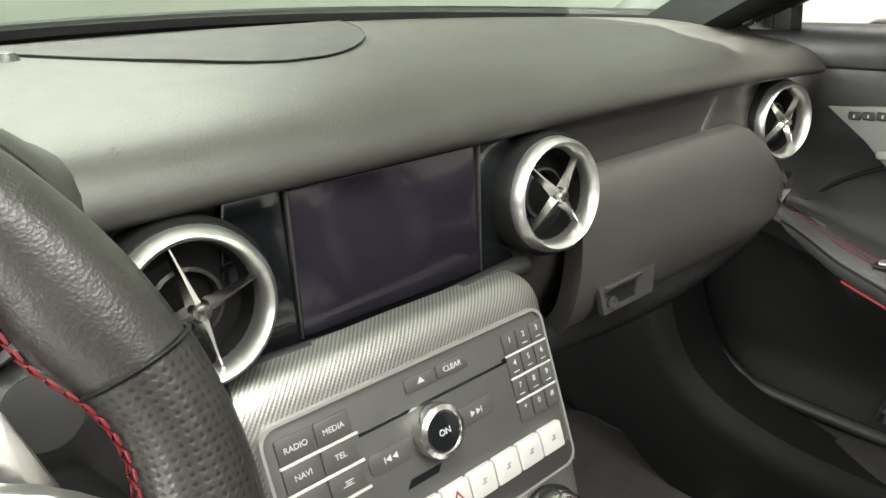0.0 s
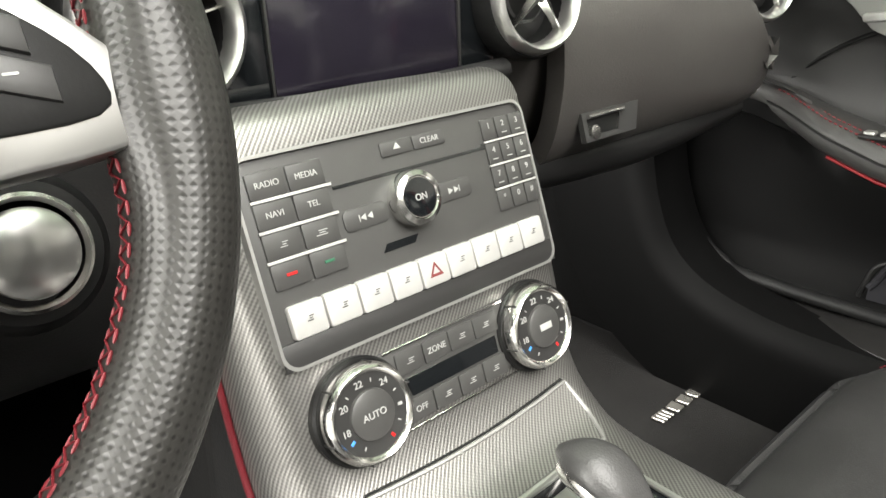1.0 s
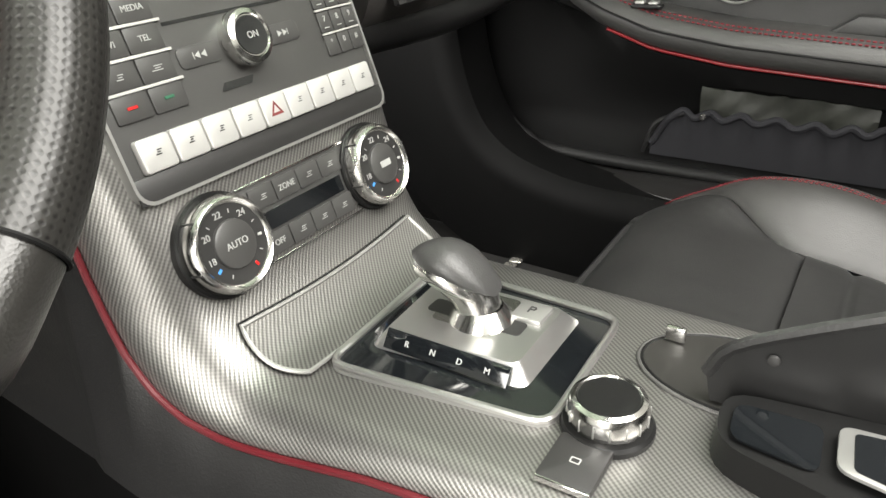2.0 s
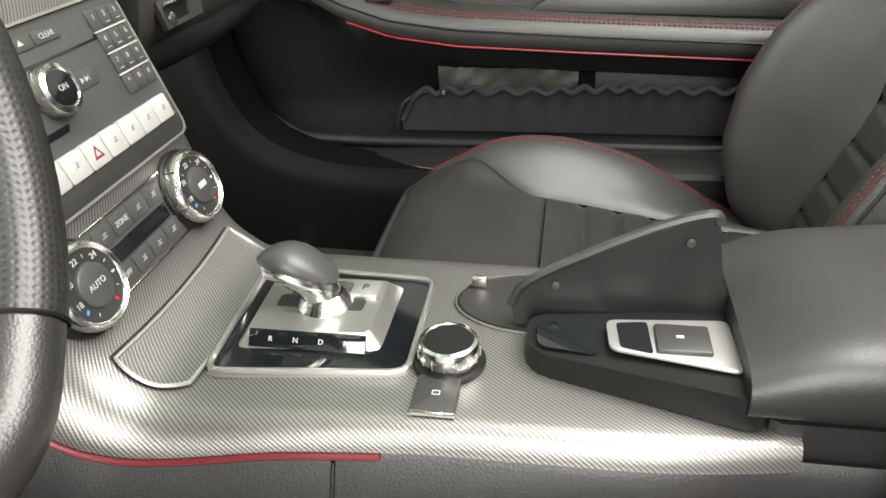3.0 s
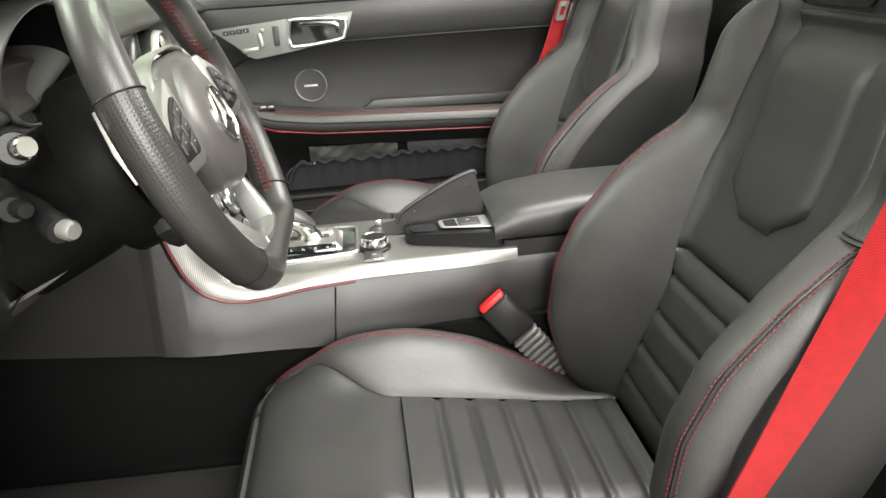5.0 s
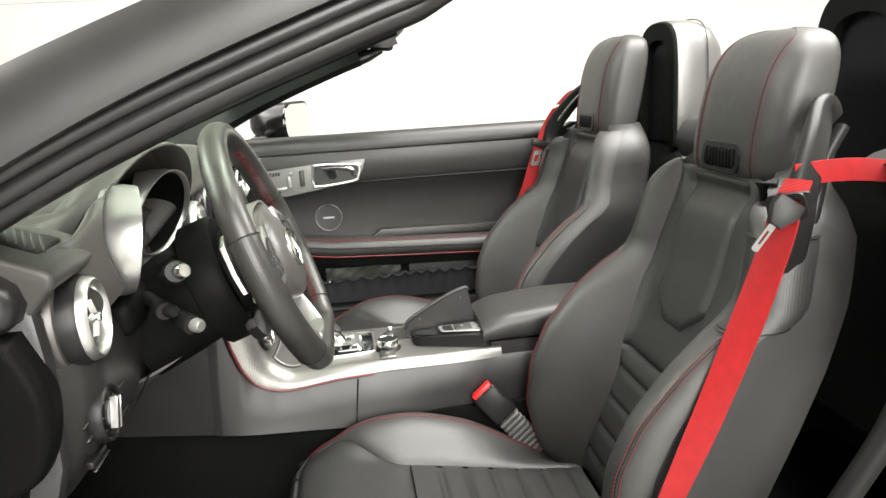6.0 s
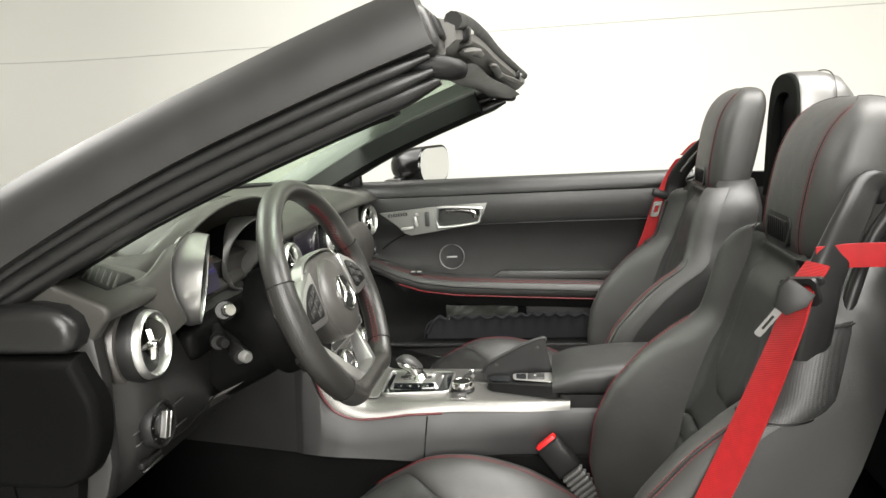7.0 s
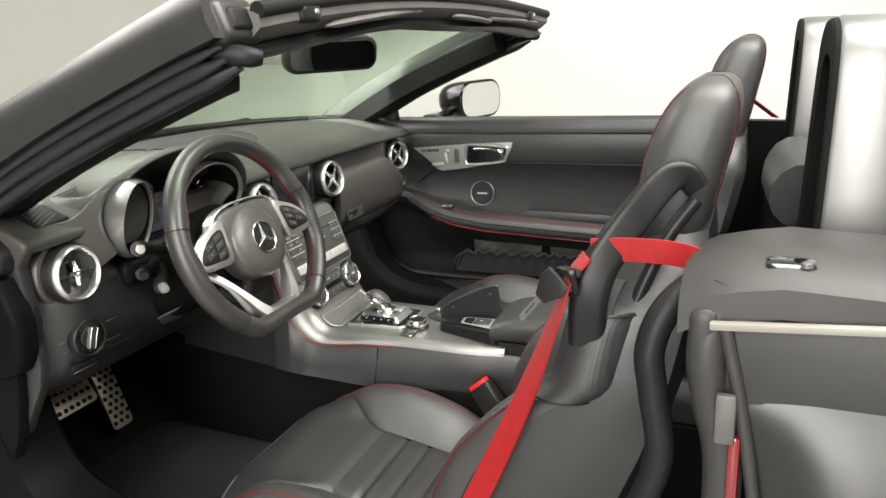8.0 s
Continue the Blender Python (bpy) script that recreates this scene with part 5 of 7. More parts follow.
part("airbag_cover", skin(rows, close_u=True, caps=True), SOFT_MID, wheel, "dark grained airbag cover")
part("airbag_boss", lathe([(0.069, -0.012), (0.0695, 0.002), (0.068, 0.009), (0.063, 0.0150), (0.054, 0.0198), (0.040, 0.0230), (0.020, 0.0243), (0.0, 0.0246)], wp(-0.003, -0.014, 0.0), WN, 56), SOFT_MID, wheel, "round padded centre")
band = [p for p in spline([(-0.105, 0.030, 0), (-0.092, 0.050, 0), (-0.070, 0.064, 0), (-0.035, 0.071, 0), (0.0, 0.072, 0), (0.035, 0.071, 0), (0.070, 0.064, 0), (0.092, 0.050, 0), (0.105, 0.030, 0)], 5)]
part("top_trim", skin([[wp(p.x * k, p.y * k - 0.004, d) for k, d in ((0.97, -0.014), (0.965, 0.002), (0.985, 0.0045), (1.020, 0.0030), (1.035, -0.014))] for p in band], close_u=True, caps=True), SPOKE, wheel, "matt silver trim over the centre")
emblem = part("emblem_ring", lathe([(0.0305, 0.0), (0.0310, 0.003), (0.0295, 0.0042), (0.0280, 0.003), (0.0275, 0.0)], wp(-0.003, -0.012, 0.0235), WN, 48), CHROME, wheel, "chrome ring emblem")
part("emblem_plate", lathe([(0.0276, 0.0), (0.0272, 0.0012), (0, 0.0014)], wp(-0.003, -0.012, 0.0235), WN, 40), PLASTIC, emblem)
for k in range(3):
    a = radians(90 + 120 * k)
    d = WU * math.cos(a) + WV * math.sin(a)
    side = WN.cross(d)
    c = wp(-0.003, -0.012, 0.0250)
    part("emblem_arm", skin([[c + side * 0.0055 * 0.9, c + WN * 0.0035, c - side * 0.0055 * 0.9], [c + d * 0.0278 + side * 0.0012, c + d * 0.0278 + WN * 0.001, c + d * 0.0278 - side * 0.0012]], close_u=True, caps=True), CHROME, emblem, "chrome arm")


def plate(points, d0, d1, bevel=0.002):
    """A wheel spoke plate between two depths, over (a, b) corner points smoothed."""
    pts = [(p.x, p.y) for p in spline([(a, b, 0) for a, b in points], 3, closed=True)]
    return prism(pts, wp(0, 0, d0), WU, WV, WN * (d1 - d0), bevel)


for s in (1, -1):
    def flip(pts):
        return [(s * a, b) for a, b in (pts if s > 0 else pts[::-1])]
    spoke = part("spoke", plate(flip([(0.078, 0.046), (0.100, 0.040), (0.136, 0.024), (0.162, 0.001), (0.177, -0.021), (0.167, -0.029), (0.130, -0.033), (0.086, -0.031), (0.080, 0.006)]), -0.005, 0.012), SPOKE, wheel, "matt silver spoke")
    pod = part("button_pod", plate(flip([(0.090, 0.030), (0.120, 0.023), (0.146, 0.006), (0.158, -0.010), (0.154, -0.020), (0.122, -0.022), (0.096, -0.021), (0.090, 0.004)]), 0.011, 0.0138, 0.001), PLASTIC, spoke, "black button pad")
    for a, b, w, h in ((0.1050, 0.0190, 0.0108, 0.0054), (0.1300, 0.0080, 0.0108, 0.0052), (0.1060, 0.0050, 0.0108, 0.0060), (0.1340, -0.0060, 0.0110, 0.0054), (0.1080, -0.0110, 0.0100, 0.0056)):
        key = [(s * (a + p), b + q - 0.36 * p) for p, q in ((-w, -h), (w, -h), (w, h), (-w, h))]
        k = part("button", prism(key if s > 0 else key[::-1], wp(0, 0, 0.0134), WU, WV, WN * 0.0022, 0.0012), PLASTIC_GREY, pod)
        part("symbol", prism(rounded(0.0042, 0.0008, 0.0003, 2), wp(s * a, b, 0.0154), WU, WV, WN * 0.0005), WHITE, k)
# lower spoke: one silver bow from behind the hub down to the flat bottom and up again
half = spline([(0.104, -0.034, -0.030), (0.082, -0.068, -0.016), (0.064, -0.104, -0.003), (0.051, -0.129, 0.005), (0.038, -0.146, 0.010)], 6)
bow = [V(-p.x, p.y, p.z) for p in half] + [V(-0.012, -0.1500, 0.012), V(0.012, -0.1500, 0.012)] + half[::-1]
rows = []
for k, p in enumerate(bow):
    q = bow[min(k + 1, len(bow) - 1)] - bow[max(k - 1, 0)]
    nn = V(-q.y, q.x, 0).normalized()
    thin = smooth(abs(p.x), 0.045, 0.085)
    w, deep = 0.0120 - 0.0050 * thin, 0.026 - 0.018 * thin
    rows.append([wp(p.x - 0.008 + nn.x * e * w, p.y + nn.y * e * w, p.z + d) for e, d in ((-1.2, -deep), (-1.15, -0.004), (-0.9, 0.0), (0.6, 0.0), (0.85, -0.004), (1.0, -deep))])
part("lower_spoke", skin(rows, close_u=True, caps=True), SPOKE, wheel, "curved matt silver lower spoke")
part("lower_web", plate([(-0.07, -0.07), (0.06, -0.07), (0.035, -0.11), (-0.045, -0.11)], -0.075, -0.06), PLASTIC, wheel, "black web")
part("hub_back", lathe([(0.055, 0.0), (0.060, -0.03), (0.05, -0.06), (0, -0.06)], wp(0, -0.005, -0.03), WN, 28), PLASTIC, wheel)
for s in (1, -1):
    part("shift_paddle", prism([(s * a, b) for a, b in ((0.105, 0.058), (0.135, 0.048), (0.146, 0.010), (0.140, -0.020), (0.128, -0.022), (0.130, 0.010), (0.118, 0.036))][::s], wp(0, 0, -0.040), WU, WV, WN * 0.006, 0.001), CHROME, wheel, "bright shift paddle")


# steering column, stalks and starter
column = thing("steering_column", (-0.378, -0.06, 0.85), "black steering column shroud with stalks", "steering column")
path = [wp(0, -0.012, -0.045), wp(0, -0.014, -0.09), wp(0, -0.022, -0.15), wp(0, -0.03, -0.22)]
rows = []
for p, (w, h) in zip(path, ((0.066, 0.058), (0.080, 0.068), (0.084, 0.07), (0.084, 0.07))):
    rows.append([p + WU * w * math.copysign(abs(math.cos(q)) ** 0.7, math.cos(q)) + WV * h * math.copysign(abs(math.sin(q)) ** 0.7, math.sin(q)) for q in np.linspace(0, 2 * math.pi, 28, endpoint=False)])
part("column_disc", lathe([(0.0, 0.0), (0.088, -0.002), (0.094, -0.010), (0.094, -0.05), (0.08, -0.055)], wp(0, -0.012, -0.062), WN, 40), SHADED_PLASTIC, column, "round black column cover")
part("shroud", skin(rows, close_u=True, caps=True), SHADED_PLASTIC, column)


def stalk(a, b, r, tip, label, knob=0.014):
    ob = part("stalk", tube(spline([a, (Vector(a) + Vector(b)) / 2 + V(0, -0.004, 0), b], 5), r, 12), PLASTIC, column, label)
    d = (Vector(b) - Vector(a)).normalized()
    part("collar", lathe([(r, -0.012), (knob, -0.010), (knob * 1.05, 0.0), (knob * 1.05, 0.010), (knob * 0.9, 0.014), (0, 0.014)], b, d, 20), PLASTIC, ob)
    part("tip", lathe([(knob * 0.72, 0.012), (knob * 0.72, 0.022), (knob * 0.55, 0.026), (0, 0.0265)], b, d + V(0, -0.5, 0), 16), tip, ob, "silver tip")


stalk((-0.47, -0.05, 0.885), (-0.548, -0.082, 0.910), 0.010, CHROME, "indicator stalk with silver tip")
stalk((-0.46, -0.03, 0.845), (-0.515, -0.080, 0.834), 0.011, SILVER, "cruise stalk with silver tip", 0.013)
stalk((-0.46, -0.02, 0.858), (-0.525, -0.055, 0.858), 0.009, PLASTIC, "wheel adjuster stalk", 0.012)
under = spline([(-0.452, 0.020, 0.716), (-0.449, -0.020, 0.742), (-0.444, -0.065, 0.768), (-0.440, -0.100, 0.778)], 5)
part("lower_cover", thick(skin([[p + V(0.0, 0, 0.012 - 0.010 * math.sin(math.pi * i / (len(under) - 1))), p + V(0.02, 0.0, -0.004), p + V(0.06, 0.0, -0.010), p + V(0.10, 0, -0.004), p + V(0.125, 0, 0.012)] for i, p in enumerate(under)]), 0.004, (0, 0, -1)), SOFT_MID, column, "smooth grey underside of the column")
starter = thing("starter_switch", (-0.232, -0.06, 0.80), "round silver starter switch beside the steering column", "starter switch")
part("housing", lathe([(0.040, -0.07), (0.040, -0.01), (0.034, 0.0), (0.028, 0.001)], (-0.229, -0.070, 0.801), (0.05, -1, 0.25), 36), PLASTIC, starter, "black housing")
part("ring", lathe([(0.0285, -0.002), (0.0285, 0.004), (0.0265, 0.006), (0.0245, 0.003)], (-0.229, -0.070, 0.801), (0.05, -1, 0.25), 40), CHROME, starter, "chrome ring")
part("button", lathe([(0.0215, -0.002), (0.0215, 0.008), (0.0205, 0.0095), (0.012, 0.0130), (0, 0.0145)], (-0.229, -0.070, 0.801), (0.05, -1, 0.25), 40), SPOKE, starter, "silver push button")
part("speaker_grille", lathe([(0.019, 0), (0.019, 0.003), (0.0, 0.004)], (-0.218, -0.035, 0.866), (0.05, -1, 0.3), 28), PLASTIC_GREY, starter, "small ribbed grille")

# ---- instrument binnacle ----
cluster = thing("instrument_cluster", (-0.40, 0.0, 0.93), "twin-dial instrument cluster under a curved hood", "instrument cluster")
def dash_height(x, y):
    pts = [dash_top(x, k / 45) for k in range(32)]
    return float(np.interp(-y, [-p.y for p in pts], [p.z for p in pts]))


def oval(c, normal, rx, rz, q, k=1.0, back=0.0):
    """A point on a slanted oval opening, grown by k and set back into the dash."""
    n = Vector(normal).normalized()
    u = V(0, 0, 1).cross(n).normalized()
    return Vector(c) + u * rx * k * math.cos(q) + n.cross(u) * rz * k * math.sin(q) + V(0, back, 0)


HOOD = ((-0.3525, -0.0035, 0.9445), (-0.175, -1, -0.415), 0.1686, 0.1186)
rows = []
for k, back in ((0.80, 0.17), (0.90, 0.12), (0.955, 0.05), (0.975, 0.018), (0.985, 0.006), (1.0, 0.0), (1.022, 0.001), (1.045, 0.008)):
    rows.append([oval(*HOOD, q, k, back) for q in np.linspace(-0.10, math.pi + 0.10, 40)])
for t in np.linspace(0.12, 1, 10):
    row = []
    for q in np.linspace(-0.10, math.pi + 0.10, 40):
        p, up = oval(*HOOD, q, 1.05, 0.010), max(0.0, math.sin(q))
        x, y = p.x + math.copysign(abs(math.cos(q)) ** 1.5, math.cos(q)) * (0.115 if q > 1.57 else 0.03) * t, p.y + 0.23 * t * (0.10 + 0.90 * up)
        z = p.z + (dash_height(x, max(0.02, y)) - 0.006 - p.z) * smooth(t, 0.05, 1.0)
        row.append(V(x, y, z))
    rows.append(row)
part("hood", thick(skin(rows), 0.002, (0, 0, 1)), SOFT, cluster, "grained hood over the dials")
part("lower_cover", rbox((-0.385, 0.020, 0.848), (0.29, 0.080, 0.050), 0.016, 3), SHADED_PLASTIC, cluster, "black cover below the dials")
part("back_panel", prism([(-0.535, 0.86), (-0.205, 0.86), (-0.215, 0.955), (-0.26, 1.000), (-0.34, 1.020), (-0.42, 1.006), (-0.47, 0.975), (-0.515, 0.93)], (0, 0.066, 0), (1, 0, 0), (0, 0, 1), (0, 0.02, 0)), PLASTIC, cluster)
rows = []
for t in np.linspace(0, 1, 9):
    row = []
    for q in np.linspace(0.22 * math.pi, 1.20 * math.pi, 28):
        p = oval((-0.487, -0.024, 0.945), (0, -1, 0), 0.0645, 0.0695, q, 1.06 + 1.05 * t)
        y = -0.014 + 0.040 * t - 0.014 * smooth(q, 0.9 * math.pi, 1.3 * math.pi)
        row.append(V(p.x, y + (0.008 if t == 0 else 0.0), p.z + (min(p.z, dash_height(p.x, 0.03) - 0.004) - p.z) * smooth(t, 0.0, 0.9)))
    rows.append(row)
part("hood_shoulder", thick(skin(rows), 0.002, (0, -1, 0.5)), SOFT, cluster, "soft shoulder round the outer dial")
TURN = np.linspace(0, 2 * math.pi, 56, endpoint=False)
for x, shape in ((-0.487, ((-0.487, -0.024, 0.945), (0.398, -1, -0.19), 0.0645, 0.0695)), (-0.263, ((-0.263, -0.010, 0.942), (-0.433, -1, -0.41), 0.0655, 0.0735))):
    def ring(k, back, flat=0.0):
        pts = [oval(*shape, q, k, back) for q in TURN]
        return [V(p.x, p.y + (shape[0][1] + back - p.y) * flat, p.z) for p in pts]
    tubep = part("dial_tube", skin([ring(1.02, 0.028, 1.0), ring(1.045, 0.020, 0.6), ring(1.04, 0.011, 0.2), ring(1.01, 0.003), ring(1.0, -0.001), ring(0.975, -0.0015), ring(0.955, 0.001), ring(0.945, 0.006)], close_u=True), SPOKE, cluster, "flared silver dial tube")
    part("tube_lining", skin([ring(0.948, 0.0045), ring(0.92, 0.026, 0.3), ring(0.84, 0.070, 1.0)], close_u=True), SHADED_PLASTIC, tubep, "black inner wall")
    ax = V(0, -1, 0.10)
    at = V(*shape[0]) + V(0, 0.022, 0.0)
    dial_face = part("dial_face", lathe([(0.056, -0.044), (0.0, -0.0445)], at, ax, 40), SHADED_PLASTIC, cluster, "dark dial face")
    part("face_ring", lathe([(0.0505, -0.043), (0.0505, -0.041), (0.0490, -0.041), (0.0490, -0.043)], at, ax, 44), SILVER, dial_face, "silver ring round the face")
    u, v, n = axes_of(ax)
    part("dial_hub", lathe([(0.030, -0.0445), (0.030, -0.043), (0.028, -0.043), (0.028, -0.0445)], at, ax, 36), SILVER, dial_face)
    for k in range(15):
        a = radians(-40 + 260 * k / 14)
        p = u * math.cos(a) + v * math.sin(a)
        m = Matrix((p, n.cross(p), n)).transposed().to_4x4()
        part("mark", rbox(at + p * 0.040 - n * 0.0438, (0.010, 0.0022, 0.0006), 0.0002, 1, m), LIT_RED if x > -0.4 and k < 4 else LIT_WHITE, dial_face)
    a = radians(215)
    p = u * math.cos(a) + v * math.sin(a)
    m = Matrix((p, n.cross(p), n)).transposed().to_4x4()
    part("needle", rbox(at + p * 0.020 - n * 0.041, (0.040, 0.0026, 0.001), 0.0003, 1, m), LIT_RED, dial_face, "red needle")
info = part("info_display", rbox((-0.398, 0.022, 0.935), (0.078, 0.004, 0.072), 0.002, 1, Matrix.Rotation(radians(-14), 4, "X")), glow("info_glow", (0.012, 0.009, 0.022), 0.3), cluster, "dim coloured display")
for z, w, c in ((0.955, 0.05, (0.10, 0.05, 0.02)), (0.935, 0.06, (0.06, 0.05, 0.22)), (0.912, 0.03, (0.3, 0.3, 0.32))):
    part("display_line", rbox((-0.398, 0.017, z), (w, 0.002, 0.008), 0.0005, 1), glow("info_line", tuple(0.4 * v for v in c), 0.18), info)

# lights switch, bonnet pull and defroster grille on the driver's side
LX, LY, LZ = -0.621, -0.004, 0.766
lights = thing("light_switch", (LX, LY, LZ), "round rotary light switch with silver-edged grip", "light switch")
lax = V(-0.05, -1, 0.0)
part("bezel", lathe([(0.0335, -0.012), (0.0335, 0.002), (0.0315, 0.0045), (0.029, 0.003), (0.0275, -0.002), (0, -0.0025)], (LX, LY, LZ), lax, 44), PLASTIC, lights, "black bezel")
part("turn_knob", lathe([(0.0185, -0.003), (0.0185, 0.002), (0.0165, 0.004), (0, 0.0045)], (LX, LY, LZ), lax, 32), PLASTIC, lights, "black turning knob")
lm = Matrix.Rotation(radians(20), 4, "Y")
part("grip", rbox((LX, LY - 0.006, LZ), (0.013, 0.011, 0.040), 0.004, 3, lm), PLASTIC_GREY, lights, "dark grip bar")
for e in (-1, 1):
    part("grip_edge", rbox(V(LX, LY - 0.0075, LZ) + lm.to_3x3() @ V(0.0060 * e, 0, 0), (0.0022, 0.009, 0.037), 0.001, 1, lm), VENT_SILVER, lights, "silver grip edge")
for k in range(6):
    a = radians(40 + 44 * k)
    part("symbol", rbox((LX + 0.0238 * math.cos(a), LY - 0.0012, LZ + 0.0238 * math.sin(a)), (0.0030, 0.0008, 0.0016), 0.0002, 1), BARE, lights)
for x, w, z in ((-0.570, 0.026, LZ + 0.014), (-0.573, 0.034, LZ - 0.020), (-0.665, 0.016, LZ + 0.006), (-0.660, 0.018, LZ - 0.012)):
    part("key_mark", rbox((x, -0.0052 + (0.012 if x < -0.64 else 0), z), (w, 0.003, 0.0016), 0.0006, 1), PLASTIC_GREY, lights, "worn grey key edge")
part("pull_slot", rbox((-0.628, 0.016, 0.716), (0.050, 0.010, 0.010), 0.003, 2), PLASTIC, lights, "brake release slot")
part("pull_edge", rbox((-0.628, 0.011, 0.709), (0.052, 0.004, 0.0020), 0.0008, 1), PLASTIC_GREY, lights)
part("lower_seam", tube(spline([(-0.64, -0.002, 0.738), (-0.56, -0.006, 0.732), (-0.45, -0.005, 0.745)], 6), 0.0012, 5), RUBBER, lights)
grille = thing("defroster_vent", (-0.622, 0.055, 0.978), "slatted side-window defroster vent", "defroster vent")
gz = min((abs(dash_top(-0.622, k / 200).y - 0.056), dash_top(-0.622, k / 200).z) for k in range(201))[1]
gm = Matrix.Rotation(radians(-3), 4, "Y") @ Matrix.Rotation(radians(20), 4, "X")
part("frame", rbox((-0.622, 0.056, gz - 0.003), (0.070, 0.062, 0.010), 0.016, 3, gm), PLASTIC, grille, "black vent frame")
for k in range(6):
    part("slat", rbox(Vector((-0.622, 0.056, gz + 0.0018)) + gm @ V(0, -0.023 + 0.0092 * k, 0), (0.052, 0.004, 0.003), 0.001, 1, gm @ Matrix.Rotation(radians(24), 4, "Z")), SOFT, grille)
speaker_cover = thing("dash_speaker_cover", (0, 0.28, 1.0), "smooth oval speaker cover set into the dash top", "speaker cover")
SPEAKER = surface("speaker_mesh", (0.020, 0.0197, 0.018), 0.6, spec=0.25, grain=700, grain_amount=0.25, cell=1100, var=0.06)
rows = []
for y in [0.119, 0.122, 0.128, 0.14, 0.16, 0.19, 0.23, 0.27, 0.31, 0.35, 0.39]:
    hw = math.sqrt((y - 0.118) / 6.1)
    rows.append([V(x, y, dash_height(x, y) + 0.0022) for x in np.linspace(0.04 - hw, 0.04 + hw, 15)])
part("cover", thick(skin(rows), 0.002), SPEAKER, speaker_cover)
part("joint", tube([r[0] for r in rows[::-1]] + [r[-1] for r in rows], 0.0009, 6), RUBBER, speaker_cover, "dark joint round the cover")
part("sensor", lathe([(0, 0.008), (0.008, 0.006), (0.011, 0.0)], dash_top(-0.14, 0.13), (0, 0, 1), 20), PLASTIC_GREY, speaker_cover, "small light sensor dome")

# knee opening, pedals and mat
pedals = thing("brake_pedal", (-0.405, 0.36, 0.45), "steel brake pedal with rubber studs", "pedal", "drilled steel pedals")


def pedal(ob, at, w, h, turn, cols, rows_n):
    m = Matrix.Translation(at) @ turn
    bm = prism(rounded(w, h, 0.012), (0, 0, 0), (1, 0, 0), (0, 1, 0), (0, 0, 0.006), 0.0015)
    bmesh.ops.transform(bm, matrix=m, verts=bm.verts)
    part("plate", bm, BRASS, ob, "brushed steel plate")
    for i in range(cols):
        for j in range(rows_n):
            x = (i - (cols - 1) / 2) * w * 0.82 / max(1, cols - 0.4) + (0.004 if j % 2 else -0.004)
            y = (j - (rows_n - 1) / 2) * h * 0.86 / max(1, rows_n - 0.4)
            st = lathe([(0.0055, 0.0055), (0.0052, 0.0085), (0.003, 0.0090), (0, 0.0090)], (x, y, 0), (0, 0, 1), 10)
            bmesh.ops.transform(st, matrix=m, verts=st.verts)
            part("rubber_stud", st, RUBBER, ob)
    bm = tube([m @ V(0, 0, -0.002), m @ V(0, h * 0.3, -0.06), m @ V(0, h * 0.6, -0.2)], 0.012, 10)
    part("arm", bm, PLASTIC, ob)


pedal(pedals, (-0.432, 0.345, 0.492), 0.132, 0.066, Matrix.Rotation(radians(58), 4, "X"), 7, 3)
accel = thing("accelerator_pedal", (-0.255, 0.41, 0.40), "tall steel accelerator pedal with rubber studs", "pedal", "drilled steel pedals")
pedal(accel, (-0.296, 0.372, 0.428), 0.058, 0.165, Matrix.Rotation(radians(72), 4, "X"), 3, 9)


def floor_mat(x0, x1, y0, y1, label):
    m = thing("floor_mat", ((x0 + x1) / 2, 0.0, 0.275), label, "floor mat", "floor mats")
    pts, ym = rounded(x1 - x0, y1 - y0, 0.05, 6), (y0 + y1) / 2
    part("cloth", prism(pts, ((x0 + x1) / 2, ym, 0.284), (1, 0, 0), (0, 1, 0.02), (0, 0, 0.008), 0.003), MAT_CLOTH, m, "black velour")
    part("binding", tube([V((x0 + x1) / 2 + a, ym + b, 0.289 + 0.02 * b) for a, b in pts], 0.0045, 8, closed=True), RUBBER, m, "sewn edge")
    return m


floor_mat(-0.64, -0.17, -0.28, 0.34, "black driver's floor mat with sewn edge")
pm = floor_mat(0.20, 0.665, -0.150, 0.34, "black passenger floor mat with metal badge")
for k in range(7):
    w = 0.006 if k < 4 else 0.020
    x = (0.504 + 0.008 * k) if k < 4 else 0.548 + 0.026 * (k - 4)
    part("badge_bar", rbox((x, 0.02, 0.2945), (w, 0.020, 0.004), 0.001, 1, Matrix.Rotation(radians(6), 4, "Z")), PLAQUE, pm, "small metal badge bar")


# ---- seats ----
SPINE = ([0.34, 0.40, 0.45, 0.53, 0.60, 0.70, 0.80, 0.90, 0.95, 1.0], [-0.690, -0.700, -0.712, -0.742, -0.772, -0.818, -0.855, -0.882, -0.893, -0.902])
WING = ([0.34, 0.40, 0.49, 0.58, 0.65, 0.72, 0.765, 0.79, 0.86, 0.92, 0.96, 1.0], [-0.688, -0.638, -0.618, -0.630, -0.662, -0.722, -0.775, -0.818, -0.835, -0.850, -0.875, -0.90])
WIDE_IN = ([0.34, 0.40, 0.50, 0.72, 0.79, 0.83, 0.92, 0.95, 0.975, 1.0], [0.225, 0.240, 0.246, 0.245, 0.236, 0.216, 0.204, 0.182, 0.145, 0.12])
WIDE_OUT = ([0.34, 0.40, 0.50, 0.72, 0.79, 0.83, 0.89, 0.93, 0.96, 1.0], [0.225, 0.240, 0.246, 0.248, 0.246, 0.240, 0.228, 0.190, 0.150, 0.12])
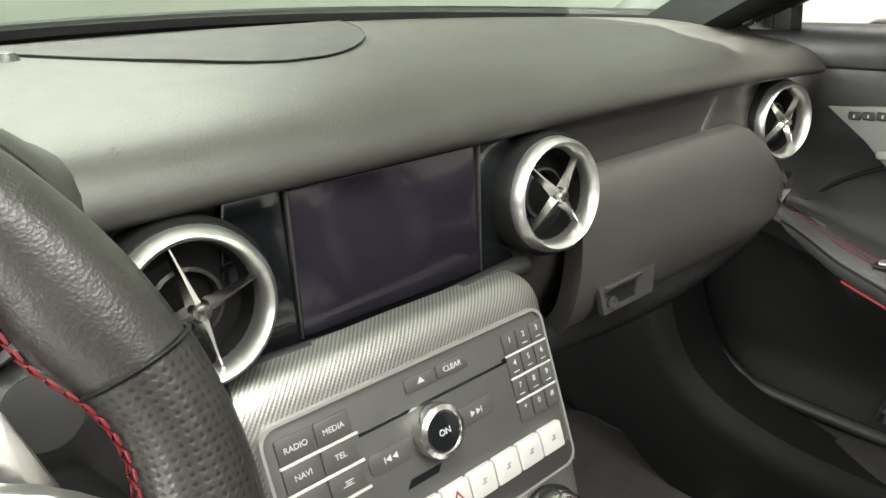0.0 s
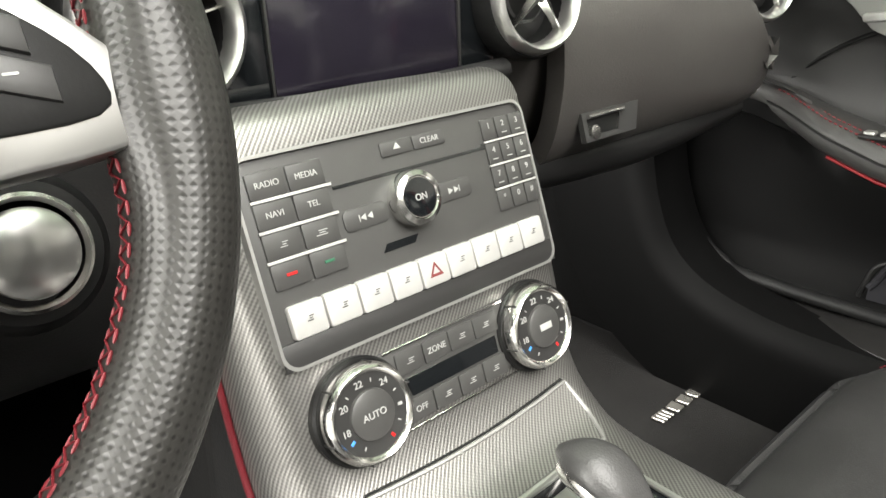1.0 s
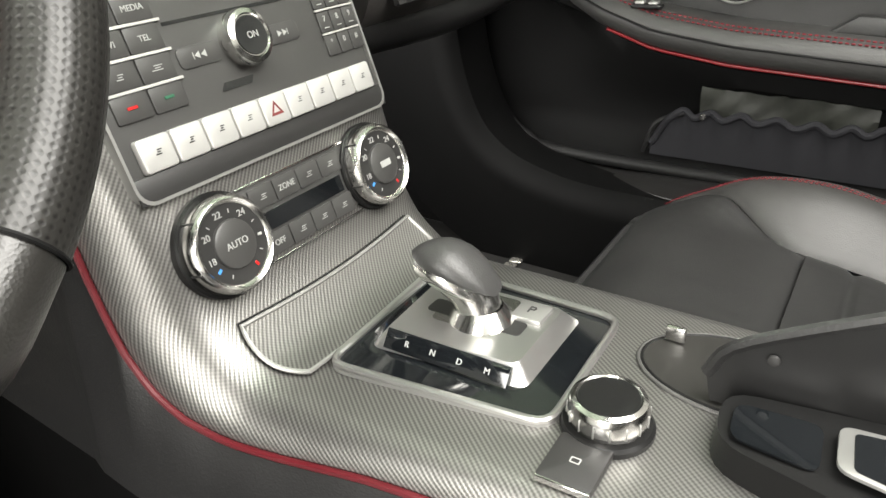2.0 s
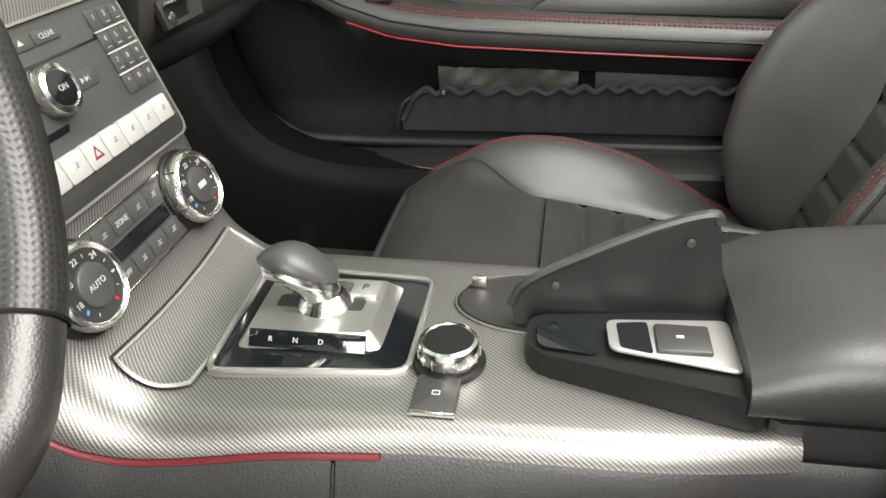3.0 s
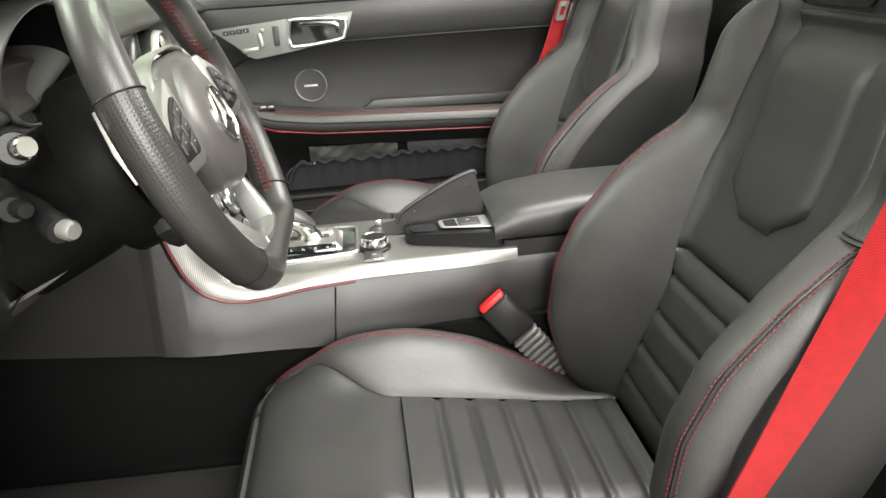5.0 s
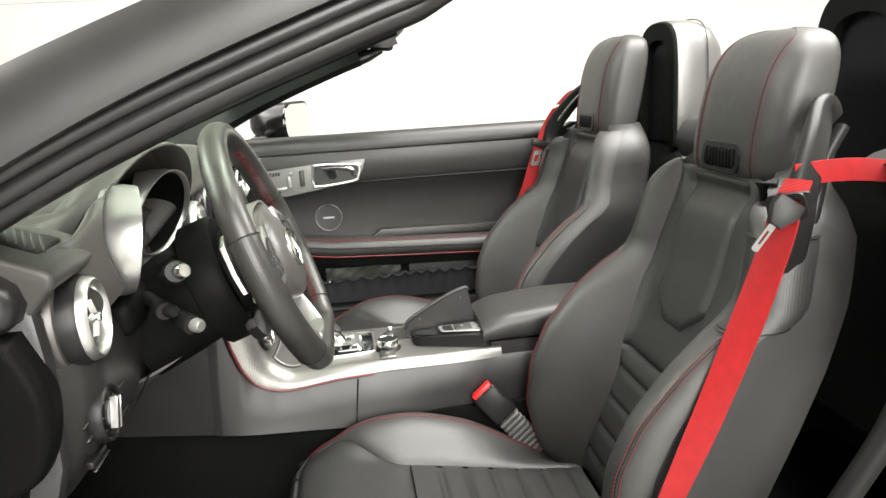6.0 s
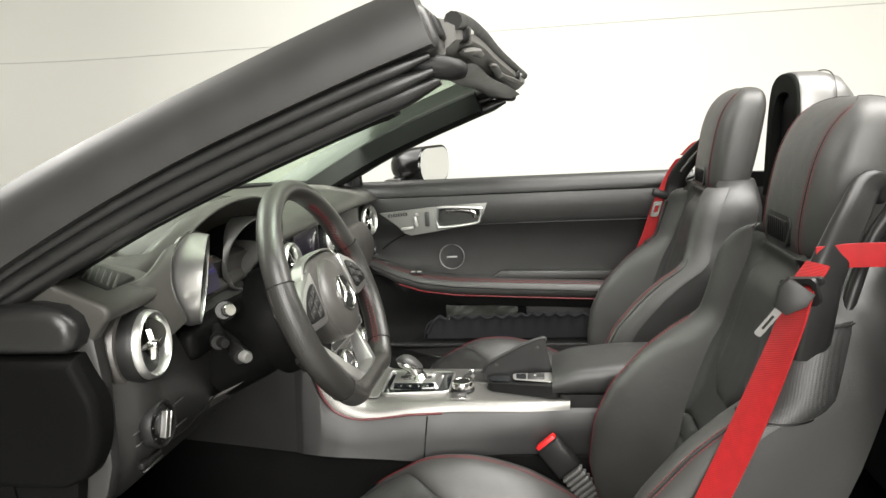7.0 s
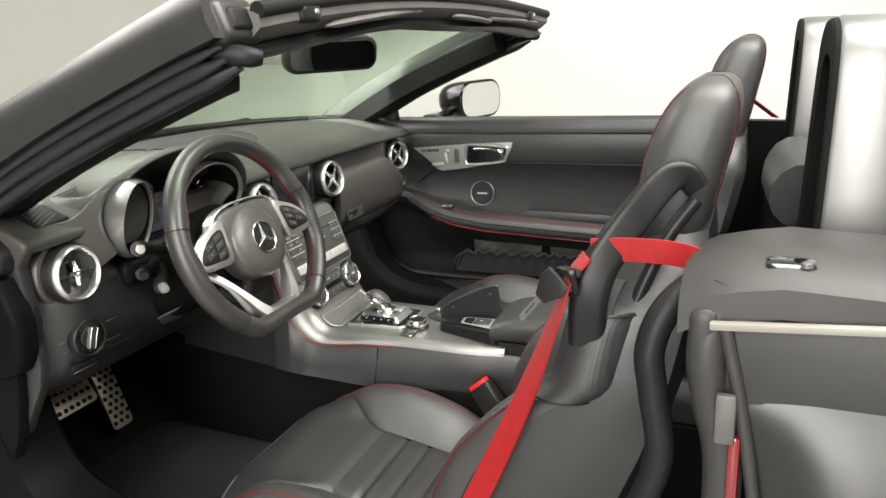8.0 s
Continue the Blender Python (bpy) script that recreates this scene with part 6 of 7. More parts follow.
CUSH = [(-0.170, 0.320, 0.320), (-0.152, 0.370, 0.355), (-0.152, 0.415, 0.400), (-0.172, 0.450, 0.432), (-0.222, 0.466, 0.462), (-0.284, 0.460, 0.490), (-0.373, 0.449, 0.494), (-0.463, 0.434, 0.472), (-0.523, 0.424, 0.444), (-0.607, 0.410, 0.395), (-0.70, 0.402, 0.352)]


def ease(z, table):
    """Smooth reading of a table."""
    h = 0.012
    return (interp(z - h, *table) + 2 * interp(z, *table) + interp(z + h, *table)) / 4


def seat(x0, s, dy, dz, tall, label, group="front seats"):
    """A sports seat. s is the side of the tunnel (+1 or -1); a runs from the middle towards the tunnel."""
    ob = thing("sports_seat", (x0, -0.45 + dy, 0.25 + dz), label, "seat", group)

    def P(a, y, z):
        return V(x0 + s * a, y + dy, z + dz)

    def width(a, z):
        return ease(z, WIDE_IN if a > 0 else WIDE_OUT)

    def back_y(a, z):
        w = width(a, z)
        c, b = ease(z, SPINE), ease(z, WING)
        y = c + (b - c) * smooth(abs(a), 0.110, min(0.2, w - 0.03))
        roll = max(0.0, (abs(a) - (w - 0.034)) / 0.034)
        return y - 0.042 * (1 - math.sqrt(max(0.0, 1 - min(1, roll) ** 2)))

    def pad(a0, a1, z0, z1, na, nz, pleats=(), puff=0.009, lift=0.0, material=LEATHER, name="pad", text="", pleat_axis=True):
        rows = []
        for i in range(nz + 1):
            v = 0.5 - 0.5 * math.cos(math.pi * i / nz) if not pleats else i / nz
            row = []
            for j in range(na + 1):
                u = 0.5 - 0.5 * math.cos(math.pi * j / na)
                z = z0 + (z1 - z0) * v
                lo, hi = (f(z) if callable(f) else f for f in (a0, a1))
                a = lo + (hi - lo) * u
                edge = min((a - lo), (hi - a), (z - z0), (z1 - z))
                y = back_y(a, z) + lift - puff * math.exp(-(max(edge, 0) / 0.007))
                y -= 0.020 * math.exp(-((z - 0.925) / 0.020) ** 2) * (1 - smooth(abs(a), 0.07, 0.11))
                for p in pleats:
                    y -= 0.0055 * math.exp(-((z - p) / 0.005) ** 2)
                    y += 0.0
                row.append(P(a, y, z))
            rows.append(row)
        return part(name, thick(skin(rows), 0.03, (0, 1, 0.3)), material, ob, text)

    def limit_in(z):
        return width(1, z)

    def limit_out(z):
        return -width(-1, z)

    def seam(z):
        return interp(z, [0.36, 0.46, 0.56, 0.64, 0.80, 0.93], [0.130, 0.118, 0.112, 0.128, 0.142, 0.125])

    # backrest: shell, wings, lower pleated panel, upper panel and its raised inner panel
    rows = []
    for z in np.linspace(0.34, 0.975, 22):
        wi, wo = width(1, z) - 0.004, width(-1, z) - 0.004
        back = ease(z, SPINE) - interp(z, [0.34, 0.6, 0.9, 1.0], [0.13, 0.135, 0.115, 0.085])
        ring = [P(a, back_y(a, z) - 0.026, z) for a in np.linspace(-wo, wi, 15)]
        ring += [P(wi, (back_y(wi, z) + back) / 2, z), P(wi - 0.012, back + 0.012, z)] + [P(a, back - 0.01 * math.cos(a * 6), z) for a in np.linspace(wi - 0.04, -wo + 0.04, 7)] + [P(-wo + 0.012, back + 0.012, z), P(-wo, (back_y(-wo, z) + back) / 2, z)]
        rows.append(ring)
    part("back_shell", skin(rows, close_u=True, caps=True), LEATHER_DARK, ob, "black back shell")
    pad(seam, limit_in, 0.345, 0.962, 18, 44, name="back_wing", text="smooth leather side wing")
    pad(limit_out, lambda z: -seam(z), 0.345, 0.928, 18, 44, name="back_wing", text="smooth leather side wing")
    pad(lambda z: -seam(z), seam, 0.385, 0.628, 12, 60, pleats=(0.435, 0.487, 0.540, 0.592), puff=0.008, name="back_lower_panel", text="pleated leather lumbar panel", material=LEATHER_DARK)
    pad(lambda z: -seam(z), seam, 0.630, 0.955, 16, 30, name="back_upper_panel", text="finely perforated shoulder panel", material=LEATHER_PERF)
    pad(lambda z: -0.088 + 0.05 * smooth(-z, -0.745, -0.700), lambda z: 0.088 - 0.05 * smooth(-z, -0.745, -0.700), 0.698, 0.948, 14, 26, lift=0.007, puff=0.012, material=LEATHER_DARK, name="back_inset", text="raised rounded inner panel")
    # headrest
    rows = []
    HR = [(0.940, 0.112, -0.912, -0.975), (0.952, 0.126, -0.900, -0.992), (0.975, 0.130, -0.896, -1.002), (1.02, 0.131, -0.900, -1.014), (1.08, 0.129, -0.910, -1.026), (1.12, 0.126, -0.921, -1.033), (1.15, 0.119, -0.936, -1.035), (1.17, 0.104, -0.954, -1.031), (1.181, 0.078, -0.972, -1.021), (1.185, 0.045, -0.985, -1.010)]
    HR = [(z - 0.016 * smooth(z, 1.0, 1.15) + tall * smooth(z, 0.98, 1.15), w, f, b + 0.006) for z, w, f, b in HR]
    cur = spline([(w, f, b) for _, w, f, b in HR], 3)
    zc = [p.x for p in spline([(z, 0, 0) for z, *_ in HR], 3)]
    for z, q in zip(zc, cur):
        w, f, b = q.x, q.y, q.z
        m, h = (f + b) / 2, (f - b) / 2
        rows.append([P(w * math.copysign(abs(math.cos(t)) ** 0.55, math.cos(t)), m + h * math.copysign(abs(math.sin(t)) ** 0.6, math.sin(t)), z) for t in np.linspace(0, 2 * math.pi, 44, endpoint=False)])
    part("headrest", skin(rows, close_u=True, caps=True), LEATHER, ob, "tall integrated leather headrest")

    def over_top(a, lift):
        """A line up the headrest's front, over its top and down its back."""
        line = []
        order = [k for k in range(len(zc)) if zc[k] >= 0.948]
        for side, ks in ((1, order), (-1, [k for k in order[::-1] if zc[k] > 1.0])):
            for k in ks:
                w, f, b = cur[k].x, cur[k].y, cur[k].z
                x = math.copysign(min(abs(a), 0.8 * w), a)
                c = (abs(x) / w) ** (1 / 0.55)
                line.append(P(x, (f + b) / 2 + side * ((f - b) / 2 * math.sqrt(max(0, 1 - c * c)) ** 0.6 + lift), zc[k] + (lift if k == order[-1] else 0)))
        return line

    for a in (0.082, -0.082):
        for d in (-0.005, 0.005):
            line = over_top(a + d, 0.0004)
            part("stitching", stitches(line, 0.0006, 0.0042, 0.0018), RED, ob, "red double seam")
        part("seam", tube(over_top(a, 0.0002), 0.0009, 5), RUBBER, ob)
    sl = part("neck_vent", frame_ring([(p * 1.0, q) for p, q in rounded(0.112, 0.046, 0.016)], rounded(0.096, 0.032, 0.010), P(-0.0, -0.904, 0.979), V(s, 0, 0), V(0, -0.10, 1), V(0, 0.010, 0)), PLASTIC, ob, "black slatted neck-heating vent")
    part("vent_back", prism(rounded(0.10, 0.036, 0.010), P(0, -0.902, 0.979), V(s, 0, 0), V(0, -0.10, 1), V(0, 0.004, 0)), GLOSS, sl)
    for k in range(9):
        part("slat", rbox(P(-0.040 + 0.010 * k, -0.896, 0.979), (0.0028, 0.008, 0.032), 0.0008, 1), PLASTIC, sl)
    # red seams along the wings
    for lim, sg in ((limit_in, 1), (limit_out, -1)):
        for off in (0.013, 0.020):
            line = []
            for z in np.linspace(0.37, 0.80, 60):
                a = lim(z) - sg * (off if sg < 0 else off + 0.014)
                line.append(P(a, back_y(a, z) + 0.0006, z))
            part("stitching", stitches(line, 0.0008, 0.0042, 0.002), RED, ob, "red wing seam")
        part("piping", tube([P(lim(z) - sg * 0.0165, back_y(lim(z) - sg * 0.0165, z), z) for z in np.linspace(0.36, 0.81, 50)], 0.0016, 6), LEATHER_DARK, ob)
    # outboard shoulder: perforated band and belt guide
    rows = []
    for z in np.linspace(0.772, 0.895, 10):
        w = width(-1, z)
        rows.append([P(-w + 0.032 - 0.043 * math.sin(q), back_y(-w + 0.03, z) - 0.042 + 0.047 * math.cos(q), z) for q in np.linspace(-0.35, math.pi + 0.35, 18)])
    part("shoulder_band", thick(skin(rows), 0.006, (-s, 0, 0)), LEATHER_PERF, ob, "perforated leather shoulder")
    for z in (0.775, 0.892):
        w = width(-1, z)
        part("seam", tube([P(-w + 0.032 - 0.0436 * math.sin(q), back_y(-w + 0.03, z) - 0.042 + 0.0476 * math.cos(q), z) for q in np.linspace(-0.3, math.pi + 0.3, 18)], 0.0012, 6), RUBBER, ob)
    gp = spline([(-0.232, -0.866, 0.855), (-0.243, -0.870, 0.915), (-0.236, -0.880, 0.955), (-0.220, -0.900, 0.990), (-0.196, -0.925, 1.026), (-0.168, -0.950, 1.054), (-0.152, -0.970, 1.056), (-0.144, -0.984, 1.040)], 5)
    sec = [(a * 0.9, b) for a, b in rounded(0.026, 0.048, 0.012, 4)]
    gw = [P(p.x, p.y, p.z) for p in gp]
    rows = []
    for i, q in enumerate(gw):
        k = 1.0 - 0.35 * (i / (len(gw) - 1)) ** 2
        t = (gw[min(i + 1, len(gw) - 1)] - gw[max(i - 1, 0)]).normalized()
        side = V(-s, -0.15, 0)
        side = (side - t * side.dot(t)).normalized()
        other = t.cross(side)
        rows.append([q + side * a * k + other * b * k for a, b in sec])
    guide = part("belt_guide", skin(rows, close_u=True, caps=True), PLASTIC, ob, "arched black belt guide")
    part("guide_strip", tube([q + V(s * 0.011, 0, 0.002) for q in gw[12:]], 0.004, 8), CHROME, guide, "bright inner strip")
    part("guide_foot", tube(spline([P(-0.165, -0.985, 1.03), P(-0.172, -0.958, 0.99), P(-0.190, -0.935, 0.94), P(-0.20, -0.92, 0.90)], 5), 0.009, 10), PLASTIC, guide)

    # cushion
    def cush_row(a):
        k = smooth(abs(a), 0.105, 0.195)
        pts = [(0, y, zc0 + (zr - zc0) * k) for y, zc0, zr in CUSH]
        drop = 0.0
        if abs(a) > 0.212:
            drop = 0.040 * (1 - math.sqrt(max(0.0, 1 - min(1, (abs(a) - 0.212) / 0.040) ** 2)))
        return [V(0, p.y - 0.02 * smooth(abs(a), 0.15, 0.25), p.z - drop) for p in spline(pts, 6)]

    def lens(y):
        """The bolster's inner seam, which bows inwards from the front to the middle of the cushion."""
        return 0.113 + 0.080 * (1 - smooth(-y, 0.215, 0.365))

    def cpad(a0, a1, k0, k1, na, name, text, material=LEATHER, puff=0.008):
        cols = []
        for j in range(na + 1):
            u = 0.5 - 0.5 * math.cos(math.pi * j / na)
            col = []
            for k in range(k0, k1 + 1):
                y = cush_row(0.0)[k].y
                lo, hi = (f(y) if callable(f) else f for f in (a0, a1))
                a = lo + (hi - lo) * u
                p = cush_row(a)[k]
                edge = min(a - lo, hi - a, 0.012 * (k - k0), 0.012 * (k1 - k))
                col.append(P(a, p.y, p.z - puff * math.exp(-max(0, edge) / 0.006)))
            cols.append(col)
        return part(name, thick(skin(cols), 0.03), material, ob, text)

    cpad(lambda y: 0.001 - lens(y), lambda y: lens(y) - 0.001, 18, 36, 20, "cushion_front", "smooth thigh panel", LEATHER_DARK)
    pleats = [float(y) for y in np.arange(-0.425, -0.68, -0.048)]
    cols = []
    for j in range(13):
        a = -0.112 + 0.224 * (0.5 - 0.5 * math.cos(math.pi * j / 12))
        base = cush_row(a)
        ys = np.linspace(-0.374, -0.69, 90)
        zs = np.interp(-ys, [-p.y for p in base[24:]], [p.z for p in base[24:]])
        cols.append([P(a, y, z - 0.008 * math.exp(-min(a + 0.112, 0.112 - a) / 0.006) - sum(0.0045 * math.exp(-((y - c) / 0.006) ** 2) for c in pleats)) for y, z in zip(ys, zs)])
    part("cushion_rear", thick(skin(cols), 0.03), LEATHER_DARK, ob, "pleated rear cushion panel")
    cpad(lens, 0.252, 18, 60, 16, "cushion_bolster", "raised leather cushion bolster")
    cpad(-0.252, lambda y: -lens(y), 18, 60, 16, "cushion_bolster", "raised leather cushion bolster")
    cpad(0.113, 0.252, 0, 18, 16, "bolster_front", "perforated bolster front", LEATHER_PERF)
    cpad(-0.252, -0.113, 0, 18, 16, "bolster_front", "perforated bolster front", LEATHER_PERF)
    cpad(-0.112, 0.112, 0, 18, 12, "cushion_nose", "perforated cushion nose", LEATHER_PERF)
    for sg in (1, -1):
        for a in (0.205, 0.211):
            line = [P(sg * a, p.y, p.z + 0.0008) for p in cush_row(a)[18:60]]
            part("stitching", stitches(line, 0.0008, 0.0042, 0.002), RED, ob, "red bolster seam")
        rows = []
        for y in np.linspace(-0.16, -0.68, 12):
            zt = interp(-y, [0.16, 0.22, 0.37, 0.5, 0.68], [0.40, 0.43, 0.465, 0.43, 0.34])
            rows.append([P(sg * 0.246, y, zt), P(sg * 0.250, y, zt - 0.03), P(sg * 0.246, y + 0.004, 0.34 if zt > 0.36 else zt - 0.03), P(sg * 0.235, y + 0.006, 0.29)])
        part("seat_skirt", thick(skin(rows), 0.012, (sg * s, 0, 0)), LEATHER_PERF if s * sg > 5 else LEATHER_DARK, ob, "dark side skirt")
    part("seat_base", rbox(P(0, -0.43, 0.335), (0.44, 0.46, 0.085), 0.02), PLASTIC, ob)
    for sg in (1, -1):
        part("seat_rail", rbox(P(sg * 0.19, -0.42, 0.285), (0.04, 0.52, 0.03), 0.006), PLASTIC_GREY, ob)
    part("hinge_cover", lathe([(0.0, 0.014), (0.026, 0.012), (0.03, 0.0)], P(0.235, -0.69, 0.375), V(s, 0, 0), 20), PLASTIC, ob)
    return ob


seat(-0.37, 1, 0.0, 0.0, 0.0, "black leather sports seat with red seams, driver's side")
seat(0.375, -1, -0.034, 0.018, 0.018, "black leather sports seat with red seams, passenger side")


# ---- seat belts ----
def strap(name, path, widths, material, parent, label="", t=0.0014):
    """Flat webbing along a path; each point has its own width direction."""
    pts = spline(path, 8)
    ws = spline(widths, 8)
    rows = []
    for i, (p, w) in enumerate(zip(pts, ws)):
        d = (pts[min(i + 1, len(pts) - 1)] - pts[max(i - 1, 0)]).normalized()
        n = d.cross(w).normalized() * t
        rows.append([p - w + n, p - w * 0.3 + n * 1.5, p + w * 0.3 + n * 1.5, p + w + n, p + w - n, p - w - n])
    return part(name, skin(rows, close_u=True, caps=True), material, parent, label)


H = 0.0235
belt = thing("seat_belt", (-0.62, -0.85, 0.3), "bright red seat belt through the driver's shoulder guide", "seat belt", "red seat belts")
strap("webbing", [(-0.655, -0.56, 0.30), (-0.648, -0.620, 0.42), (-0.640, -0.673, 0.517), (-0.636, -0.735, 0.65), (-0.632, -0.790, 0.78), (-0.630, -0.832, 0.895), (-0.626, -0.848, 0.945), (-0.618, -0.868, 0.975)],
      [(0, H * 0.95, -H * 0.35)] * 3 + [(0.35 * H, H * 0.9, -H * 0.3), (0.65 * H, 0.7 * H, -0.2 * H), (0.85 * H, H * 0.4, -H * 0.1), (0.85 * H, H * 0.3, 0), (0.7 * H, H * 0.3, 0)], RED_WEB, belt, "red webbing")
strap("webbing", [(-0.604, -0.870, 0.978), (-0.602, -0.92, 0.981), (-0.604, -0.98, 0.978), (-0.64, -1.05, 0.966), (-0.66, -1.10, 0.955)], [(0, 0, H * 0.62)] * 3 + [(0.005, 0, H * 0.5)] * 2, RED_WEB, belt, "red webbing")
hu, hv = V(0.78, 0.60, -0.18).normalized(), V(0.05, 0.22, 0.97)
hn = hu.cross(hv).normalized()
hv = hn.cross(hu)
hm = Matrix((hu, hv, hn)).transposed().to_4x4()
tg = part("tongue_holder", rbox(V(-0.630, -0.850, 0.956) + hn * 0.003, (0.046, 0.011, 0.009), 0.004, 2, hm), PLASTIC, belt, "black tongue holder")
part("holder_frame", frame_ring(rounded(0.048, 0.034, 0.008, 3), rounded(0.036, 0.020, 0.005, 3), V(-0.631, -0.843, 0.943) + hn * 0.001, hu, hv, hn * 0.006), PLASTIC, tg)
part("tongue_body", prism([(-0.017, 0.020), (0.017, 0.020), (0.019, 0.004), (0.008, -0.018), (-0.008, -0.018), (-0.019, 0.004)], (-0.6435, -0.829, 0.940), (0.3, 0.76, 0.58), (0, -0.62, 0.785), (-0.007, 0, 0), 0.002), PLASTIC, tg, "black tongue body")
part("tongue", frame_ring(rounded(0.009, 0.040, 0.003, 3), rounded(0.003, 0.020, 0.001, 3), (-0.6455, -0.805, 0.912), (0.3, 0.76, 0.58), (0, -0.62, 0.785), (-0.002, 0, 0)), BARE, tg, "dull metal tongue")
belt2 = thing("seat_belt", (0.62, -0.9, 0.4), "bright red seat belt beside the passenger seat", "seat belt", "red seat belts")
strap("webbing", [(0.640, -0.70, 0.52), (0.632, -0.79, 0.70), (0.625, -0.835, 0.80), (0.620, -0.868, 0.90), (0.618, -0.905, 0.985), (0.610, -0.932, 1.030)], [(0, H * 0.95, -H * 0.3)] * 6, RED_WEB, belt2, "red webbing")
strap("webbing", [(0.610, -0.930, 1.034), (0.585, -0.965, 1.070), (0.585, -1.01, 1.062), (0.64, -1.10, 0.99)], [(H * 0.35, H * 0.3, 0.0)] * 4, RED_WEB, belt2, "red webbing loop")
th2 = part("tongue_holder", rbox((0.613, -0.872, 0.925), (0.014, 0.056, 0.022), 0.005, 2, Matrix.Rotation(radians(20), 4, "X")), PLASTIC, belt2, "black tongue holder")
part("tongue", frame_ring(rounded(0.024, 0.044, 0.005, 3), rounded(0.010, 0.020, 0.003, 3), (0.606, -0.856, 0.885), (0, 1, 0), (0, -0.3, 1), (-0.002, 0, 0)), CHROME, th2, "bright metal tongue")


def buckle(at, s, label):
    b = thing("belt_buckle", at, label, "belt buckle", "belt buckles")
    m = Matrix.Rotation(radians(-40), 4, "X") @ Matrix.Rotation(radians(9 * s), 4, "Y")
    at = Vector(at)
    up = m.to_3x3() @ V(0, 0, 1)
    part("housing", rbox(at - up * 0.033, (0.029, 0.054, 0.072), 0.006, 3, m), PLASTIC, b, "black housing")
    part("release_button", rbox(at + up * 0.005, (0.022, 0.045, 0.012), 0.003, 2, m), RED_BTN, b, "red release button")
    for k in range(9):
        part("boot_rib", rbox(at - up * (0.076 + 0.011 * k), (0.027, 0.048, 0.0080), 0.003, 1, m), BOOT, b, "grey ribbed boot")
    part("boot", rbox(at - up * 0.115, (0.022, 0.042, 0.10), 0.003, 1, m), DUSTY, b)


buckle((-0.124, -0.538, 0.507), 1, "black belt buckle with red button and ribbed boot")
buckle((0.150, -0.70, 0.50), -1, "black belt buckle with red button by the tunnel")


# ---- passenger door ----
door = thing("passenger_door", (0.74, -0.45, 0.45), "closed black passenger door with red-stitched armrest", "car door")


def door_rest(y):
    """Height of the armrest's edge along the door."""
    return interp(-y, [-0.06, 0.0, 0.06, 0.14, 0.25, 0.45, 0.78, 0.98], [0.738, 0.722, 0.698, 0.674, 0.660, 0.650, 0.636, 0.630])


def door_out(y):
    return interp(-y, [-0.06, 0.0, 0.06, 0.14, 0.25, 0.98], [0.745, 0.729, 0.712, 0.703, 0.699, 0.699])


ys = list(np.linspace(0.165, -0.98, 48))
part("top_roll", skin([[V(a, y, z) for a, z in ((0.80, 0.966), (0.775, 0.980), (0.745, 0.985), (0.722, 0.981), (0.710, 0.968), (0.706, 0.950), (0.708, 0.936 - 0.004 * y), (0.722, 0.928), (0.80, 0.93))] for y in ys], close_u=True, caps=True), LEATHER_DARK, door, "padded door top")
upper_rows, rest_rows, low_rows = [], [], []
for y in ys:
    zr, xo = door_rest(y), door_out(y)
    dish = 0.016 * smooth(-y, -0.02, 0.12)
    upper_rows.append([V(a, y, z) for a, z in ((0.716, 0.936), (0.712, 0.925), (0.714, 0.890), (0.720, 0.855), (0.724 + dish * 0.2, 0.838), (0.736 + dish * 0.4, 0.822), (0.744 + dish * 0.7, 0.79), (0.748 + dish, 0.75), (0.752 + dish, zr + 0.03), (0.752 + dish, zr - 0.01))])
    rest_rows.append([V(a, y, z) for a, z in ((0.775, zr + 0.012), (0.74, zr + 0.010), (xo + 0.016, zr + 0.006), (xo + 0.004, zr - 0.002), (xo, zr - 0.012), (xo + 0.001, zr - 0.026), (xo + 0.006, zr - 0.036), (xo + 0.014, zr - 0.042), (0.775, zr - 0.046))])
    low_rows.append([V(a, y, z) for a, z in ((0.730, zr - 0.040), (xo + 0.016, zr - 0.050), (xo + 0.020, zr - 0.075), (0.742, 0.565), (0.744, 0.52), (0.736, 0.482), (0.722, 0.462), (0.715, 0.45), (0.725, 0.43))])
part("upper_panel", thick(skin(upper_rows), 0.02, (-1, 0, 0)), LEATHER_DARK, door, "dished leather upper panel")
part("armrest_pad", skin(rest_rows, close_u=True, caps=True), LEATHER, door, "padded leather armrest")
# Lower panel's plastic is darkened to stand for its shade.
part("lower_panel", thick(skin(low_rows), 0.02, (-1, 0, 0)), SHADED_PLASTIC, door, "grained lower panel")
for d, zd in ((0.020, 0.0065), (0.010, 0.003)):
    part("stitching", stitches([V(door_out(y) + d, y, door_rest(y) + zd + 0.001) for y in np.linspace(0.02, -0.78, 70)], 0.0012, 0.005, 0.0025), RED, door, "red armrest seam")
part("armrest_piping", tube([V(door_out(y) - 0.0005, y, door_rest(y) - 0.016) for y in np.linspace(0.03, -0.9, 40)], 0.002, 6), RUBBER, door)
part("ambient_strip", tube([V(door_out(y) + 0.0150, y, door_rest(y) - 0.045) for y in np.linspace(-0.065, -0.72, 30)], 0.0022, 8), LIGHT_STRIP, door, "red light strip below the armrest")
part("grab_pad", prism([(-0.36, 0.662), (-0.395, 0.686), (-0.80, 0.676), (-0.80, 0.650)], (0.752, 0, 0), (0, 1, 0), (0, 0, 1), (-0.012, 0, 0), 0.004), LEATHER_DARK, door)
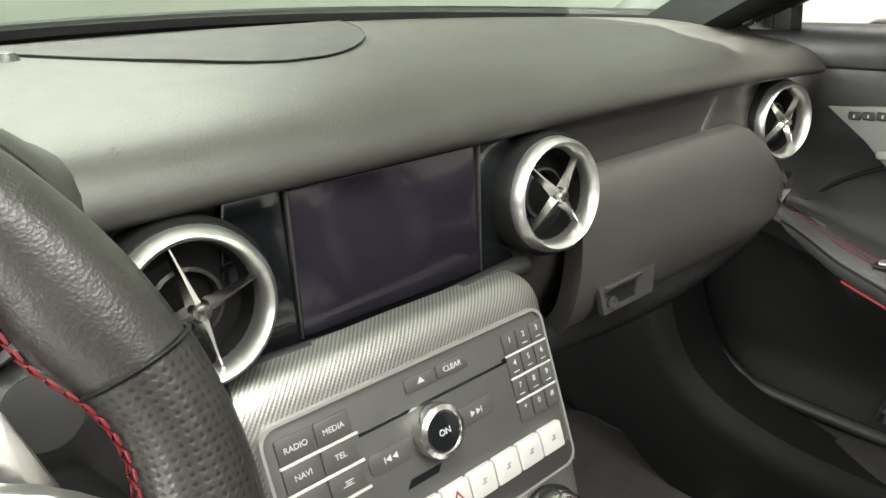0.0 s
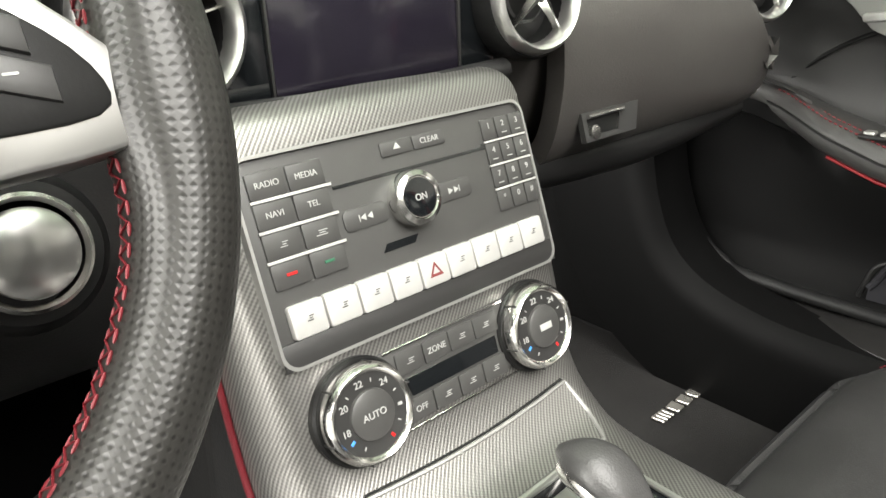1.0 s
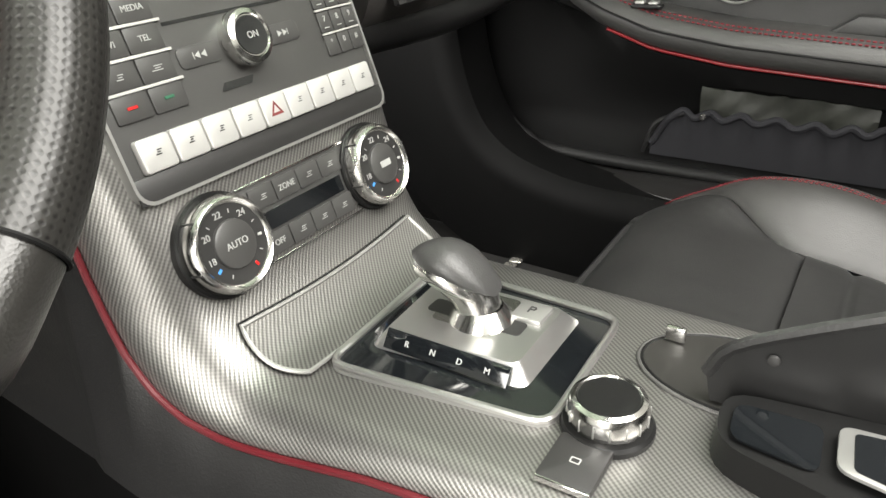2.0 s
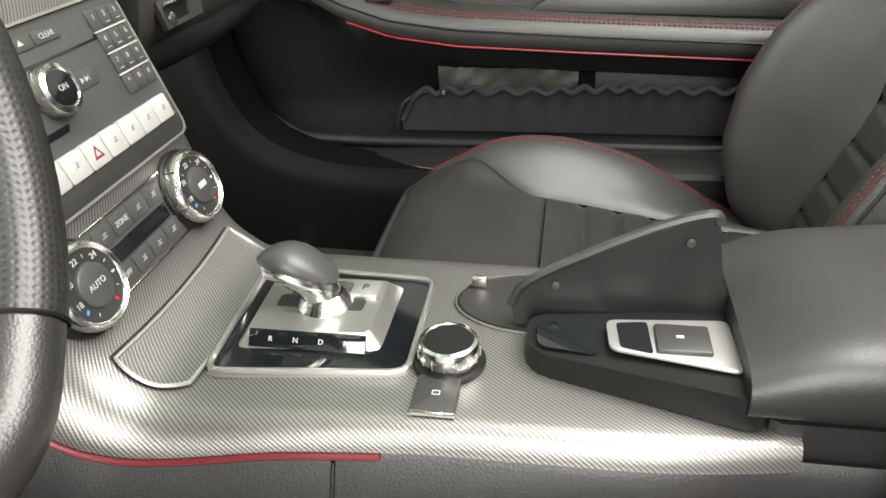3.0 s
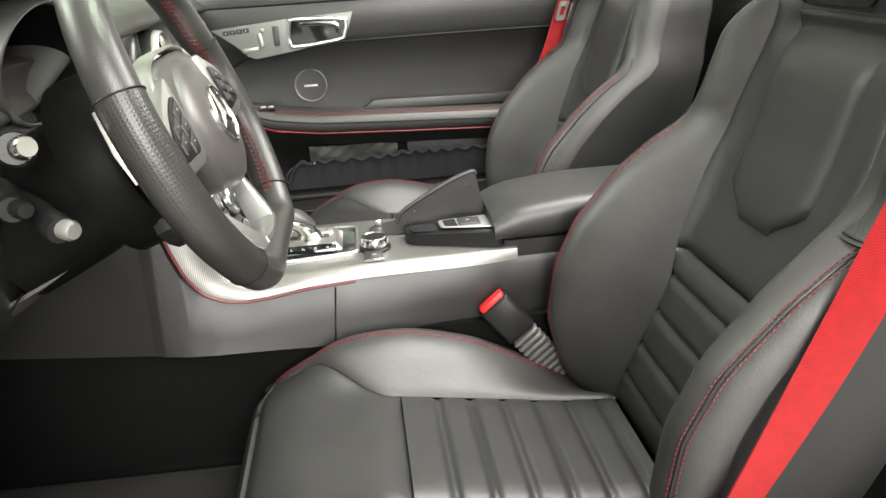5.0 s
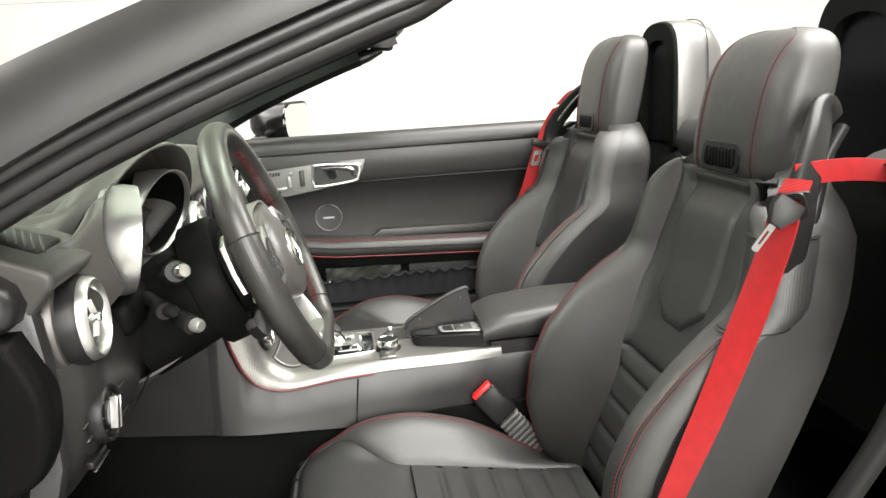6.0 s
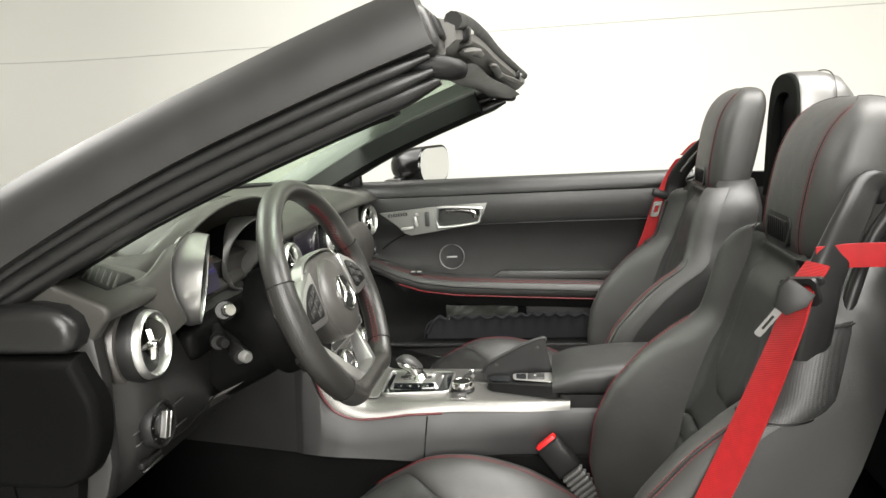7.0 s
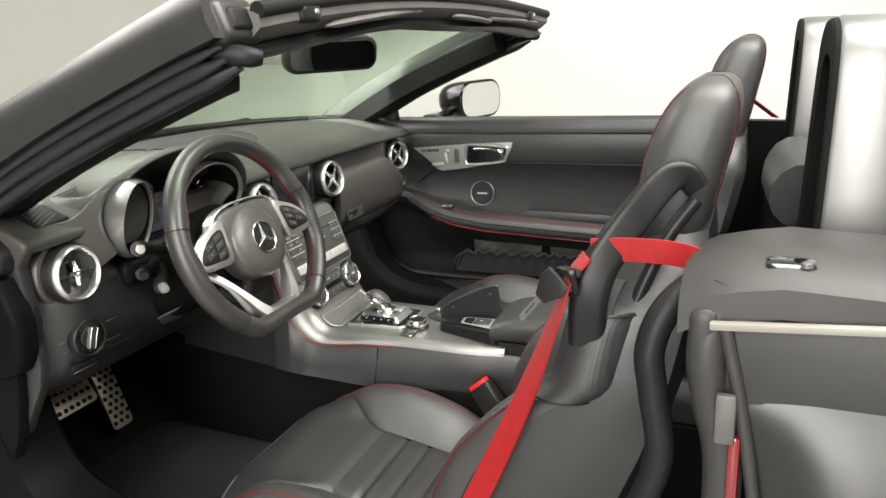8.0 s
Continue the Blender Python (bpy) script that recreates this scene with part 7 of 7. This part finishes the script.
wsw = part("window_switch", rbox((0.722, -0.125, door_rest(-0.125) + 0.010), (0.020, 0.044, 0.006), 0.002, 2), PLASTIC, door, "window switch")
for k in (-1, 1):
    part("switch_rocker", rbox((0.721, -0.125 + 0.010 * k, door_rest(-0.125) + 0.0145), (0.014, 0.014, 0.005), 0.002, 2), SILVER, wsw, "silver rocker")

part("panel_seam", tube(spline([(0.756, 0.01, 0.745), (0.746, -0.04, 0.785), (0.735, -0.11, 0.818), (0.728, -0.22, 0.834), (0.7255, -0.5, 0.840), (0.7255, -0.97, 0.840)], 8), 0.0032, 8), RUBBER, door, "piped panel seam")

# silver control plate
plate_pts = [(-0.020, 0.886), (-0.20, 0.902), (-0.362, 0.909), (-0.350, 0.872), (-0.325, 0.846), (-0.22, 0.826), (-0.118, 0.812), (-0.098, 0.820), (-0.07, 0.848)]
cp = part("control_plate", prism(plate_pts, (0.7135, 0, 0), (0, 1, 0), (0.0, 0, 1), (-0.006, 0, 0), 0.002), PLATE, door, "satin silver control plate")
X0 = 0.7070
hz = [(p.x, p.y) for p in spline([(-0.204, -0.020, 0), (-0.222, -0.030, 0), (-0.322, -0.020, 0), (-0.338, -0.006, 0), (-0.343, 0.018, 0), (-0.330, 0.029, 0), (-0.220, 0.034, 0), (-0.207, 0.022, 0)], 4, closed=True)]
part("handle_bezel", tube([V(X0 + 0.001, a, 0.866 + b) for a, b in hz], 0.0052, 8, closed=True), VENT_SILVER, cp, "rounded bright handle bezel")
part("handle_pocket", prism(hz, (X0 + 0.0010, 0, 0.866), (0, 1, 0), (0.0, 0, 1), (-0.0015, 0, 0)), GLOSS, cp, "dark handle pocket")
part("door_handle", tube(spline([(X0 - 0.004, -0.235, 0.888), (X0 - 0.009, -0.28, 0.888), (X0 - 0.009, -0.318, 0.880), (X0 - 0.004, -0.325, 0.862)], 5), 0.006, 10, flat=1.4), CHROME, cp, "bright pull handle")
for k in range(4):
    key = part("memory_key", rbox((X0 - 0.001, -0.055 - 0.016 * k, 0.878 + 0.0012 * k), (0.004, 0.0145, 0.010), 0.0015, 1), PLASTIC_GREY, cp, "dark memory key")
    part("symbol", rbox((X0 - 0.0033, -0.055 - 0.016 * k, 0.878 + 0.0012 * k), (0.0006, 0.002, 0.004), 0.0002, 1), WHITE, key)
part("seat_key", rbox((X0 - 0.003, -0.108, 0.836), (0.008, 0.042, 0.011), 0.004, 2, Matrix.Rotation(radians(-6), 4, "X")), SILVER, cp, "seat-shaped base switch")
part("seat_key", rbox((X0 - 0.003, -0.136, 0.857), (0.008, 0.011, 0.034), 0.004, 2, Matrix.Rotation(radians(-10), 4, "X")), SILVER, cp, "seat-shaped back switch")
part("seat_key", rbox((X0 - 0.003, -0.142, 0.880), (0.008, 0.012, 0.010), 0.004, 2), SILVER, cp, "seat-shaped head switch")
part("heater_key", rbox((X0 - 0.002, -0.173, 0.864), (0.006, 0.014, 0.046), 0.002, 2), PLASTIC_GREY, cp, "dark heater key")

# loudspeaker grille in the dished panel
spk = part("speaker_grille", lathe([(0.040, -0.012), (0.040, 0.002), (0.038, 0.005), (0.034, 0.0045), (0, 0.006)], (0.7605, -0.238, 0.732), (-1, 0, 0.12), 44), PLASTIC, door, "round loudspeaker cover")
part("grille_ring", lathe([(0.0408, 0.0), (0.0415, 0.0045), (0.0398, 0.0065), (0.0378, 0.0045)], (0.7605, -0.238, 0.732), (-1, 0, 0.12), 44), SILVER, spk, "thin bright ring")
part("name_bar", rbox((0.7545, -0.238, 0.732), (0.0015, 0.034, 0.005), 0.0004, 1), WHITE, spk, "small pale name bar")

# map pocket with gathered elastic
rows = []
for k in range(121):
    t = k / 120
    y = -0.150 - 0.62 * t
    wob = 0.0045 * math.sin(t * 95 + 1.5 * math.sin(t * 11))
    top = 0.538 + 0.003 * math.sin(t * 6) + 0.010 * smooth(t, 0.35, 0.6) + 0.9 * wob - 0.05 * smooth(-t, -0.05, 0.0)
    rows.append([V(0.716 + wob * q, y, 0.470 + (top - 0.470) * h) for h, q in ((0, 0.0), (0.25, 0.1), (0.5, 0.3), (0.75, 0.6), (0.90, 1.0), (1.0, 0.8))])
part("map_pocket", thick(skin(rows), 0.005, (-1, 0, 0)), NET, door, "gathered elastic map pocket")
part("pocket_elastic", tube([r[-1] + V(-0.002, 0, 0) for r in rows], 0.0055, 8), NET, door, "ruched elastic edge")
part("pocket_edge", tube(spline([(0.716, -0.14, 0.472), (0.714, -0.145, 0.49), (0.714, -0.158, 0.522), (0.716, -0.20, 0.541)], 6), 0.004, 8), RUBBER, door)
part("door_seal", tube(spline([(0.716, 0.175, 0.80), (0.716, 0.155, 0.62), (0.713, 0.115, 0.52), (0.713, 0.06, 0.470), (0.713, -0.02, 0.452), (0.713, -0.4, 0.448), (0.713, -0.96, 0.444)], 8), 0.010, 10), RUBBER, door, "black door seal")
sleeve = thing("document_sleeve", (0.735, -0.33, 0.55), "crumpled clear plastic sleeve in the door pocket", "document sleeve")
rows = []
for k in range(25):
    t = k / 24
    rows.append([V(0.726 + 0.003 * math.sin(9 * t + 5 * h) + 0.0025 * math.sin(31 * t - 17 * h) + 0.0015 * math.sin(53 * t + 29 * h), -0.215 - 0.23 * t, 0.49 + (0.090 - 0.003 * math.sin(7 * t)) * h) for h in np.linspace(0, 1, 9)])
part("sheet", thick(skin(rows), 0.004, (-1, 0, 0)), POUCH, sleeve)
part("pocket_board", prism([(-0.472, 0.49), (-0.472, 0.592), (-0.86, 0.586), (-0.86, 0.49)], (0.738, 0, 0), (0, 1, 0), (0, 0, 1), (-0.006, 0, 0), 0.002), SOFT_LOW, door, "grey board behind the pocket")
part("press_stud", lathe([(0.005, 0.0), (0.004, 0.003), (0, 0.0035)], (0.708, -0.224, 0.540), (-1, 0, 0), 14), CHROME, door, "bright press stud")

# triangular tweeter cover in the door's front corner
tw = thing("tweeter_cover", (0.70, 0.09, 0.98), "dark triangular mesh tweeter cover", "tweeter cover")
part("cover", prism([(0.20, 0.978), (0.03, 0.978), (0.035, 1.045), (0.06, 1.055)], (0.72, 0, 0), (0, 1, 0), (0, 0, 1), (-0.03, 0, 0), 0.004), PLASTIC, tw)
for k in range(9):
    part("mesh_rib", rbox((0.689, 0.055 + 0.011 * k, 1.005), (0.002, 0.003, 0.05 - 0.004 * k), 0.0006, 1), PLASTIC_GREY, tw)

# ---- rear of the cabin ----
rear = thing("rear_cabin_trim", (0, -1.3, 0.9), "black carpeted trim behind the seats", "rear trim")
shelf = [[V(x, y, z) for x in np.linspace(-0.70, 0.72, 12)] for y, z in ((-1.07, 0.55), (-1.08, 0.86), (-1.10, 0.90), (-1.14, 0.925), (-1.30, 0.935), (-1.44, 0.92))]
part("shelf", thick(skin(shelf), 0.02), CARPET, rear)
part("bulge", tube(spline([(-0.16, -1.13, 0.955), (0.0, -1.12, 0.958), (0.16, -1.13, 0.955)], 6), 0.055, 14), LEATHER_DARK, rear, "padded centre roll")
for s, y0 in ((-1, -1.06), (1, -0.95)):
    part("quarter_trim", prism([(y0, 0.45), (y0, 0.955), (y0 - 0.05, 0.975), (-1.35, 0.965), (-1.35, 0.45)], (0.705 * s if s > 0 else -0.66, 0, 0), (0, 1, 0), (0, 0, 1), (0.05 * s, 0, 0), 0.01), SHADED_PLASTIC, rear, "smooth quarter trim")


def hoop(x, label):
    """A roll-over hoop: padded black front, silver shell behind."""
    DY = 0.02
    h = thing("roll_hoop", (x, -1.15, 0.93), label, "roll hoop", "roll hoops")
    def outline(w, top):
        return [(p.x, p.y) for p in spline([(-w, 0.93, 0), (-w * 0.97, 1.05, 0), (-w * 0.86, top - 0.065, 0), (-w * 0.60, top - 0.014, 0), (0, top, 0), (w * 0.60, top - 0.014, 0), (w * 0.86, top - 0.065, 0), (w * 0.97, 1.05, 0), (w, 0.93, 0)], 5)]
    o, i = outline(0.125, 1.236), outline(0.088, 1.190)
    def ring(pts, y, k=1.0, dz=0.0):
        return [V(x + a * k, y + DY - 0.10 * (b - 0.93) * 0.25, b + dz) for a, b in pts]
    part("padding", skin([ring(i, -1.163), ring(i, -1.139, 1.02), ring(o, -1.136, 0.96, -0.005), ring(o, -1.139, 0.985, -0.002), ring(o, -1.146, 0.99, -0.002), ring(i, -1.168)], close_v=True), PILLAR, h, "black padded front")
    part("mesh_panel", skin([ring(i, -1.160), [V(x, -1.165 + DY, b) for a, b in i]]), NET, h, "dark mesh panel")
    part("shell", skin([ring(o, -1.1445, 0.995, -0.001), ring(o, -1.149, 1.012, 0.001), ring(o, -1.205, 1.01), ring(o, -1.245, 0.94, -0.012), ring(o, -1.275, 0.75, -0.045), [V(x, -1.285 + DY, min(b, 1.12)) for a, b in o]]), HOOP_SILVER, h, "silver rear shell")
    # Added dark tube that draws the shell's outline against the bright wall.
    part("shell_edge", tube(ring(o, -1.222, 1.0, 0.001), 0.0016, 6), PLASTIC_GREY, h, "dark line drawn along the rear outline")


hoop(-0.37, "black padded roll hoop with silver shell behind the driver")
hoop(0.385, "black padded roll hoop with silver shell behind the passenger")

# driver-side rear jamb seen past the seat
PANEL_GREY = surface("flat_grey_panel", (0.024, 0.0235, 0.0225), 0.5, spec=0.35, var=0.15, blotch=8)
jamb = thing("rear_door_jamb", (-0.72, -1.1, 0.7), "black rear door jamb with seals and latch", "door jamb")
rows = []
for y, z0 in ((-0.985, 0.985), (-1.005, 0.996), (-1.04, 1.004), (-1.08, 1.010), (-1.2, 1.004), (-1.45, 0.985)):
    rows.append([V(-0.745, y, z0 - 0.045), V(-0.742, y, z0 - 0.016), V(-0.725, y, z0 - 0.004), V(-0.66, y, z0 + 0.004), V(-0.56, y - 0.01, z0 - 0.002), V(-0.50, y - 0.02, z0 - 0.03)])
part("top_cover", thick(skin(rows), 0.012), DUSTY, jamb, "dusty grey top cover")
part("finisher", rbox((-0.754, -1.245, 0.972), (0.010, 0.46, 0.008), 0.002, 2, Matrix.Rotation(radians(-4), 4, "X")), surface("pale_strip", (0.20, 0.19, 0.165), 0.55), jamb, "pale finishing strip")
part("jamb_panel", rbox((-0.735, -1.26, 0.915), (0.03, 0.46, 0.10), 0.012, 2), PANEL_GREY, jamb, "grey panel")
rows, lip = [], []
for z, out in [(p.x, p.y) for p in spline([(a, b, 0) for a, b in ((0.885, 0.0), (0.865, 0.012), (0.83, 0.026), (0.77, 0.042), (0.69, 0.056), (0.58, 0.064), (0.45, 0.060))], 4)]:
    ye = interp(z, [0.45, 0.82, 0.96], [-1.125, -1.064, -1.038])
    rows.append([V(-0.748 - out * smooth(ye - y, -0.01, 0.06), y, z) for y in np.linspace(ye, -1.5, 14)])
    lip.append(V(-0.750, ye + 0.006, z))
part("wing_flank", thick(skin(rows), 0.01, (-1, 0, 0)), FLANK, jamb, "black body flank")
part("wing_lip", tube(spline([(-0.748, -1.030, 0.955)] + lip, 4), 0.007, 10), DUSTY, jamb, "dull grey flange")
# Dark block stands for a hole's shade, the small dome for its highlight.
part("cover_slot", rbox((-0.700, -1.085, 1.006), (0.03, 0.045, 0.010), 0.004, 2), GLOSS, jamb, "dark block for a shaded slot")
part("slot_glint", lathe([(0, 0.006), (0.005, 0.004), (0.006, 0)], (-0.712, -1.098, 1.008), (0, 0, 1), 14), BARE, jamb, "small metal-coloured piece")
part("latch_post", tube(spline([(-0.715, -1.030, 0.985), (-0.735, -1.014, 0.93), (-0.735, -1.02, 0.87), (-0.735, -1.035, 0.80), (-0.735, -1.035, 0.66)], 6), 0.020, 12), DUSTY, jamb)
part("latch_block", rbox((-0.735, -1.010, 0.945), (0.034, 0.030, 0.05), 0.012, 3), DUSTY, jamb, "dusty latch cover")
part("striker", rbox((-0.758, -1.035, 0.86), (0.010, 0.020, 0.055), 0.004, 2), BARE, jamb, "bare metal striker")
part("seal", tube(spline([(-0.66, -1.02, 0.985), (-0.705, -0.975, 0.955), (-0.722, -0.957, 0.91), (-0.725, -0.962, 0.86), (-0.725, -0.97, 0.78), (-0.725, -0.935, 0.68), (-0.72, -0.88, 0.58), (-0.71, -0.82, 0.47)], 8), 0.016, 12), RUBBER, jamb, "soft black door seal")
part("tail_reflector", rbox((-0.752, -1.045, 0.80), (0.012, 0.012, 0.08), 0.004, 2), LENS_RED, jamb, "dark red reflector")
